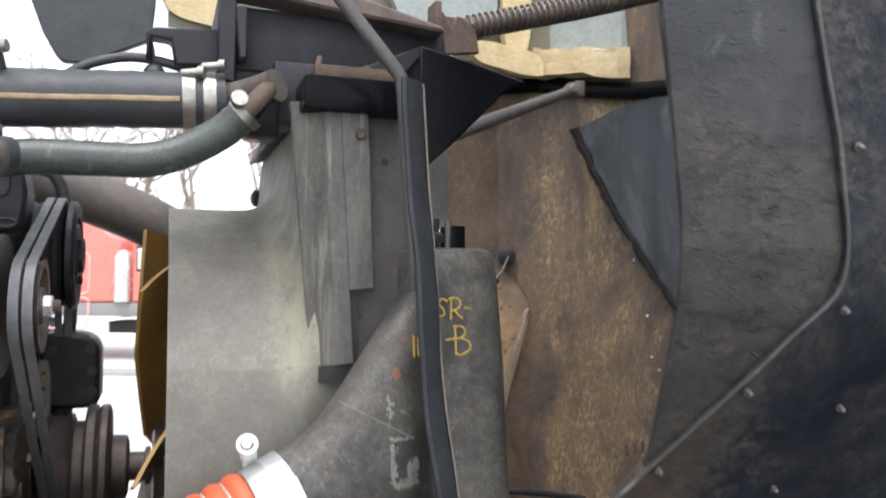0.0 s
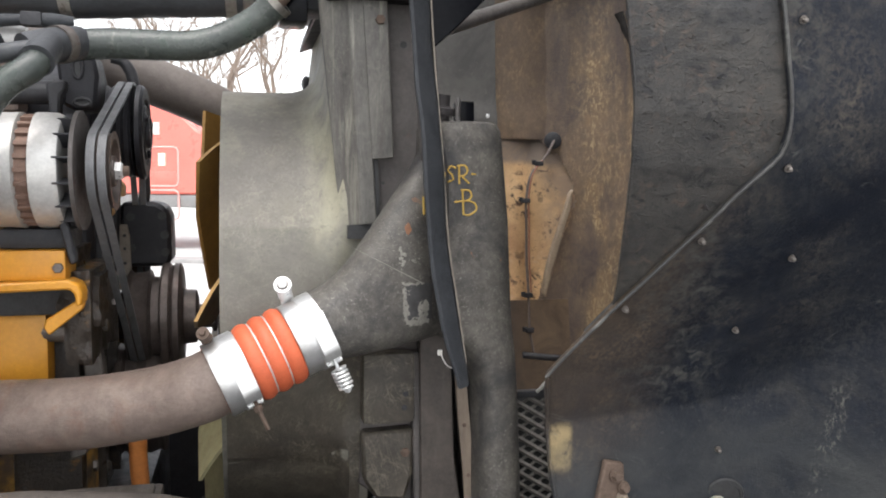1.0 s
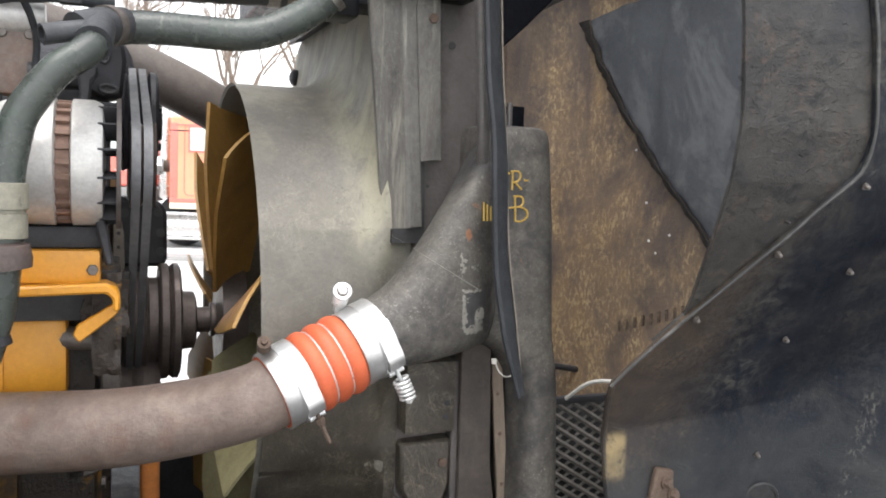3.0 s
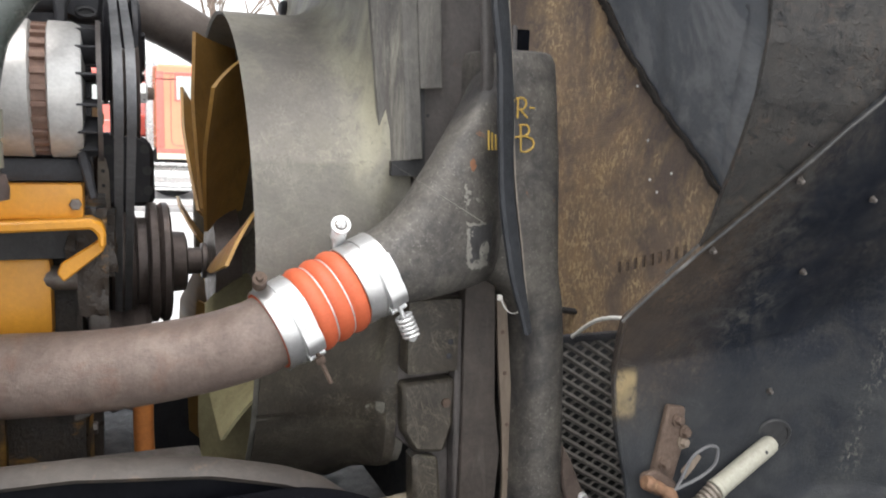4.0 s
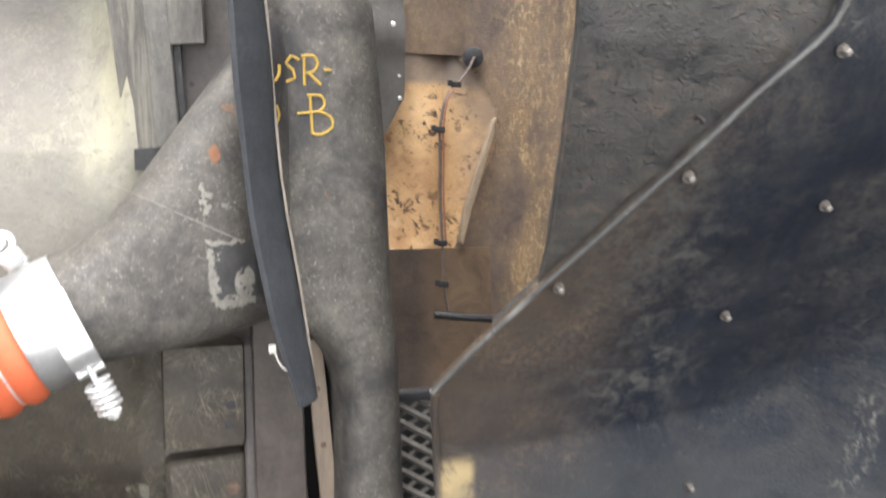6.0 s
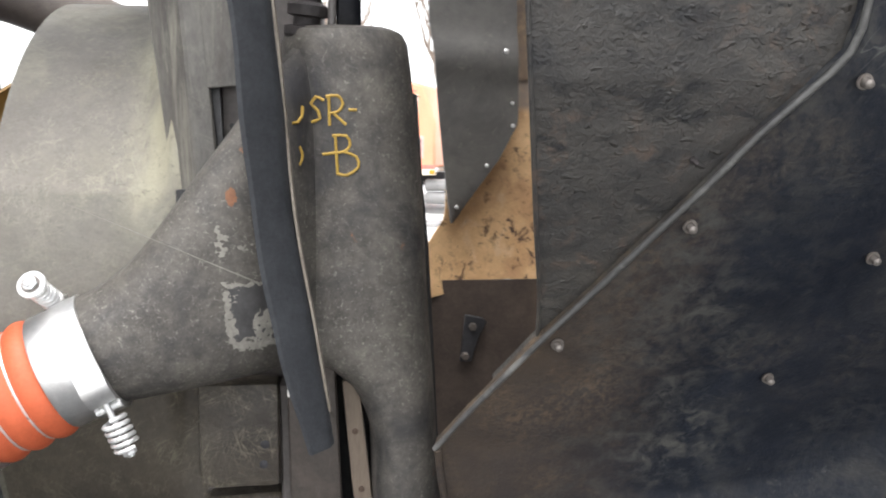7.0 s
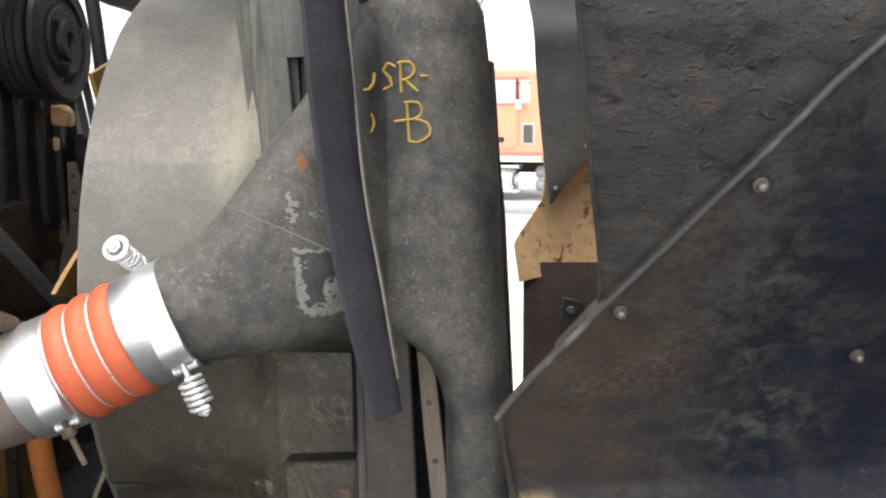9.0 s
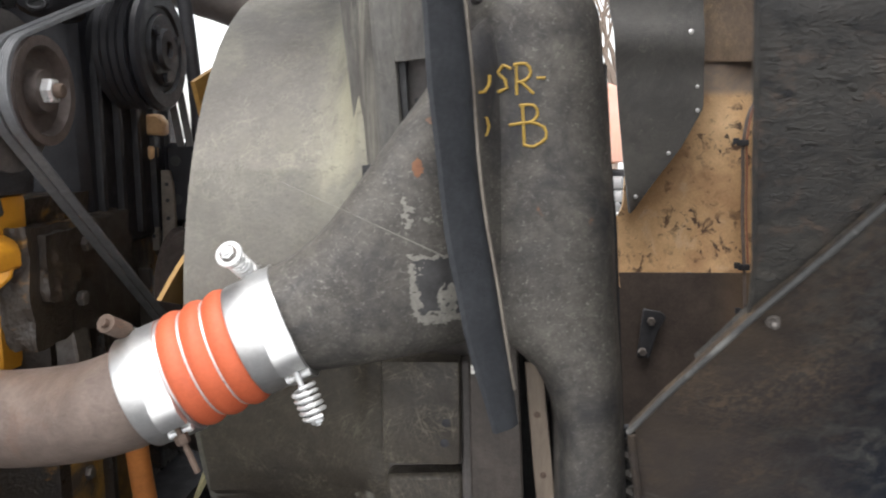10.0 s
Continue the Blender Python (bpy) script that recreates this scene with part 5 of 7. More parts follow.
def alternator():
    ob = thing("alternator", (-0.64, ALT_V, 1.40), "aluminium alternator with slotted windings and black fan", "alternator")
    c = (ALT_V, ALT_Z)
    x = (1, 0, 0)
    part("rear_housing", lathe((-0.738, *c), x, [(0, 0.055), (0.006, 0.075), (0.03, 0.086), (0.080, 0.088), (0.083, 0.083)], 40), M_ALT, ob)
    part("front_housing", lathe((-0.6375, *c), x, [(0, 0.083), (0.002, 0.088), (0.030, 0.088), (0.040, 0.083), (0.043, 0.06)], 40), M_ALT, ob)
    part("stator", lathe((-0.660, *c), x, [(0, 0.079), (0.028, 0.079)], 40), M_LAM, ob, "brown laminated stator")
    slot = box(-0.0092, 0.0092, -0.004, 0.004, -0.0035, 0.0035, 0.001)
    me = bpy.data.meshes.new("winding")
    finish(slot, False)
    slot.to_mesh(me)
    slot.free()
    me.materials.append(M_LAM)
    for k in range(26):
        w = math.pi * 2 * k / 26
        repeat("winding", me, ob, (-0.6463, ALT_V + 0.081 * math.cos(w), ALT_Z + 0.081 * math.sin(w)), Matrix.Rotation(w, 4, "X"))
    fan_part = part("cooling_fan", lathe((-0.580, *c), x, [(0, 0.02), (0, 0.092), (0.006, 0.092), (0.006, 0.02)], 40), M_FANPLATE, ob, "brown-grey dusty vaned cooling fan")
    for k in range(14):
        b = box(-0.604, -0.574, -0.0015, 0.0015, 0.055, 0.086, 0.0005)
        bmesh.ops.rotate(b, verts=b.verts, cent=(0, 0, 0), matrix=Matrix.Rotation(k * math.pi / 7, 3, "X"))
        bmesh.ops.translate(b, verts=b.verts, vec=(0, *c))
        part("vane", b, M_BLACK, fan_part)
    pulley(-0.562, -0.528, c, 0.062, 3, ob)
    nut = part("shaft_nut", hexhead((-0.535, *c), x, 0.026, 0.018), M_ZINC, ob, "bright shaft nut")
    part("shaft_tip", lathe((-0.518, *c), x, [(0, 0.0085), (0.008, 0.0085), (0.010, 0.007)], 16), M_RUST, nut, "rusty shaft tip")
    part("mounting_ear", prism([(-0.634, 1.640), (-0.606, 1.646), (-0.606, 1.630), (-0.614, 1.622), (-0.616, 1.588), (-0.628, 1.570), (-0.640, 1.575), (-0.630, 1.60)], 0.10, 0.13), M_BLACK, ob)
    part("mounting_ear", prism([(-0.610, 1.435), (-0.596, 1.435), (-0.582, 1.363), (-0.593, 1.359)], 0.03, 0.05), M_BLACK, ob)
    return ob


AC_V, AC_Z = 0.358, 1.577


def compressor():
    ob = thing("air_compressor", (-0.62, AC_V, 1.48), "black air conditioning compressor with grooved clutch pulley", "compressor")
    c = (AC_V, AC_Z)
    part("body", lathe((-0.76, *c), (1, 0, 0), [(0, 0.05), (0.01, 0.065), (0.16, 0.065), (0.17, 0.05)], 24), M_BLACK, ob)
    pulley(-0.58, -0.532, c, 0.086, 4, ob, "clutch_pulley", M_CLUTCH)
    part("clutch_plate", lathe((-0.530, *c), (1, 0, 0), [(0, 0.080), (0.004, 0.0885), (0.012, 0.0885), (0.017, 0.083), (0.017, 0.064), (0.012, 0.061), (0.012, 0.053), (0.018, 0.050), (0.018, 0.031), (0.025, 0.028), (0.025, 0.013), (0.019, 0.010), (0.019, 0.001)], 48), M_CLUTCH, ob, "sooty black stepped clutch plate")
    for k in range(3):
        w = k * 2.094 + 0.4
        part("clutch_bolt", hexhead((-0.512, AC_V + 0.041 * math.cos(w), AC_Z + 0.041 * math.sin(w)), (1, 0, 0), 0.013, 0.006), M_CLUTCH, ob)
    part("bracket", prism([(-0.632, 1.690), (-0.573, 1.698), (-0.566, 1.66), (-0.572, 1.606), (-0.60, 1.600), (-0.624, 1.612)], 0.165, 0.25, bevel=0.006), M_CLUTCH, ob)
    for hu, hz, ru, rz in ((-0.598, 1.672, 0.0075, 0.017), (-0.592, 1.616, 0.012, 0.006)):
        rim = [(hu + ru * math.cos(w), 0.163, hz + rz * math.sin(w)) for w in span(0, 2 * math.pi, 24)]
        part("slot_rim", tube(rim, 0.0028, 8, 0.003, cap=False), M_BLACK, ob)
        part("slot", sheet(lambda w, r: (hu + ru * r * math.cos(w), 0.1638, hz + rz * r * math.sin(w)), span(0, 2 * math.pi, 24), span(0.02, 1.0, 2), 0.0006), M_CORE_AND_SHADE, ob, "dark oval slot")
    return ob


def belt(points, u, width, label):
    """A ribbed belt round points of (v, z) at one u."""
    loop = [*points, points[0]]
    m = len(points)
    cv, cz = sum(p[0] for p in points) / m, sum(p[1] for p in points) / m
    ob = thing("drive_belt", (u, cv, cz), label, "belt", "drive belts on the engine front")

    def strip(x0, x1, low, high):
        rings = []
        for v, z in loop:
            d = Vector((v - cv, z - cz)).normalized()
            rings.append([(x0, v + d.x * low, z + d.y * low), (x1, v + d.x * low, z + d.y * low), (x1, v + d.x * high, z + d.y * high), (x0, v + d.x * high, z + d.y * high)])
        return loft(rings, False)
    part("band", strip(u, u + width, 0.0, 0.0045), M_BELT, ob)
    for k in range(4):
        a = u + width * (k + 0.16) / 4
        part("rib", strip(a, a + width * 0.17, 0.0042, 0.006), M_BELT, ob)
    return ob


def arc(c, r, a0, a1, n=12):
    return [(c[0] + r * math.cos(radians(a0 + (a1 - a0) * k / n)), c[1] + r * math.sin(radians(a0 + (a1 - a0) * k / n))) for k in range(n + 1)]


CRANK = (0.49, 1.03)


def belts():
    for u in (-0.561, -0.545):
        belt(arc((AC_V, AC_Z), 0.088, 5, 114) + arc((ALT_V, ALT_Z), 0.062, 114, 232) + arc((RING_V, RING_Z - 0.02), 0.097, 232, 365), u, 0.012, "grey-black ribbed belt round alternator, compressor and fan drive")


def engine():
    ob = thing("engine_block", (-1.0, RING_V, 0.72), "yellow diesel engine block grimed with oil", "engine")
    part("block", box(-1.7, -0.74, 0.26, 0.78, 0.8, 1.42, 0.02), M_YELLOW_DIRTY, ob)
    part("cylinder_head", box(-1.7, -0.75, 0.28, 0.76, 1.42, 1.60, 0.02), M_BLACK, ob)
    part("valve_cover", box(-1.7, -0.78, 0.32, 0.72, 1.60, 1.70, 0.03), M_BLACK, ob)
    part("front_cover", prism([(0.24, 0.85), (0.76, 0.85), (0.80, 1.2), (0.70, 1.50), (0.34, 1.50), (0.20, 1.2)], -0.74, -0.67, "u", 0.012), M_CLUTCH, ob, "black oily front cover")
    for k in range(9):
        w = k * 2 * math.pi / 9
        part("cover_bolt", hexhead((-0.67, 0.5 + 0.22 * math.cos(w), 1.17 + 0.26 * math.sin(w)), (1, 0, 0), 0.018, 0.01), M_DULL, ob)
    part("side_cover", box(-1.6, -0.646, 0.12, 0.28, 1.15, 1.272, 0.012), M_YELLOW, ob, "bright yellow side cover")
    part("cover_seam", box(-0.739, -0.731, 0.115, 0.13, 1.155, 1.268, 0.002), M_YELLOW, ob)
    part("cover_seam", box(-0.754, -0.748, 0.117, 0.13, 1.155, 1.262, 0.002), M_YELLOW, ob)
    # black slab put in for the shade between bracket and cover
    part("pocket_wall", box(-1.6, -0.59, 0.10, 0.14, 1.272, 1.336, 0.004), M_CORE_AND_SHADE, ob, "black slab for the shade in the gap above the cover")
    part("post", box(-0.620, -0.593, 0.19, 0.22, 1.10, 1.222, 0.004), M_PLATE_DARK, ob, "brown steel post beside the cover")
    part("drain_cap", lathe((-0.592, 0.2, 1.163), (0.5, -1, 0), [(-0.02, 0.017), (0.0, 0.017), (0.006, 0.012)], 16), M_YELLOW, ob)
    part("lower_casting", box(-1.2, -0.60, 0.18, 0.36, 0.86, 1.06, 0.02), M_YELLOW_DIRTY, ob)
    part("oil_cooler", box(-1.3, -0.75, 0.10, 0.26, 0.88, 1.08, 0.02), M_YELLOW_DIRTY, ob)
    crank = part("crank_pulley", lathe((-0.60, *CRANK), (1, 0, 0), [(0, 0.09), (0.01, 0.115), (0.02, 0.108), (0.03, 0.115), (0.05, 0.108), (0.07, 0.115), (0.09, 0.108), (0.1, 0.112), (0.1, 0.04), (0.11, 0.03)], 40), M_PULLEY, ob)
    part("crank_bolt", hexhead((-0.49, *CRANK), (1, 0, 0), 0.03, 0.015), M_DULL, crank)
    part("gear_housing", box(-0.72, -0.605, 0.16, 0.78, 0.86, 1.30, 0.02), M_OILY, ob, "oil-caked yellow gear housing")
    for k, (v, z) in enumerate(((0.20, 1.26), (0.34, 1.265), (0.50, 1.26), (0.66, 1.262), (0.20, 1.12), (0.22, 0.98), (0.36, 0.93))):
        part("housing_bolt", hexhead((-0.605, v, z), (1, 0, 0), 0.018, 0.012), M_DULL, ob)
    for v in (0.27, 0.43, 0.59):
        part("housing_rib", box(-0.61, -0.585, v - 0.008, v + 0.008, 0.90, 1.24, 0.005), M_OILY, ob)
    part("oil_pan", box(-1.5, -0.52, 0.22, 0.78, 0.55, 0.88, 0.03), M_BLACK, ob, "black oil pan")
    part("timing_case", prism([(0.28, 1.28), (0.62, 1.28), (0.60, 1.62), (0.44, 1.72), (0.26, 1.66)], -0.72, -0.60, "u", 0.012), M_CLUTCH, ob)
    for k in range(5):
        part("case_rib", box(-0.61, -0.59, 0.30 + 0.06 * k, 0.312 + 0.06 * k, 1.30, 1.58, 0.003), M_BLACK, ob)
    return ob


def alternator_bracket():
    ob = thing("alternator_bracket", (-0.65, 0.1, 1.24), "bright yellow pressed steel alternator bracket", "bracket")
    part("shelf", box(-0.80, -0.600, 0.035, 0.12, 1.335, 1.382, 0.006), M_YELLOW, ob)
    part("shelf_back", lumpy(-0.80, -0.605, 0.12, 0.30, 1.32, 1.375, 0.010), M_OILY, ob, "oil-soaked back of the shelf")
    part("lip", prism([(-0.83, 1.330), (-0.592, 1.338), (-0.578, 1.331), (-0.574, 1.318), (-0.574, 1.300), (-0.583, 1.298), (-0.584, 1.316), (-0.592, 1.324), (-0.83, 1.316)], 0.012, 0.062, bevel=0.003), M_YELLOW, ob)
    part("web", prism([(-0.574, 1.302), (-0.578, 1.290), (-0.6276, 1.250), (-0.636, 1.262), (-0.630, 1.276), (-0.592, 1.300), (-0.584, 1.306)], 0.040, 0.047, bevel=0.002), M_YELLOW, ob)
    part("saddle", box(-0.70, -0.59, 0.05, 0.13, 1.382, 1.415, 0.01), M_BLACK, ob, "black alternator saddle")
    part("adjuster", lumpy(-0.612, -0.572, 0.07, 0.34, 1.19, 1.345, 0.014), M_OILY, ob, "oil-caked adjuster casting")
    part("adjuster", lumpy(-0.63, -0.56, 0.09, 0.16, 1.25, 1.335, 0.012), M_OILY, ob, "oil-caked adjuster casting")
    for v, z in ((0.20, 1.31), (0.18, 1.24), (0.29, 1.26)):
        part("bolt", hexhead((-0.572, v, z), (1, 0, 0), 0.018, 0.009), M_DULL, ob)
    part("bolt", hexhead((-0.61, 0.034, 1.355), (0, -1, 0), 0.014, 0.007), M_DULL, ob)
    return ob


def small_engine_parts():
    ob = thing("fuel_pump", (-0.6, 0.5, 1.30), "dark cast accessory pump with bolt holes", "pump")
    part("body", prism([(-0.585, 1.305), (-0.492, 1.305), (-0.485, 1.32), (-0.486, 1.415), (-0.498, 1.43), (-0.515, 1.44), (-0.585, 1.44)], 0.50, 0.62, bevel=0.008), M_CLUTCH, ob)
    for u, z in ((-0.565, 1.41), (-0.565, 1.345), (-0.502, 1.412), (-0.498, 1.372), (-0.497, 1.335)):
        part("bolt_hole", lathe((u, 0.4995, z), (0, -1, 0), [(-0.003, 0.009), (0.0006, 0.009), (0.0008, 0.006)], 12), M_CORE_AND_SHADE, ob)
    solo("power_steering_bracket", prism([(-0.66, 1.0), (-0.60, 1.02), (-0.57, 1.16), (-0.585, 1.28), (-0.605, 1.28), (-0.60, 1.15), (-0.64, 1.05)], 0.16, 0.20), M_DULL, "dull steel accessory brace", "bracket")
    solo("orange_hose", tube([(-0.52, 0.20, 1.09), (-0.525, 0.22, 1.0), (-0.52, 0.24, 0.88), (-0.50, 0.25, 0.75)], 0.016, 12), mat("orange_brown_hose", (0.55, 0.20, 0.05), (0.38, 0.13, 0.035), 12, 0.5), "orange-brown hose running down past the fan", "hose")
    solo("air_intake_pipe", tube([(-0.85, 0.62, 1.79), (-0.70, 0.70, 1.766), (-0.60, 0.74, 1.737), (-0.42, 0.78, 1.668), (-0.30, 0.82, 1.603), (-0.2, 0.86, 1.535)], 0.055, 32, ripple=lambda s: 0.0022 * math.exp(-((s - 0.475) / 0.004) ** 2) + 0.0015 * math.exp(-((s - 0.30) / 0.003) ** 2)), M_BIGPIPE, "large grey-brown air intake pipe behind the fan", "pipe")
    for k, (a, b, r, m) in enumerate((((-0.66, 0.14, 1.24), (-0.60, 0.12, 1.24), 0.018, M_DULL), ((-0.700, 0.15, 1.627), (-0.630, 0.15, 1.630), 0.019, M_BLACK))):
        solo("pipe_fitting", joined(tube([a, b], r, 12), hexhead(b, Vector(b) - Vector(a), r * 2, 0.012)), m, ("dull steel union on the engine side", "black pipe union behind the alternator")[k], "fitting")
    for k, (z0, z1, u, h) in enumerate(((1.455, 1.495, -0.655, 0.045), (1.405, 1.43, -0.645, 0.03))):
        solo("engine_lifting_eye", prism([(u, z0), (u + h, z0 - 0.004), (u + h * 1.1, z1 - 0.01), (u + h * 0.6, z1), (u, z1 - 0.003)], 0.55, 0.58), M_WOODY, "tan rusted lug on the engine's far side", "bracket")
    solo("accessory_plate", prism([(-0.60, 1.20), (-0.54, 1.20), (-0.545, 1.40), (-0.57, 1.42), (-0.60, 1.38)], 0.60, 0.62), M_RUST, "rusty drilled accessory plate", "bracket")
    plate = thing("drilled_plate", (-0.585, 0.49, 1.27), "brown dusty drilled steel plates beside the fan drive", "bracket")
    for k, (u0, u1) in enumerate(((-0.612, -0.592), (-0.588, -0.562))):
        leaf = part("plate", prism([(u0, 1.26), (u1, 1.26), (u1 - 0.003, 1.37), (u1 - 0.008, 1.395), (u0 + 0.004, 1.395)], 0.484, 0.492, bevel=0.001), M_COIL, plate)
        for z in (1.285, 1.315, 1.345, 1.372):
            part("hole", lathe(((u0 + u1) / 2, 0.4838, z), (0, -1, 0), [(-0.002, 0.0035), (0.0006, 0.0035)], 8), M_CORE_AND_SHADE, leaf)
    solo("tan_lug", prism([(-0.620, 1.455), (-0.572, 1.452), (-0.570, 1.475), (-0.582, 1.488), (-0.617, 1.486)], 0.475, 0.50, bevel=0.004), M_TAN, "tan varnished lug behind the compressor", "bracket")
    solo("tan_lug", prism([(-0.618, 1.415), (-0.592, 1.413), (-0.590, 1.435), (-0.616, 1.437)], 0.475, 0.50, bevel=0.004), M_TAN, "small tan varnished lug behind the compressor", "bracket")
    solo("wiring_loom", tube([(-0.60, 0.55, 1.74), (-0.58, 0.55, 1.735), (-0.556, 0.55, 1.68), (-0.541, 0.55, 1.49), (-0.544, 0.55, 1.43), (-0.545, 0.56, 1.36)], 0.012, 10), M_BLACK, "black corrugated wiring loom", "wire")


def engine_top():
    can = thing("filter_canister", (-0.815, 0.22, 1.58), "dark filter canister with a bright steel ring", "filter")
    part("body", lathe((-0.815, 0.22, 1.585), (0, 0, 1), [(0, 0.030), (0.006, 0.038), (0.075, 0.038), (0.078, 0.040), (0.125, 0.040), (0.135, 0.030)], 32), M_BLACK, can)
    part("ring", lathe((-0.815, 0.22, 1.662), (0, 0, 1), [(-0.008, 0.0395), (-0.008, 0.0425), (0.008, 0.0425), (0.008, 0.0395)], 32, False), M_ZINC, can, "bright steel ring")
    house = thing("thermostat_housing", (-0.715, 0.2, 1.69), "pale aluminium housing under the radiator hose", "housing")
    part("body", joined(lathe((-0.755, 0.20, 1.715), (1, 0, 0.02), [(0, 0.022), (0.006, 0.027), (0.06, 0.027), (0.075, 0.022)], 24)), M_ALT, house)
    part("base", box(-0.747, -0.693, 0.185, 0.25, 1.60, 1.70, 0.010), M_PIPE, house, "brown stained base casting")
    for u in (-0.738, -0.702):
        part("bolt", hexhead((u, 0.19, 1.69), (0, -1, 0), 0.013, 0.008), M_DULL, house)
    loom = thing("engine_wiring_loom", (-0.70, 0.05, 1.70), "black taped wiring loom beneath the radiator hose", "wire")
    part("sleeve", tube([(-0.95, 0.06, 1.70), (-0.767, 0.05, 1.71), (-0.70, 0.05, 1.722), (-0.64, 0.055, 1.728), (-0.585, 0.07, 1.729)], 0.0095, 12, 0.006, ripple=lambda s: 0.0022 * math.sin(s * 60) * math.sin(s * 23)), M_RUBBER, loom)
    part("branch", tube([(-0.70, 0.05, 1.722), (-0.69, 0.07, 1.70), (-0.685, 0.10, 1.67), (-0.69, 0.12, 1.62)], 0.005, 10, 0.01), M_RUBBER, loom)
    part("connector", box(-0.655, -0.625, 0.044, 0.066, 1.718, 1.739, 0.003), M_BLACK, loom)


def hoses():
    ob = thing("radiator_hose", (-0.45, 0.15, 1.75), "black rubber upper radiator hose with gold stripe", "hose")
    path = [(-1.0, 0.15, 1.785), (-0.80, 0.15, 1.787), (-0.60, 0.15, 1.79), (-0.45, 0.145, 1.798), (-0.30, 0.14, 1.806)]
    part("hose", tube(path, 0.041, 28, 0.02, ripple=lambda s: 0.0008 * math.sin(s * 180)), M_RUBBER_WORN, ob)
    part("stripe", tube([(u, v - 0.0405, z - 0.006) for u, v, z in path[1:-1]] + [(-0.365, 0.1015, 1.796)], 0.0042, 8, flat=0.6), M_GOLD, ob, "worn gold printed stripe")
    part("spigot", tube([(-0.31, 0.14, 1.805), (-0.275, 0.125, 1.812), (-0.245, 0.09, 1.818), (-0.232, 0.075, 1.822)], 0.024, 20), M_DULL, ob, "grey iron spigot")
    for k, u in enumerate((-0.351, -0.322, -0.607)):
        band = part("clamp_band", lathe((u, 0.141 if k < 2 else 0.15, 1.804 if k < 2 else 1.790), (1, -0.04, 0.04), [(-0.009, 0.0415), (-0.009, 0.0435), (0.009, 0.0435), (0.009, 0.0415)], 32, False), M_CLAMP, ob, "bright worm-drive clamp")
        part("clamp_screw", joined(lathe((u - 0.012, 0.112, 1.836 if k == 0 else 1.848), (1, -0.3, 0.1), [(0, 0.006), (0.024, 0.006), (0.024, 0.009), (0.033, 0.009)], 10)), M_CLAMP, band)
    part("nipple", tube([(-0.60, 0.13, 1.825), (-0.605, 0.12, 1.85), (-0.615, 0.115, 1.868)], 0.009, 10), M_BLACK, ob)
    solo("overflow_hose", tube([(-0.545, 0.19, 1.825), (-0.529, 0.2, 1.836), (-0.4914, 0.2, 1.860), (-0.4365, 0.2, 1.875), (-0.3795, 0.2, 1.870), (-0.3418, 0.2, 1.859), (-0.315, 0.2, 1.85)], 0.0075, 12), M_RUBBER_WORN, "thin black overflow hose arching over", "hose")
    cool = thing("coolant_hose", (-0.45, 0.1, 1.70), "dusty green-black coolant hose with tee", "hose")
    part("hose", tube([(-0.60, 0.05, 1.687), (-0.565, 0.05, 1.694), (-0.515, 0.05, 1.697), (-0.455, 0.05, 1.697), (-0.415, 0.05, 1.698), (-0.378, 0.05, 1.706), (-0.340, 0.05, 1.724), (-0.303, 0.045, 1.748), (-0.278, 0.035, 1.772)], 0.0235, 24, 0.015), M_HOSE_GREEN, cool)
    part("tee", joined(tube([(-0.628, -0.045, 1.668), (-0.604, -0.02, 1.680), (-0.575, 0.045, 1.695)], 0.025, 18), tube([(-0.604, -0.02, 1.682), (-0.608, -0.07, 1.652)], 0.0235, 18), lathe((-0.605, -0.05, 1.674), (-0.064, -0.026, -0.018), [(0, 0.013), (0.03, 0.0128), (0.068, 0.0132), (0.068, 0.0095), (0.04, 0.009)], 20)), M_RUBBER_WORN, cool, "black rubber tee with an open stub")
    part("branch", tube([(-0.606, -0.055, 1.660), (-0.6155, -0.076, 1.641), (-0.645, -0.085, 1.618), (-0.669, -0.087, 1.588), (-0.689, -0.088, 1.555), (-0.699, -0.088, 1.515), (-0.704, -0.088, 1.486), (-0.706, -0.087, 1.443), (-0.709, -0.085, 1.385), (-0.715, -0.08, 1.326), (-0.734, -0.07, 1.252), (-0.765, -0.06, 1.18)], lambda s: 0.0195 + 0.003 * min(1.0, s * 3.5) - 0.0015 * min(1.0, max(0.0, s - 0.32) * 9), 24, 0.012), M_HOSE_GREEN, cool)
    beige = mat("dusty_beige_clamp", (0.30, 0.285, 0.22), (0.16, 0.15, 0.12), 20, 0.6, stain=((0.05, 0.045, 0.04), 22, 0.6, 0.7))
    part("sleeve", lathe((-0.706, -0.087, 1.442), (0, 0, 1), [(-0.034, 0.0225), (-0.033, 0.026), (-0.004, 0.026), (-0.003, 0.024), (0.001, 0.024), (0.002, 0.0272), (0.033, 0.0272), (0.034, 0.0225)], 28), beige, cool, "dusty beige double clamp")
    part("rubber_collar", lathe((-0.708, -0.085, 1.386), (-0.1, 0, 1), [(-0.017, 0.023), (-0.016, 0.031), (-0.004, 0.033), (0.012, 0.031), (0.014, 0.026), (0.018, 0.023)], 28), mat("dusty_brown_rubber", (0.13, 0.092, 0.08), (0.06, 0.048, 0.044), 24, 0.6), cool, "swollen brown rubber collar")
    part("lower_clamp", lathe((-0.726, -0.074, 1.28), (-0.3, 0.1, 1), [(-0.012, 0.0225), (-0.011, 0.0255), (0.011, 0.0255), (0.012, 0.0225)], 28), M_BLACK, cool)
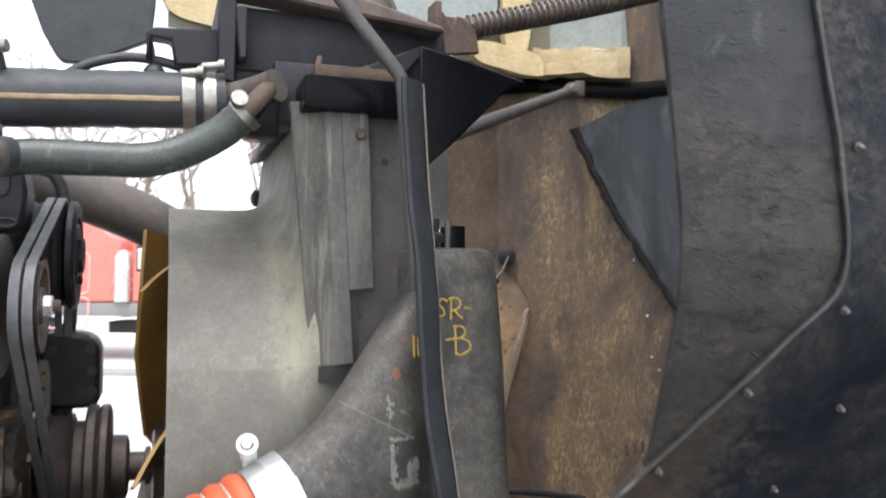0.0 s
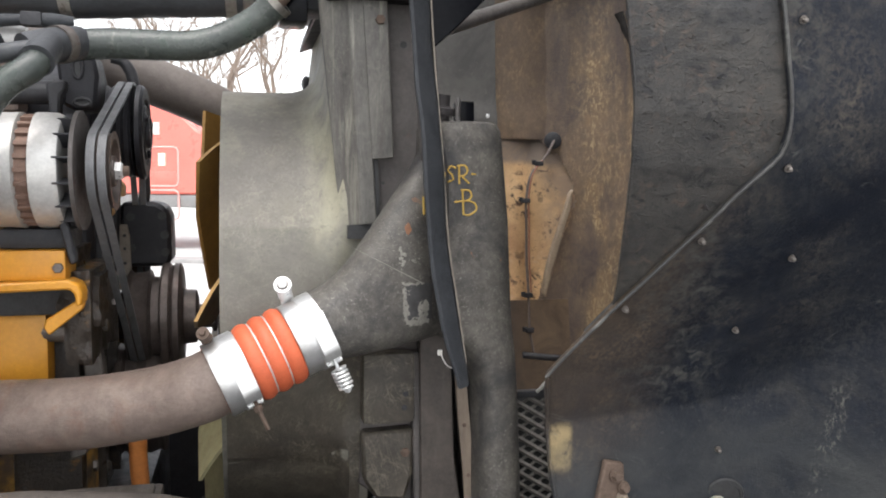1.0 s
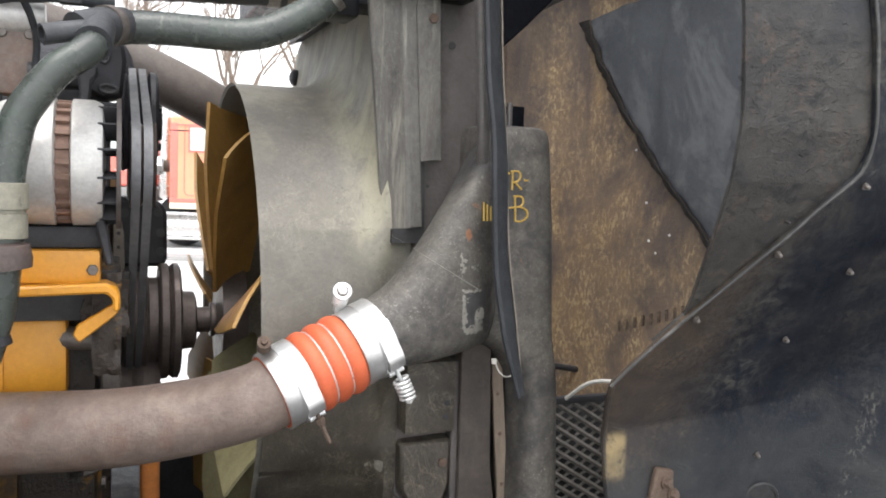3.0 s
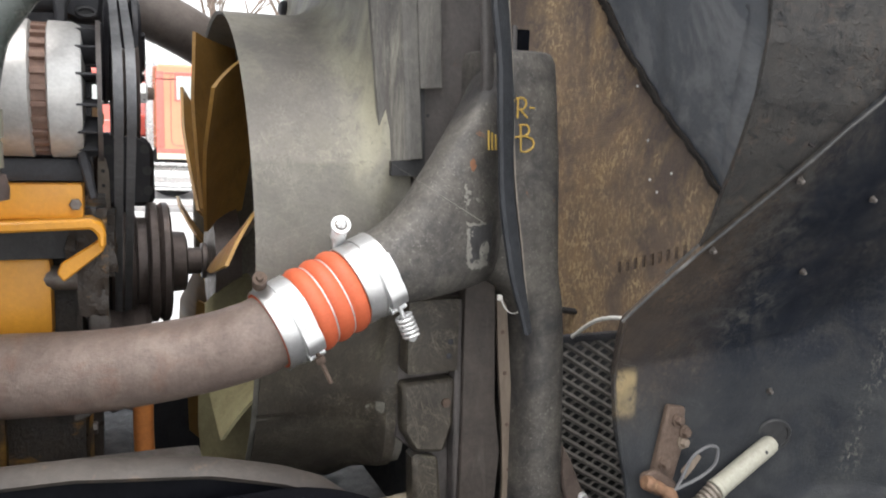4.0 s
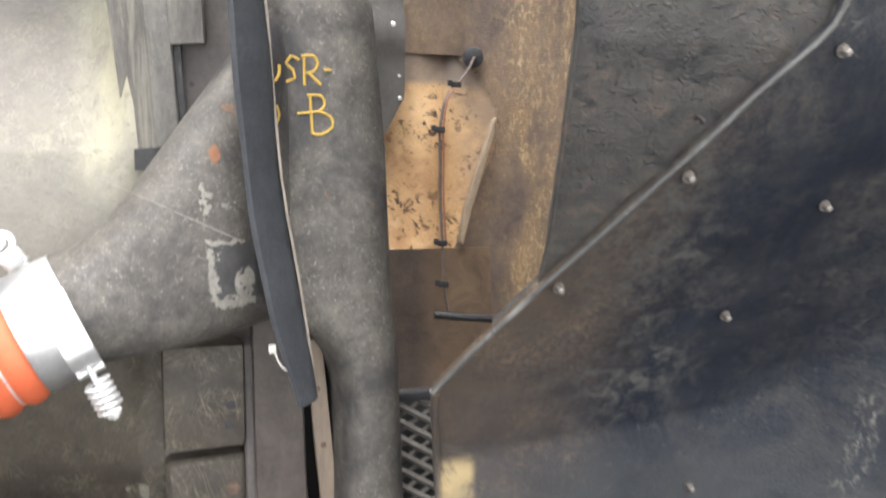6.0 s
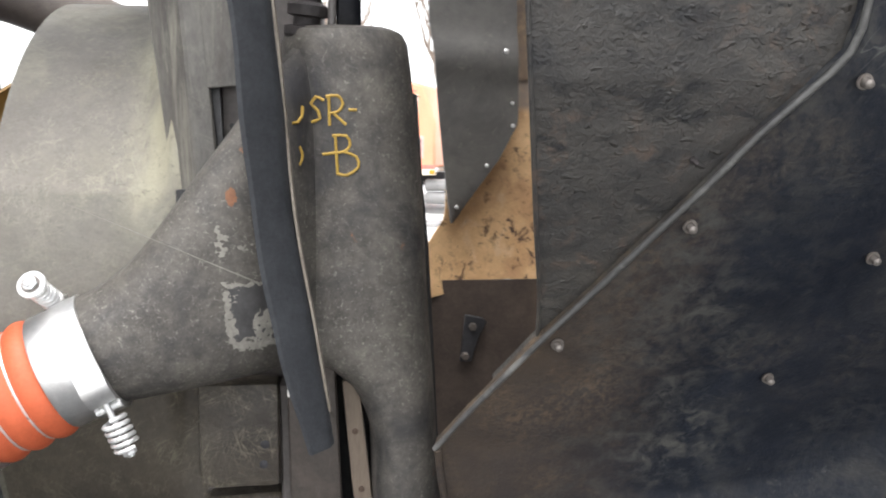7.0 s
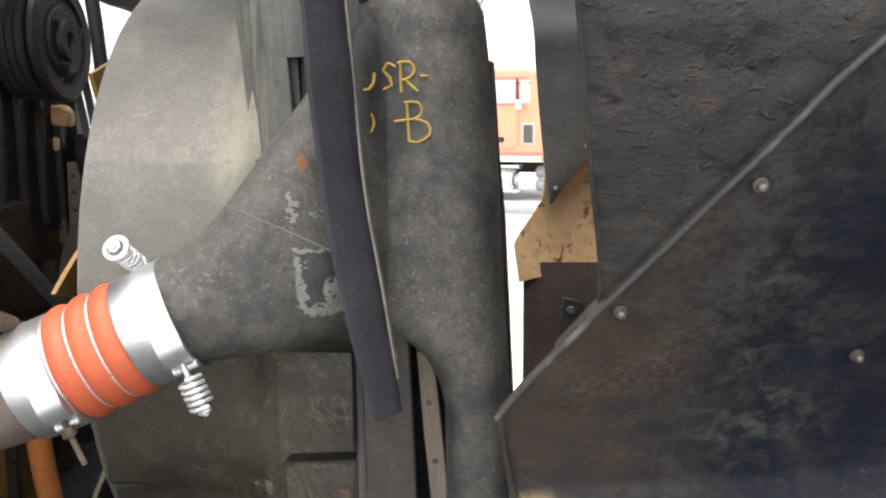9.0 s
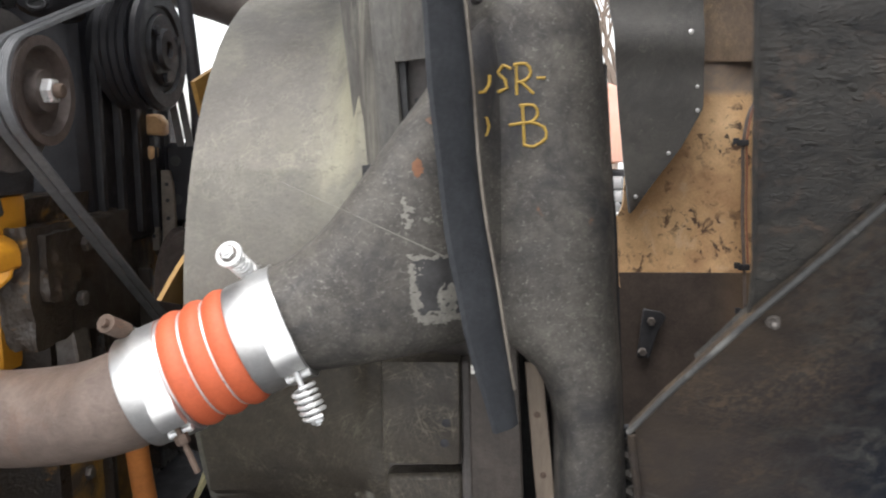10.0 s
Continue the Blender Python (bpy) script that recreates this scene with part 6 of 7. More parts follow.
    c1 = part("clamp_band", lathe((-0.280, 0.038, 1.769), (0.7, -0.25, 0.65), [(-0.006, 0.0240), (-0.006, 0.0260), (0.006, 0.0260), (0.006, 0.0240)], 28, False), M_CLAMP, cool, "bright worm-drive clamp")
    part("clamp_screw", lathe((-0.293, 0.010, 1.776), (0.1, -1, 0.3), [(0, 0.007), (0.012, 0.007), (0.012, 0.0115), (0.02, 0.0115), (0.02, 0.004)], 12), M_CLAMP, c1)
    part("clamp_band", lathe((-0.592, 0.005, 1.686), (0.5, 1, 0.25), [(-0.009, 0.0255), (-0.009, 0.0275), (0.009, 0.0275), (0.009, 0.0255)], 28, False), M_DULL, cool)
    part("outlet_elbow", tube([(-0.280, 0.035, 1.770), (-0.268, 0.035, 1.784), (-0.257, 0.048, 1.798), (-0.246, 0.070, 1.812)], 0.0135, 16), M_RUST, cool, "rusty outlet elbow")


# ---- the tilted hood ----
WELL = [(0.55, -0.165), (0.97, -0.15), (1.04, -0.145), (1.09, -0.15), (1.14, -0.167), (1.209, -0.198), (1.278, -0.238), (1.32, -0.267), (1.40, -0.321), (1.45, -0.353), (1.515, -0.390), (1.58, -0.412), (1.7, -0.428), (2.6, -0.43)]
RIDGE = [(1.209, 0.090), (1.25, 0.1165), (1.28, 0.138), (1.32, 0.164), (1.36, 0.194), (1.40, 0.222), (1.44, 0.252), (1.48, 0.280), (1.51, 0.306), (1.53, 0.322), (1.56, 0.325), (1.60, 0.319), (1.65, 0.307), (1.70, 0.295), (1.75, 0.283), (1.95, 0.25), (2.4, 0.19)]
LINER_LEFT = [(0.55, 0.16), (0.85, 0.145), (0.94, 0.138), (1.04, 0.114), (1.14, 0.1055), (1.18, 0.096), (1.209, 0.0925)]
PANEL_LEFT = [(1.30, 0.168), (1.35, 0.1625), (1.40, 0.151), (1.45, 0.141), (1.50, 0.131), (1.55, 0.1235), (1.6, 0.117), (1.65, 0.108), (1.7, 0.099), (1.8, 0.084), (2.4, 0.05)]


CREASE = [(0.05, 1.115), (0.24, 1.14), (0.36, 1.15), (0.45, 1.17), (0.55, 1.25), (0.63, 1.327), (0.75, 1.42), (1.25, 1.6)]


def well_v(u, z):
    """The wheel well's wall: bends outward again far forward."""
    low, z = z, max(z, lerp_table(CREASE, u))
    turn = max(0.0, u - (0.47 + 0.10 * max(0, 1.2 - z)))
    dome = max(0.0, 1 - ((u - 0.56) / 0.15) ** 2 - ((low - 0.80) / 0.13) ** 2)
    return lerp_table(WELL, z) - 0.04 * dome ** 0.6 - 0.55 * turn ** 1.2 - 0.02 * max(0, u - 0.2) - 0.05 * max(0.0, z - low) - 0.5 * max(0.0, 0.87 + 0.03 * math.sin(u * 9) - low) * min(1.0, max(0.0, (u - 0.30) * 5))


def rivets(parent, places, r=0.0042, material=M_DULL):
    me = None
    for u, z, out in places:
        p = Vector((u, well_v(u, z) - out, z))
        if me is None:
            bm = lathe((0, 0, 0), (0, -1, -0.35), [(0, r * 1.25), (0.0015, r * 1.25), (0.0016, r * 0.85), (0.007, r * 0.75), (0.0085, r * 0.3)], 12)
            finish(bm, True)
            me = bpy.data.meshes.new("rivet")
            bm.to_mesh(me)
            bm.free()
            me.materials.append(material)
        repeat("rivet", me, parent, p)


def hood():
    ob = thing("hood", (0.3, -0.3, 0.5), "tilted-open black fibreglass truck hood seen from inside", "truck hood")

    # upper panel: from its free edge to the seam
    zs = span(1.28, 1.80, 150) + span(1.83, 2.4, 12)

    def upper(s, z):
        a, b = lerp_table(PANEL_LEFT, z), lerp_table(RIDGE, z)
        a = min(a, b - 0.002)
        u = a + (b + 0.02 - a) * s
        return (u, well_v(u, z) + 0.004 - 0.0015 * noise.noise((u * 9, z * 9, 0)) - 0.0012 * max(0, noise.noise((u * 40, z * 105, 7))), z)
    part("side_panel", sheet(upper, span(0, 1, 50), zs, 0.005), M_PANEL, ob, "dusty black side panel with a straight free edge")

    def lower(s, z):
        a = lerp_table(LINER_LEFT, z) if z < 1.209 else lerp_table(RIDGE, z)
        u = a + (1.25 - a) * s ** 1.3
        return (u, well_v(u, z) - 0.004 + 0.002 * noise.noise((u * 7, z * 7, 3)), z)
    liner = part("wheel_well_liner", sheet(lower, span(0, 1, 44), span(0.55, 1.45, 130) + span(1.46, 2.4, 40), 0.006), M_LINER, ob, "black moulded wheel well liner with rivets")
    zr = [1.209, 1.25, 1.29, 1.33, 1.37, 1.41, 1.45, 1.48, 1.505, 1.53, 1.56, 1.6, 1.65, 1.7, 1.8, 1.95, 2.1, 2.4]
    bead = tube([(lerp_table(RIDGE, z) + 0.002, well_v(lerp_table(RIDGE, z), z) - 0.0046, z) for z in zr], 0.0025, 10, 0.015)
    part("seam_bead", bead, M_BEAD, ob, "worn grey rounded seam edge, paled for its highlight")
    part("free_edge", tube([(lerp_table(PANEL_LEFT, z), well_v(0.12, z) + 0.003, z) for z in (1.31, 1.36, 1.41, 1.46, 1.52, 1.6, 1.7, 1.9, 2.2)], 0.0016, 8, 0.02), M_PANEL, ob)
    part("edge_bead", tube([(lerp_table(LINER_LEFT, z) + 0.002, well_v(0.1, z) - 0.006, z) for z in (1.209, 1.19, 1.17, 1.12, 1.07, 1.0, 0.95, 0.85, 0.7)], 0.0034, 8, 0.02), M_LINER, ob)
    rivets(liner, [(0.118, 1.216, 0.006), (0.180, 1.318, 0.006), (0.254, 1.417, 0.006), (0.337, 1.513, 0.006), (0.401, 1.391, 0.006), (0.368, 1.278, 0.006), (0.385, 1.077, 0.006), (0.322, 1.69, 0.006)][1:])
    rivets(ob, [(0.246, 1.463, -0.003)], 0.0022, M_RUST_DARK)
    return ob


SHELL = [(0.64, 1.47), (0.70, 1.455), (0.76, 1.40), (0.83, 1.31), (0.89, 1.20), (0.93, 1.05), (0.955, 0.90), (0.975, 0.70), (0.985, 0.48), (0.985, 0.2), (0.97, -0.1), (0.94, -0.3), (0.92, -0.42)]


def shell_at(s):
    """Plan of the hood's top skin, from its far side round to the near side."""
    k = s * (len(SHELL) - 1)
    return (float(np.interp(k, range(len(SHELL)), [p[0] for p in SHELL])), float(np.interp(k, range(len(SHELL)), [p[1] for p in SHELL])))


def hood_far(ob):
    def skin(s, z):
        u, v = shell_at(s)
        crown = 0.10 * max(0, z - 1.5) ** 2
        return (u - crown * 0.4 + 0.004 * noise.noise((u * 6, v * 6, z * 6)), v, z)
    mouth = [(0.6, 0.60), (1.09, 0.685), (1.20, 0.715), (1.32, 0.76), (1.42, 0.782), (1.50, 0.770), (1.58, 0.73), (1.63, 0.67), (1.66, 0.60), (2.4, 0.5)]

    def beside(s, z):
        return shell_at(s)[0] > lerp_table(mouth, z) + 0.006 * noise.noise((z * 30, 4, 0)) or s > 0.5
    part("top_skin", sheet(skin, span(0, 0.3, 60) + span(0.32, 1, 34), span(0.6, 1.75, 130) + span(1.78, 2.7, 20), 0.008, beside), M_BROWN, ob, "burnt brown fibreglass inner skin")
    part("far_wall", sheet(lambda u, z: (u, 1.455 + 0.012 * math.sin(u * 9) + 0.004 * noise.noise((u * 8, z * 8, 1)), z), span(0.43, 0.70, 8), span(1.632, 2.28, 18), 0.006), M_BROWN, ob, "smoke-stained brown far wall")

    left = [(1.02, 0.226), (1.05, 0.222), (1.09, 0.216), (1.133, 0.210), (1.18, 0.245), (1.24, 0.29), (1.56, 0.31), (1.72, 0.40)]
    hem = [(0.21, 1.022), (0.3, 1.038), (0.42, 1.06), (0.48, 1.068), (0.576, 1.05), (0.83, 1.04)]
    plan = [(0.2, 1.36), (0.42, 1.44), (0.56, 1.448), (0.64, 1.475), (0.70, 1.462), (0.76, 1.408), (0.83, 1.318)]

    def nose(s, z):
        a = lerp_table(left, z)
        u = a + (0.83 - a) * s
        z = lerp_table(hem, u) + (1.72 - lerp_table(hem, u)) * (z - 1.022) / 0.698
        bulge = 0.035 * math.exp(-((u - 0.60) / 0.05) ** 2) * (1.0 if z < 1.45 else max(0.0, 1 - (z - 1.45) / 0.12))
        return (u, lerp_table(plan, u) + 0.004 - bulge - 0.09 * max(0, 1.13 - z), z)
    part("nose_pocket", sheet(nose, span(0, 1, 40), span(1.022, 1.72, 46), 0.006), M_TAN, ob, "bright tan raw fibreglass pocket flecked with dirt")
    part("nose_fin", prism([(0.655, 1.10), (0.672, 1.085), (0.700, 1.20), (0.735, 1.32), (0.760, 1.41), (0.764, 1.46), (0.748, 1.45), (0.725, 1.37), (0.69, 1.27), (0.668, 1.19)], 1.355, 1.372, bevel=0.005), mat("pale_tan_fibreglass", (0.36, 0.28, 0.20), (0.22, 0.165, 0.12), 9, 0.55), ob, "pale tan curved fin")
    part("latch_plate", prism([(0.332, 0.85), (0.345, 0.985), (0.395, 0.975), (0.407, 0.962), (0.385, 0.92), (0.365, 0.85)], 1.345, 1.356), M_BLACK, ob, "black latch plate")
    for u, z in ((0.366, 0.951), (0.345, 0.868)):
        part("latch_bolt", hexhead((u, 1.345, z), (0, -1, 0), 0.02, 0.012), M_DULL, ob)
    part("lower_wall", sheet(lambda u, z: (u, 1.39 - 0.02 * (1.09 - z) / 0.4, z), span(0.24, 0.90, 14), span(0.5, 1.075, 14), 0.006), mat("dark_brown_fibreglass", (0.085, 0.066, 0.055), (0.04, 0.032, 0.028), 6, 0.5, spec=0.2, extra=lambda t, col: mixc(t, product(t, slope(t, 0, 0.22, 0.36), speckle(t, 8, 0.25, 0.65)), col, (0.20, 0.14, 0.092))), ob, "dark brown lower wall, browner to the right")
    edge = [(1.24, 0.306), (1.41, 0.434), (1.51, 0.487), (1.56, 0.486), (1.64, 0.483), (1.78, 0.478), (2.3, 0.465)]
    left = [(1.24, 0.301), (1.34, 0.288), (1.43, 0.2785), (1.5, 0.271), (1.6, 0.262), (1.71, 0.2525), (1.76, 0.242), (2.3, 0.22)]

    def far(s, z):
        a, b = lerp_table(left, z), lerp_table(edge, z)
        u = a + (b - a) * s
        return (u, 1.345 + 0.05 * s * 0.3 - 0.05 * math.exp(-((z - 1.68) / 0.05) ** 2) * 0.3, z)
    panel = part("far_side_panel", sheet(far, span(0, 1, 10), span(1.24, 2.3, 44), 0.006), M_PANEL_FAR, ob, "dusty dark grey far side panel with rivets")
    me = None
    for u, z, r in ((0.470, 1.503, 0.0058), (0.400, 1.395, 0.0058), (0.319, 1.283, 0.0058), (0.468, 1.563, 0.005), (0.447, 1.697, 0.010)):
        if me is None:
            bm = lathe((0, 0, 0), (0, -1, 0), [(0, 1.0), (0.3, 0.95), (0.5, 0.5), (0.6, 0.1)], 14)
            finish(bm, True)
            me = bpy.data.meshes.new("rivet")
            bm.to_mesh(me)
            bm.free()
            me.materials.append(M_ZINC)
        repeat("rivet", me, panel, (u, 1.343, z), Matrix.Scale(r, 4))
    part("crossbar", tube([(0.54, 1.21, 0.922), (0.62, 1.2, 0.913), (0.70, 1.2, 0.904), (0.81, 1.2, 0.883), (0.935, 1.2, 0.862)], 0.011, 10), M_BLACK, ob)
    part("reinforcing_bar", tube([(0.68, 1.42, 2.195), (0.78, 1.33, 2.190), (0.845, 1.20, 2.158), (0.875, 1.12, 2.135), (0.92, 0.88, 2.088), (0.94, 0.6, 2.06), (0.94, 0.2, 2.05)], 0.026, 12), M_GLOSS, ob, "black tube below the foam along the hood's edge")
    part("hole_grommet", lathe((0.70, 1.40, 1.625), (-0.3, -1, 0), [(0, 0.028), (0.004, 0.03), (0.008, 0.02), (0.008, 0.002)], 18), M_BLACK, ob, "black grommet hole")
    for u, v, z in ((0.940, 0.995, 1.611), (0.949, 0.938, 1.449), (0.952, 0.920, 1.333), (0.962, 0.833, 1.357), (0.956, 0.887, 1.298)):
        part("screw_tip", lathe((u - 0.004, v, z), (-1, -0.1, 0), [(0, 0.0045), (0.007, 0.004), (0.009, 0.002)], 8), M_ZINC, ob)
    for k in range(9):
        v = 1.022 - 0.0335 * k
        u = float(np.interp(-v, [-q[1] for q in SHELL], [q[0] for q in SHELL]))
        z = 1.032 + 0.34 * (1.022 - v)
        bar = prism([(v - 0.006, z + 0.003), (v + 0.006, z - 0.001), (v + 0.008, z + 0.033), (v - 0.004, z + 0.037)], u - 0.011, u - 0.008, "u", 0)
        part("stencil_bar", bar, M_STENCIL, ob)


def insulation():
    """Foil-faced foam blanket, torn along one edge, on the hood's inner skin."""
    torn = [(1.05, 0.22), (1.20, 0.42), (1.333, 0.616), (1.548, 0.855), (1.72, 1.012), (1.904, 1.130), (2.02, 1.185), (2.09, 1.20), (2.2, 1.2)]
    ob = thing("insulation_blanket", (0.9, 0.5, 1.0), "torn blue-grey foil-faced insulation blanket inside the hood", "insulation")

    def plan_u(v):
        return float(np.interp(-v, [-p[1] for p in SHELL], [p[0] for p in SHELL]))

    def face(s, z):
        a = lerp_table(torn, z) + 0.012 * noise.noise((z * 22, 0.3, 0)) + 0.004 * noise.noise((z * 90, 0, 0))
        v = a + (-0.42 - a) * s
        fold = 0.012 * math.exp(-((v - 0.60 + 0.16 * (z - 1.6)) / 0.008) ** 2) + 0.008 * math.exp(-((v - 0.52) / 0.01) ** 2)
        return (plan_u(v) - 0.032 + 0.028 * math.exp(-s * 26) * 0.2 + fold - 0.10 * max(0, z - 1.5) ** 2 * 0.4, v, z)
    def trimmed(s, z):
        v = face(s, z)[1]
        top = lerp_table([(0.3, 2.09), (0.8, 2.072), (0.905, 2.066), (1.06, 2.054), (1.21, 2.026), (1.3, 2.0)], v) + 0.008 * noise.noise((v * 14, 3, 1))
        return face(s, 1.05 + (z - 1.05) * (top - 1.05) / 1.05)
    part("foil_face", sheet(trimmed, [k / 70 for k in range(71)], span(1.05, 2.10, 70), 0.003), M_FOAM_SKIN, ob)

    def side(s, z):
        v = face(0, z)[1] - 0.003 + (0.052 + 0.020 * noise.noise((z * 14, 2, 5)) + 0.008 * noise.noise((z * 70, 1, 5))) * s
        return (plan_u(v) - 0.036 + 0.026 * s ** 2 + 0.004 * noise.noise((z * 60, s * 7, 1)) - 0.10 * max(0, z - 1.5) ** 2 * 0.4, v, z)
    part("torn_edge", sheet(side, span(0, 1, 6), span(1.05, 2.03, 115), 0.003), M_FOAM_EDGE, ob, "ragged dark foam edge")
    return ob


def rag(name, u0, u1, z0, z1, v, material, label, seed, slope=0.0):
    """A ragged foam scrap standing in an upright plane."""
    n = 30
    ring_a, ring_b = [], []
    for k in range(n):
        w = 2 * math.pi * k / n
        x, y = math.cos(w), math.sin(w)
        q = (abs(x) ** 4 + abs(y) ** 4) ** -0.25 * (1 + 0.10 * noise.noise((x * 2 + seed, y * 2, seed)))
        p = ((u0 + u1) / 2 + (u1 - u0) / 2 * x * q, (z0 + z1) / 2 + (z1 - z0) / 2 * y * q + slope * (u1 - u0) / 2 * x)
        ring_a.append((p[0], v, p[1]))
        ring_b.append((p[0], v + 0.035, p[1]))
    bm = loft([ring_a, ring_b])
    bevelled(bm, 0.008, 2)
    return solo(name, bm, material, label, "insulation", "insulation scraps on the hood")


def clinging(name, u0, u1, low, high, thick, material, label, seed):
    """A ragged foam strip that follows the hood's top skin."""
    us, vs = [p[0] for p in SHELL[:9]], [p[1] for p in SHELL[:9]]

    def at(u, h):
        a = lerp_table(low, u) + 0.012 * noise.noise((u * 30, seed, 0))
        b = lerp_table(high, u) + 0.014 * noise.noise((u * 24, seed, 5))
        return (u - 0.012 - thick * 0.5 - 0.004 * noise.noise((u * 40, h * 3, seed)), float(np.interp(u, us, vs)) - thick * 0.7, a + (b - a) * h)
    return solo(name, sheet(at, span(u0, u1, 40), span(0, 1, 8), thick), material, label, "insulation", "insulation scraps on the hood")


def hood_clutter():
    rag("foam_scrap", 0.50, 0.735, 2.192, 2.268, 1.20, M_FOAM_CREAM, "torn cream foam strip under the hood", 1.0, -0.16)
    clinging("foam_scrap", 0.765, 0.938, [(0.76, 2.215), (0.80, 2.206), (0.903, 2.177), (0.958, 2.123), (0.975, 2.06)], [(0.76, 2.24), (0.79, 2.296), (0.903, 2.258), (0.959, 2.207), (0.975, 2.15)], 0.05, M_FOAM_CREAM, "torn cream foam strip along the hood's edge", 2.0)
    rag("foam_scrap", 0.605, 0.70, 2.25, 2.62, 1.22, M_FOAM_CREAM, "upright cream foam strip under the hood", 3.0)
    clinging("foil_scrap", 0.772, 0.936, [(0.76, 2.23), (0.79, 2.27), (0.903, 2.24), (0.959, 2.19), (0.975, 2.13)], [(0.76, 2.40), (0.80, 2.385), (0.848, 2.394), (0.959, 2.36), (0.975, 2.33)], 0.025, M_FOAM_PALE, "pale grey-green foil facing scrap", 4.0)
    rag("foil_scrap", 0.25, 0.60, 2.295, 2.62, 1.235, M_FOAM_PALE, "pale grey-green foil facing scrap", 5.0)
    rag("foam_scrap", -0.40, -0.20, 2.25, 2.55, 1.24, M_FOAM_CREAM, "torn cream foam strip under the hood", 6.0, -0.20)
    rag("foam_scrap", -0.05, 0.42, 2.23, 2.30, 1.20, M_FOAM_CREAM, "long thin cream foam strip", 8.0, -0.24)
    solo("hood_edge_skin", sheet(lambda u, z: (u, 1.28 + 0.02 * math.sin(u * 4), z), span(-0.86, 1.06, 32), span(2.235, 2.9, 20), 0.01, lambda u, z: u > -0.40 or z > 2.45), mat("olive_hood_skin", (0.20, 0.185, 0.13), (0.12, 0.11, 0.08), 5, 0.6), "olive-brown rear lip of the raised hood", "hood lip")
    solo("mud_flap", prism([(-0.74, 2.6), (-0.722, 2.27), (-0.693, 2.19), (-0.66, 2.13), (-0.643, 2.113), (-0.588, 2.113), (-0.4216, 2.193), (-0.412, 2.30), (-0.41, 2.6)], 1.255, 1.285, bevel=0.004), M_RUBBER_WORN, "dark grey angular rubber flap", "rubber flap")
    cable = thing("coiled_cable", (0.3, 0.4, 2.03), "dark spiral-wrapped cable with a rusty bracket end", "cable")
    p0, p1 = Vector((0.17, 0.40, 2.041)), Vector((0.66, 0.40, 2.184))
    part("core_tube", tube([p0, p0.lerp(p1, 0.5) + Vector((0, 0, -0.006)), p1, p1 + Vector((0.2, 0, 0.06))], 0.0205, 14), M_RUST, cable)
    part("spiral_wrap", coil(p0 + Vector((0.015, 0, 0.004)), p0.lerp(p1, 0.72), 0.0235, 0.0032, 26, 6, 12), M_DULL, cable, "steel spiral wrap")
    part("end_bracket", prism([(0.106, 2.062), (0.118, 2.060), (0.136, 2.030), (0.146, 2.055), (0.160, 2.052), (0.185, 2.03), (0.194, 1.985), (0.121, 1.975)], 0.36, 0.372), M_RUST, cable)
    part("end_clip", joined(box(0.115, 0.165, 0.375, 0.42, 2.03, 2.056, 0.004), box(0.098, 0.112, 0.35, 0.40, 1.99, 2.075, 0.003)), M_RUST, cable)
    loom = thing("marker_lamp_wire", (0.62, 1.36, 1.0), "thin copper and grey lamp wires clipped to the hood", "wire")
    pts = [(0.70, 1.385, 1.625), (0.665, 1.36, 1.575), (0.635, 1.35, 1.545), (0.60, 1.34, 1.50), (0.585, 1.335, 1.42), (0.588, 1.335, 1.32), (0.590, 1.335, 1.22), (0.598, 1.33, 1.1), (0.605, 1.33, 0.98), (0.62, 1.33, 0.90)]
    part("wire", tube(pts, 0.0044, 8), mat("brown_grey_wire", (0.17, 0.135, 0.12), (0.09, 0.07, 0.062), 30, 0.5), loom)
    part("wire", tube([(u + 0.008, v - 0.004, z + 0.01) for u, v, z in pts[2:8]], 0.003, 6), M_COPPER, loom, "bare copper-coloured wire")
    for i in (2, 4, 7, 8):
        u, v, z = pts[i]
        part("clip", joined(box(u - 0.016, u + 0.012, v - 0.012, v + 0.006, z - 0.008, z + 0.008, 0.003), box(u - 0.026, u - 0.012, v - 0.006, v + 0.004, z - 0.004, z + 0.012, 0.002)), M_BLACK, loom, "black wire clip")


def expanded_metal():
    ob = thing("expanded_metal_guard", (0.19, 0.08, 0.6), "dusty expanded metal guard with diamond openings", "mesh guard")
    lo, hi, left, right = 0.66, 1.105, 0.085, 0.33
    rise, pitch = 0.62, 0.034
    for sign in (1, -1):
        for k in range(-30, 40):
            a = Vector((left, 0.07 + 0.003 * sign, 0.88 - sign * 0.25 + sign * k * pitch * rise))
            b = a + Vector((right - left, 0, sign * rise * (right - left)))
            if max(a.z, b.z) < lo or min(a.z, b.z) > hi:
                continue
            for p, q in ((a, b), (b, a)):
                if p.z < lo:
                    p.xyz = p.lerp(q, (lo - p.z) / (q.z - p.z))
                if p.z > hi:
                    p.xyz = p.lerp(q, (p.z - hi) / (p.z - q.z))
            if (a - b).length > 0.02:
                part("strand", tube([a, b], 0.0044 if sign < 0 else 0.0034, 4, 1.0, flat=0.7), M_MESH, ob)
    part("frame_bar", box(left, right, 0.062, 0.078, hi, hi + 0.012, 0.002), M_BLACK, ob)
    # added panel: hides bright ground, its dark colour is the shade behind the mesh
    part("backing", joined(box(0.06, 0.36, 0.13, 0.14, 0.5, 1.09, 0.002), box(0.35, 0.36, -0.12, 0.13, 0.5, 1.06, 0.002)), M_CORE_AND_SHADE, ob, "dark panel added for the shade behind the openings")
    return ob


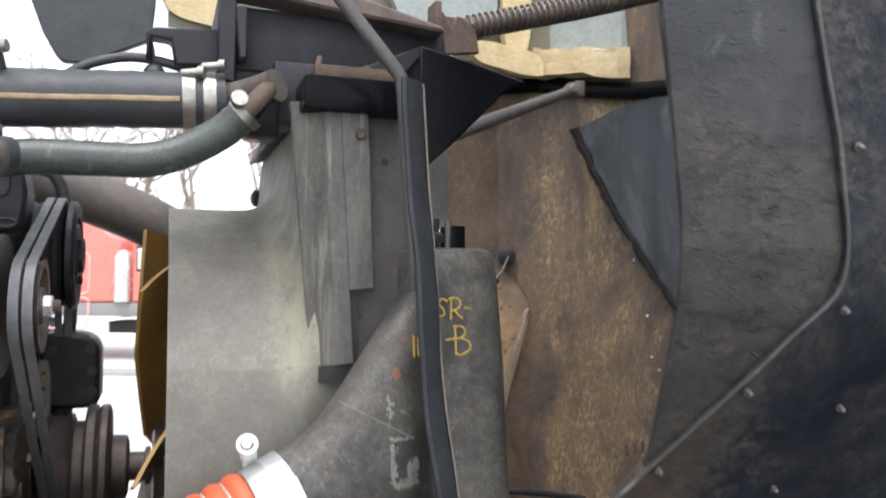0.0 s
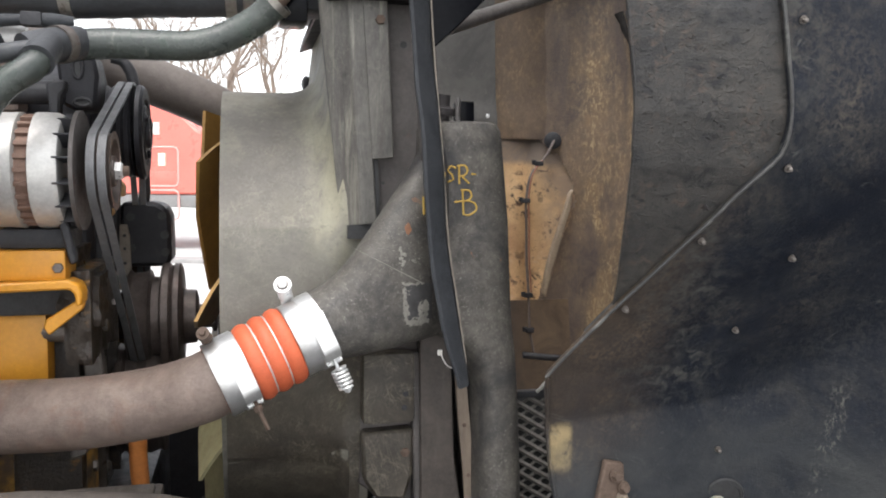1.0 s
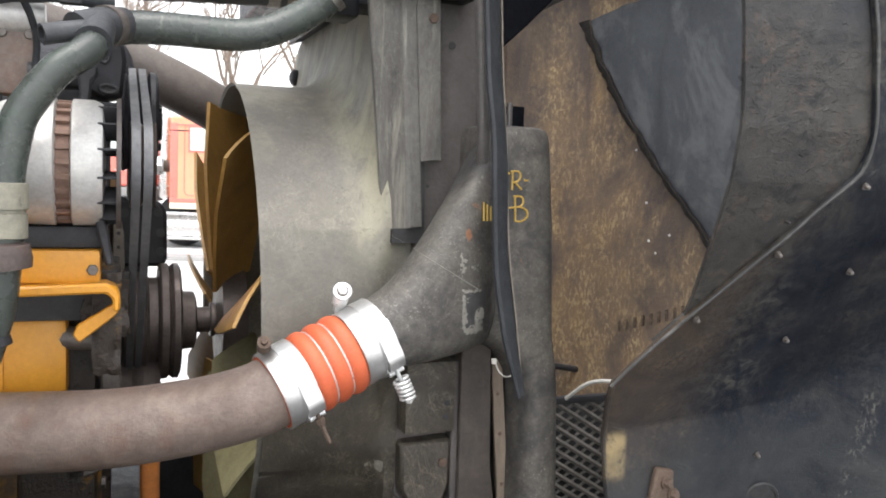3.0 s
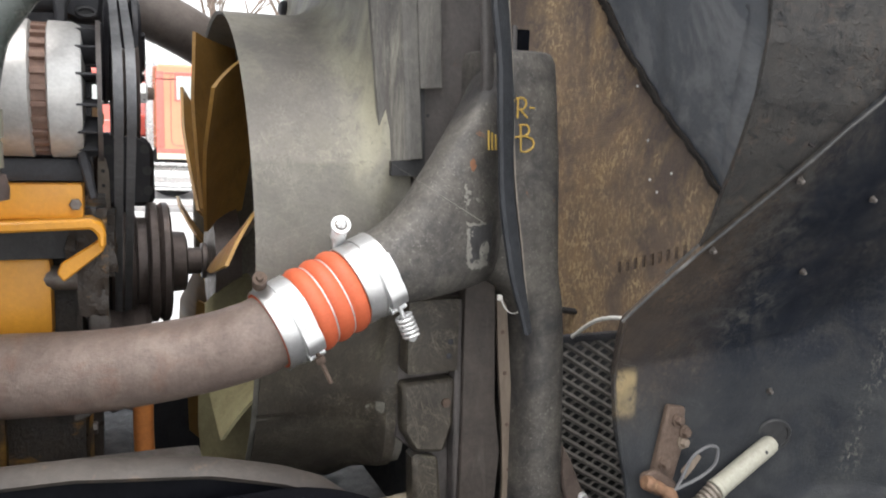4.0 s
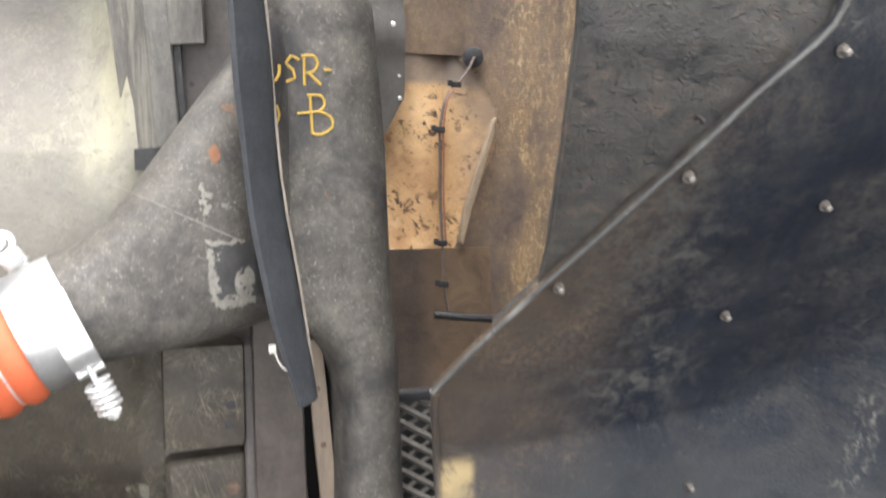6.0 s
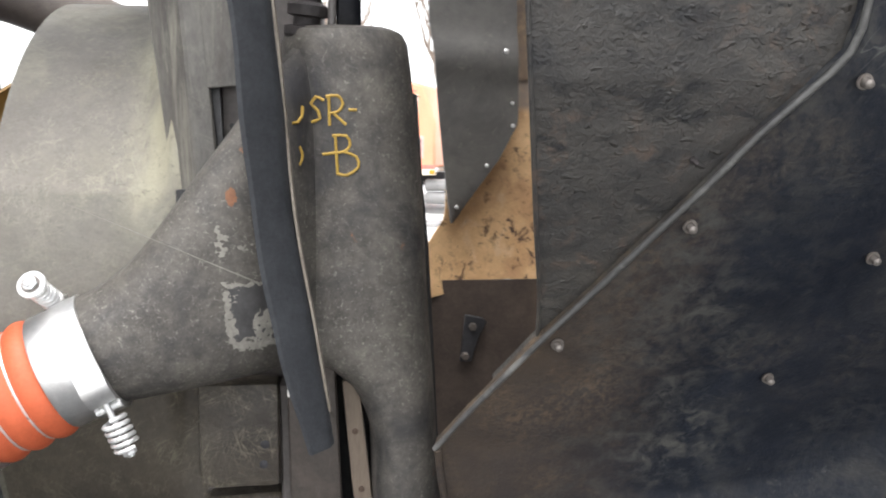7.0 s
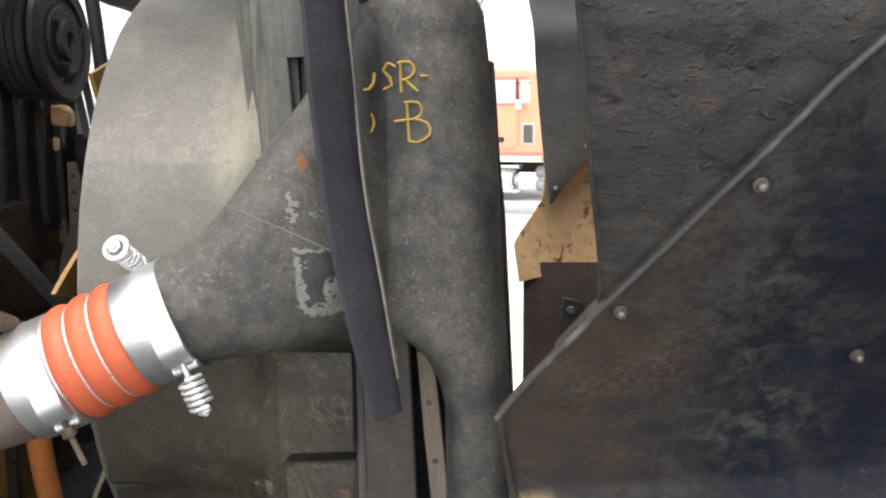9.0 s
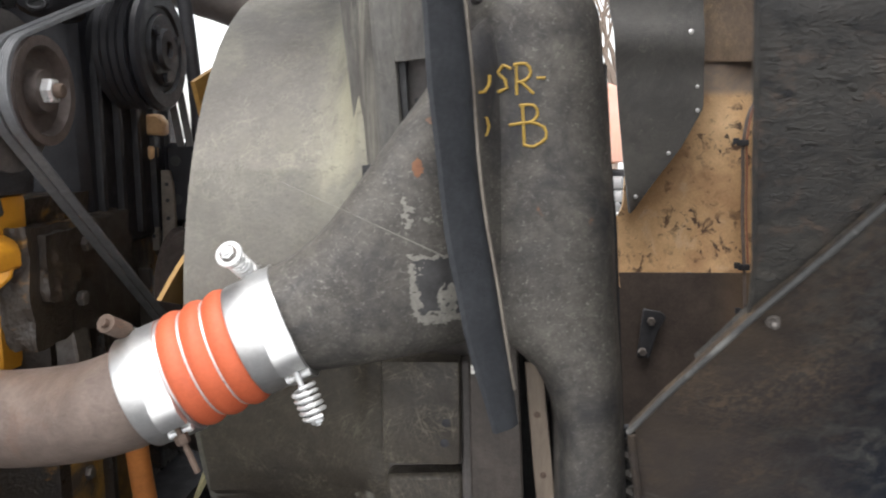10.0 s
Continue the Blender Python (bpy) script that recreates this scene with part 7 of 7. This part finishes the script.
def lower_front():
    rail = thing("frame_rail", (-0.3, -0.2, 0.6), "grimy black truck frame rail with a curved top flange", "frame rail")
    cap = [(-1.1, 1.065), (-0.62, 1.068), (-0.46, 1.052), (-0.375, 1.030), (-0.318, 1.008), (-0.26, 0.962), (-0.175, 0.908), (-0.082, 0.838), (0.02, 0.75)]
    part("top_flange", sheet(lambda u, s: (u, -0.158 + 0.03 * s, lerp_table(cap, u) - 0.014 * (1 - s) ** 2), span(-1.1, 0.02, 60), span(0, 1, 6), 0.008), mat("grimy_brown_black_steel", (0.075, 0.063, 0.053), (0.034, 0.029, 0.026), 9, 0.55, 0.15, 0.1, 0.3, 180, stain=((0.20, 0.13, 0.075), 16, 0.60, 0.8)), rail, "grey-brown worn top flange")
    part("web", sheet(lambda u, s: (u, -0.148, lerp_table(cap, u) - 0.01 - 0.45 * s), span(-1.1, 0.02, 40), span(0, 1, 6), 0.008), M_GLOSS, rail)
    part("cross_brace", box(-0.10, 0.03, -0.13, 0.06, 0.60, 0.692, 0.01), M_BLACK, rail)
    edge = [(-1.1, 0.99), (-0.60, 1.008), (-0.386, 1.013), (-0.347, 1.011), (-0.308, 1.003), (-0.27, 0.989), (-0.243, 0.974), (-0.213, 0.949), (-0.171, 0.910), (-0.127, 0.869), (-0.05, 0.80), (0.02, 0.73)]

    def plate(u, s):
        z = lerp_table(edge, u)
        if s < 1:
            return (u, -0.165 - 0.055 * math.sin(s * math.pi / 2), z - 0.03 * (1 - math.cos(s * math.pi / 2)))
        return (u, -0.22 - 0.003 * (s - 1), z - 0.03 - 0.42 * (s - 1))
    part("side_plate", sheet(plate, span(-1.1, 0.02, 70), span(0, 1, 8) + span(1.1, 2, 6), 0.006), M_GLOSS, rail, "gloss black side plate with a rounded top edge")
    part("worn_edge", tube([(u, -0.170, lerp_table(edge, u) + 0.001) for u in (-0.235, -0.215, -0.2, -0.175, -0.15, -0.1, -0.05, 0.0)], lambda s: min(0.005, 0.001 + 0.03 * s), 10, 0.008, ripple=lambda s: 0.0012 * math.sin(s * 70) * math.sin(s * 33)), mat("worn_brown_edge", (0.072, 0.058, 0.047), (0.030, 0.026, 0.023), 26, 0.6, stain=((0.15, 0.085, 0.045), 22, 0.58, 0.75)), rail, "worn brown edge of the rail")

    def flake(w, r):
        reach = r * (1 + 0.25 * noise.noise((math.cos(w) * 1.6, math.sin(w) * 1.6, 4)) + 0.10 * math.cos(w * 4 + 2.6) + 0.18 * noise.noise((math.cos(w) * 6, math.sin(w) * 6, 9)))
        return (-0.266 + 0.013 * reach * math.cos(w), -0.2268, 0.952 + 0.020 * reach * math.sin(w))
    part("paint_patch", sheet(flake, span(0, 2 * math.pi, 40), span(0.0, 1.0, 4), 0.001), M_PINK, rail, "patch of peeling reddish primer")
    part("bolt", hexhead((-0.384, -0.222, 0.975), (0, -1, 0), 0.03, 0.01), M_BLACK, rail)
    # added rail that keeps the bright ground from showing under the pipe
    solo("far_frame_rail", prism([(0.93, 0.62), (1.0, 0.62), (1.0, 0.64), (0.945, 0.64), (0.945, 0.90), (1.0, 0.90), (1.0, 0.92), (0.93, 0.92)], -1.71, -0.05, "u", 0.003), M_BLACK, "black channel rail added on the engine's far side to block bright ground", "frame rail")
    # unseen beam added to block light from below
    solo("front_axle", joined(box(-0.62, -0.48, -0.30, 1.28, 0.44, 0.56, 0.02), box(-0.66, -0.44, -0.05, 0.10, 0.54, 0.60, 0.01), box(-0.66, -0.44, 0.88, 1.03, 0.54, 0.62, 0.01)), M_BLACK, "unseen black beam added under the engine to block light", "axle")
    solo("weld_bar", joined(box(-0.85, -0.46, -0.06, 0.0, 0.985, 1.02, 0.006), box(-0.60, -0.47, -0.068, -0.02, 1.015, 1.028, 0.005)), M_DULL, "rusty steel bar with a rough weld", "bar")
    block = thing("hydraulic_block", (0.08, -0.02, 0.70), "greasy cast block with two round caps", "cast block")
    part("body", prism([(-0.032, 0.66), (0.178, 0.66), (0.180, 0.765), (0.165, 0.800), (0.0, 0.806), (-0.028, 0.79)], -0.112, -0.034, bevel=0.008), M_GREASE, block)
    for u, r in ((0.034, 0.029), (0.0925, 0.026)):
        part("cap", lathe((u, -0.068, 0.802), (0, -0.1, 1), [(0, r), (0.012, r), (0.016, r - 0.003), (0.016, r - 0.010), (0.012, r - 0.012), (0.012, 0.008), (0.015, 0.006)], 24), M_GREASE, block)
    part("ridge", tube([(-0.02, -0.110, 0.782), (0.05, -0.114, 0.776), (0.12, -0.114, 0.782), (0.17, -0.108, 0.772)], 0.006, 10, 0.006, ripple=lambda s: 0.002 * math.sin(s * 230) * math.sin(s * 90)), M_PLATE, block, "rubbed bright rib")
    part("fitting", joined(tube([(-0.02, -0.085, 0.785), (-0.052, -0.095, 0.762)], 0.014, 12), hexhead((-0.05, -0.094, 0.763), (-0.6, -0.2, -0.4), 0.026, 0.01)), M_ZINC, block)
    cross = thing("front_crossmember", (-0.08, 0.45, 0.52), "black steel crossmember under the radiator", "crossmember")
    part("beam", box(-0.46, 0.30, 0.0, 0.95, 0.52, 0.64, 0.015), M_BLACK, cross)
    for u in (-0.38, -0.30, -0.22, -0.14):
        part("bolt", hexhead((u, 0.05, 0.64), (0, 0, 1), 0.022, 0.012), M_DULL, cross)
    solo("cross_tube", tube([(-0.42, 0.09, 0.815), (-0.20, 0.09, 0.836), (-0.113, 0.09, 0.845), (-0.09, 0.09, 0.847)], 0.0135, 14), M_TANBAR, "tan dusty cross tube below the shroud", "tube")
    hinge = thing("hinge_plate", (0.16, 0.0, 0.78), "dull brown triangular hinge plate with one bolt", "bracket")
    part("plate", prism([(0.129, 0.950), (0.148, 0.918), (0.191, 0.823), (0.199, 0.798), (0.16, 0.80), (0.137, 0.862), (0.130, 0.90)], 0.0, 0.010), M_BROWN_STEEL, hinge)
    part("bolt", hexhead((0.172, -0.001, 0.850), (0, -1, 0), 0.014, 0.009), M_ZINC, hinge, "bright bolt")
    part("backing_tab", prism([(0.1205, 0.851), (0.1356, 0.867), (0.16, 0.812), (0.14, 0.806)], 0.012, 0.018, bevel=0.001), M_COIL, hinge, "pale backing tab")
    br = thing("rusty_bracket", (0.2, -0.18, 0.9), "rusty steel bracket bolted to the wheel well liner", "bracket")
    part("arm", prism([(0.196, 1.071), (0.227, 1.065), (0.230, 1.012), (0.213, 0.948), (0.172, 0.952)], -0.187, -0.174), M_RUST, br)
    part("foot", tube([(0.146, -0.205, 0.966), (0.160, -0.206, 0.960), (0.175, -0.206, 0.952), (0.193, -0.208, 0.938), (0.204, -0.210, 0.918), (0.207, -0.212, 0.895)], 0.0095, 12, 0.005, ripple=lambda s: 0.0022 * math.sin(s * 210) * math.sin(s * 77 + 1)), M_ORANGE_RUST, br, "orange rusted foot")
    part("foot_plate", prism([(0.150, 0.972), (0.172, 0.978), (0.212, 0.952), (0.200, 0.925), (0.160, 0.945)], -0.200, -0.186, bevel=0.004), M_RUST, br)
    for u, z, m in ((0.212, 1.047, M_RUST), (0.226, 1.027, M_RUST), (0.224, 1.011, M_WOODY), (0.192, 0.982, M_RUST), (0.160, 0.962, M_RUST)):
        part("bolt", joined(hexhead((u, -0.187, z), (0.2, -1, 0.1), 0.013, 0.010), lathe((u, -0.186, z), (0.2, -1, 0.1), [(0, 0.0105), (0.003, 0.0105)], 14)), m, br)
    part("scrap", prism([(0.214, 0.972), (0.240, 0.998), (0.250, 0.990), (0.238, 0.974), (0.222, 0.958)], -0.203, -0.199, bevel=0.001), M_WOODY, br, "torn tan paper tag")
    con = thing("conduit_cable", (0.3, -0.2, 0.85), "ivory plastic sleeved cable with grimy coiled sheath", "cable")
    tip, mid, turn, end = Vector((0.395, -0.196, 0.9955)), Vector((0.2717, -0.212, 0.9381)), Vector((0.2077, -0.216, 0.8914)), Vector((0.085, -0.206, 0.822))
    ln = (tip - mid).length
    part("sleeve", lathe(mid, tip - mid, [(0, 0.013), (0.0, 0.0162), (0.004, 0.0168), (0.006, 0.0158), (0.009, 0.0166), (0.012, 0.0156), (0.03, 0.0155), (ln - 0.016, 0.0152), (ln - 0.008, 0.0142), (ln - 0.003, 0.0112), (ln - 0.0005, 0.006), (ln, 0.001)], 24), M_CONDUIT, con, "ivory sleeve with a rounded tip")
    part("nick", lathe(mid.lerp(tip, 0.76) + Vector((0, -0.0142, 0.0055)), (0, -1, 0.3), [(-0.002, 0.003), (0.0006, 0.0028), (0.0007, 0.001)], 8), M_CORE_AND_SHADE, con)
    part("core", tube([mid, turn, end], 0.0115, 12), M_COIL, con)
    part("coil_sheath", coil(mid, turn, 0.0125, 0.0034, 10, 6, 12), M_COIL, con)
    part("coil_sheath", coil(turn, end, 0.0125, 0.0034, 18, 6, 12), M_COIL, con)
    part("collar", lathe(turn, end - mid, [(-0.018, 0.014), (-0.016, 0.020), (-0.004, 0.022), (0.010, 0.020), (0.014, 0.016)], 16), M_ORANGE_RUST, con, "rusty collar")
    part("hole_rim", lathe((0.398, well_v(0.398, 1.0) - 0.004, 1.003), (-0.3, -1, -0.2), [(0, 0.030), (0.003, 0.028), (0.003, 0.024), (0.001, 0.023), (0.001, 0.0)], 24), M_CORE_AND_SHADE, con)
    run = [(0.196, 0.846), (0.22, 0.831), (0.244, 0.819), (0.274, 0.8155), (0.3185, 0.8265), (0.3786, 0.847), (0.4462, 0.867), (0.4985, 0.883), (0.5358, 0.889), (0.5565, 0.879), (0.562, 0.851), (0.560, 0.80)]
    solo("grey_cable", tube([(u, well_v(u, z) - 0.010, z) for u, z in run], 0.0075, 10, 0.015), M_WIRE, "loose grey cable lying along the liner", "cable")
    loop = [(0.2066, -0.204, 0.947), (0.2166, -0.2045, 0.966), (0.2298, -0.205, 0.992), (0.245, -0.207, 1.004), (0.2576, -0.208, 1.0087), (0.270, -0.209, 1.006), (0.2742, -0.209, 0.997), (0.2694, -0.209, 0.977), (0.2454, -0.208, 0.961), (0.217, -0.206, 0.950), (0.200, -0.203, 0.944)]
    solo("wire_loop", tube(loop, 0.0026, 8, 0.006), M_WIRE, "loop of thin grey wire on the bracket", "wire")
    bundle = thing("wire_bundle", (0.16, -0.19, 0.84), "bundle of grey wires behind the conduit", "wire")
    for k in range(3):
        part("wire", tube([(0.192 - 0.006 * k, -0.197 - 0.003 * k, 0.922), (0.176 - 0.009 * k, -0.196, 0.906), (0.158 - 0.008 * k, -0.195 - 0.004 * k, 0.882), (0.146 - 0.003 * k, -0.196, 0.845), (0.144, -0.19, 0.81)], 0.005, 8), M_WIRE, bundle)
    flat = [(0.408, 0.850), (0.436, 0.862), (0.452, 0.82), (0.480, 0.775), (0.484, 0.72), (0.450, 0.72), (0.436, 0.79)]
    solo("liner_strut", prism(flat, -0.242, -0.19, bevel=0.008), M_BLACK, "black strut bolted across the liner's dome", "strut")
    solo("white_wire", tube([(0.17, 0.08, 1.10), (0.178, 0.054, 1.123), (0.18, 0.0, 1.158), (0.18, -0.065, 1.178), (0.18, -0.12, 1.18)], 0.0035, 8), M_WHITE, "thin white wire over the mesh guard", "wire")


def build_all():
    fan_shroud()
    radiator()
    top_tank()
    cooler = charge_cooler()
    writing(cooler.children[0] if cooler.children[0].name.startswith("end_tank") else cooler)
    seal_strip()
    support_rods()
    charge_pipe()
    hose_clamp(0.0, 0.28, CLAMP_A, False, "bright stainless T-bolt clamp with a rusted nut", ((-0.386, -0.052, 1.247), (-0.3935, -0.1015, 1.272), "rust"))
    hose_clamp(0.71, 1.0, CLAMP_B, True, "bright stainless spring-loaded T-bolt clamp", ((-0.272, -0.028, 1.309), (-0.2795, -0.0745, 1.3375), "bright"))
    fan()
    alternator()
    compressor()
    belts()
    engine()
    alternator_bracket()
    small_engine_parts()
    engine_top()
    hoses()
    bonnet = hood()
    hood_far(bonnet)
    insulation()
    hood_clutter()
    expanded_metal()
    lower_front()


CLAMP_A, CLAMP_B = -0.66, -0.66
build_all()
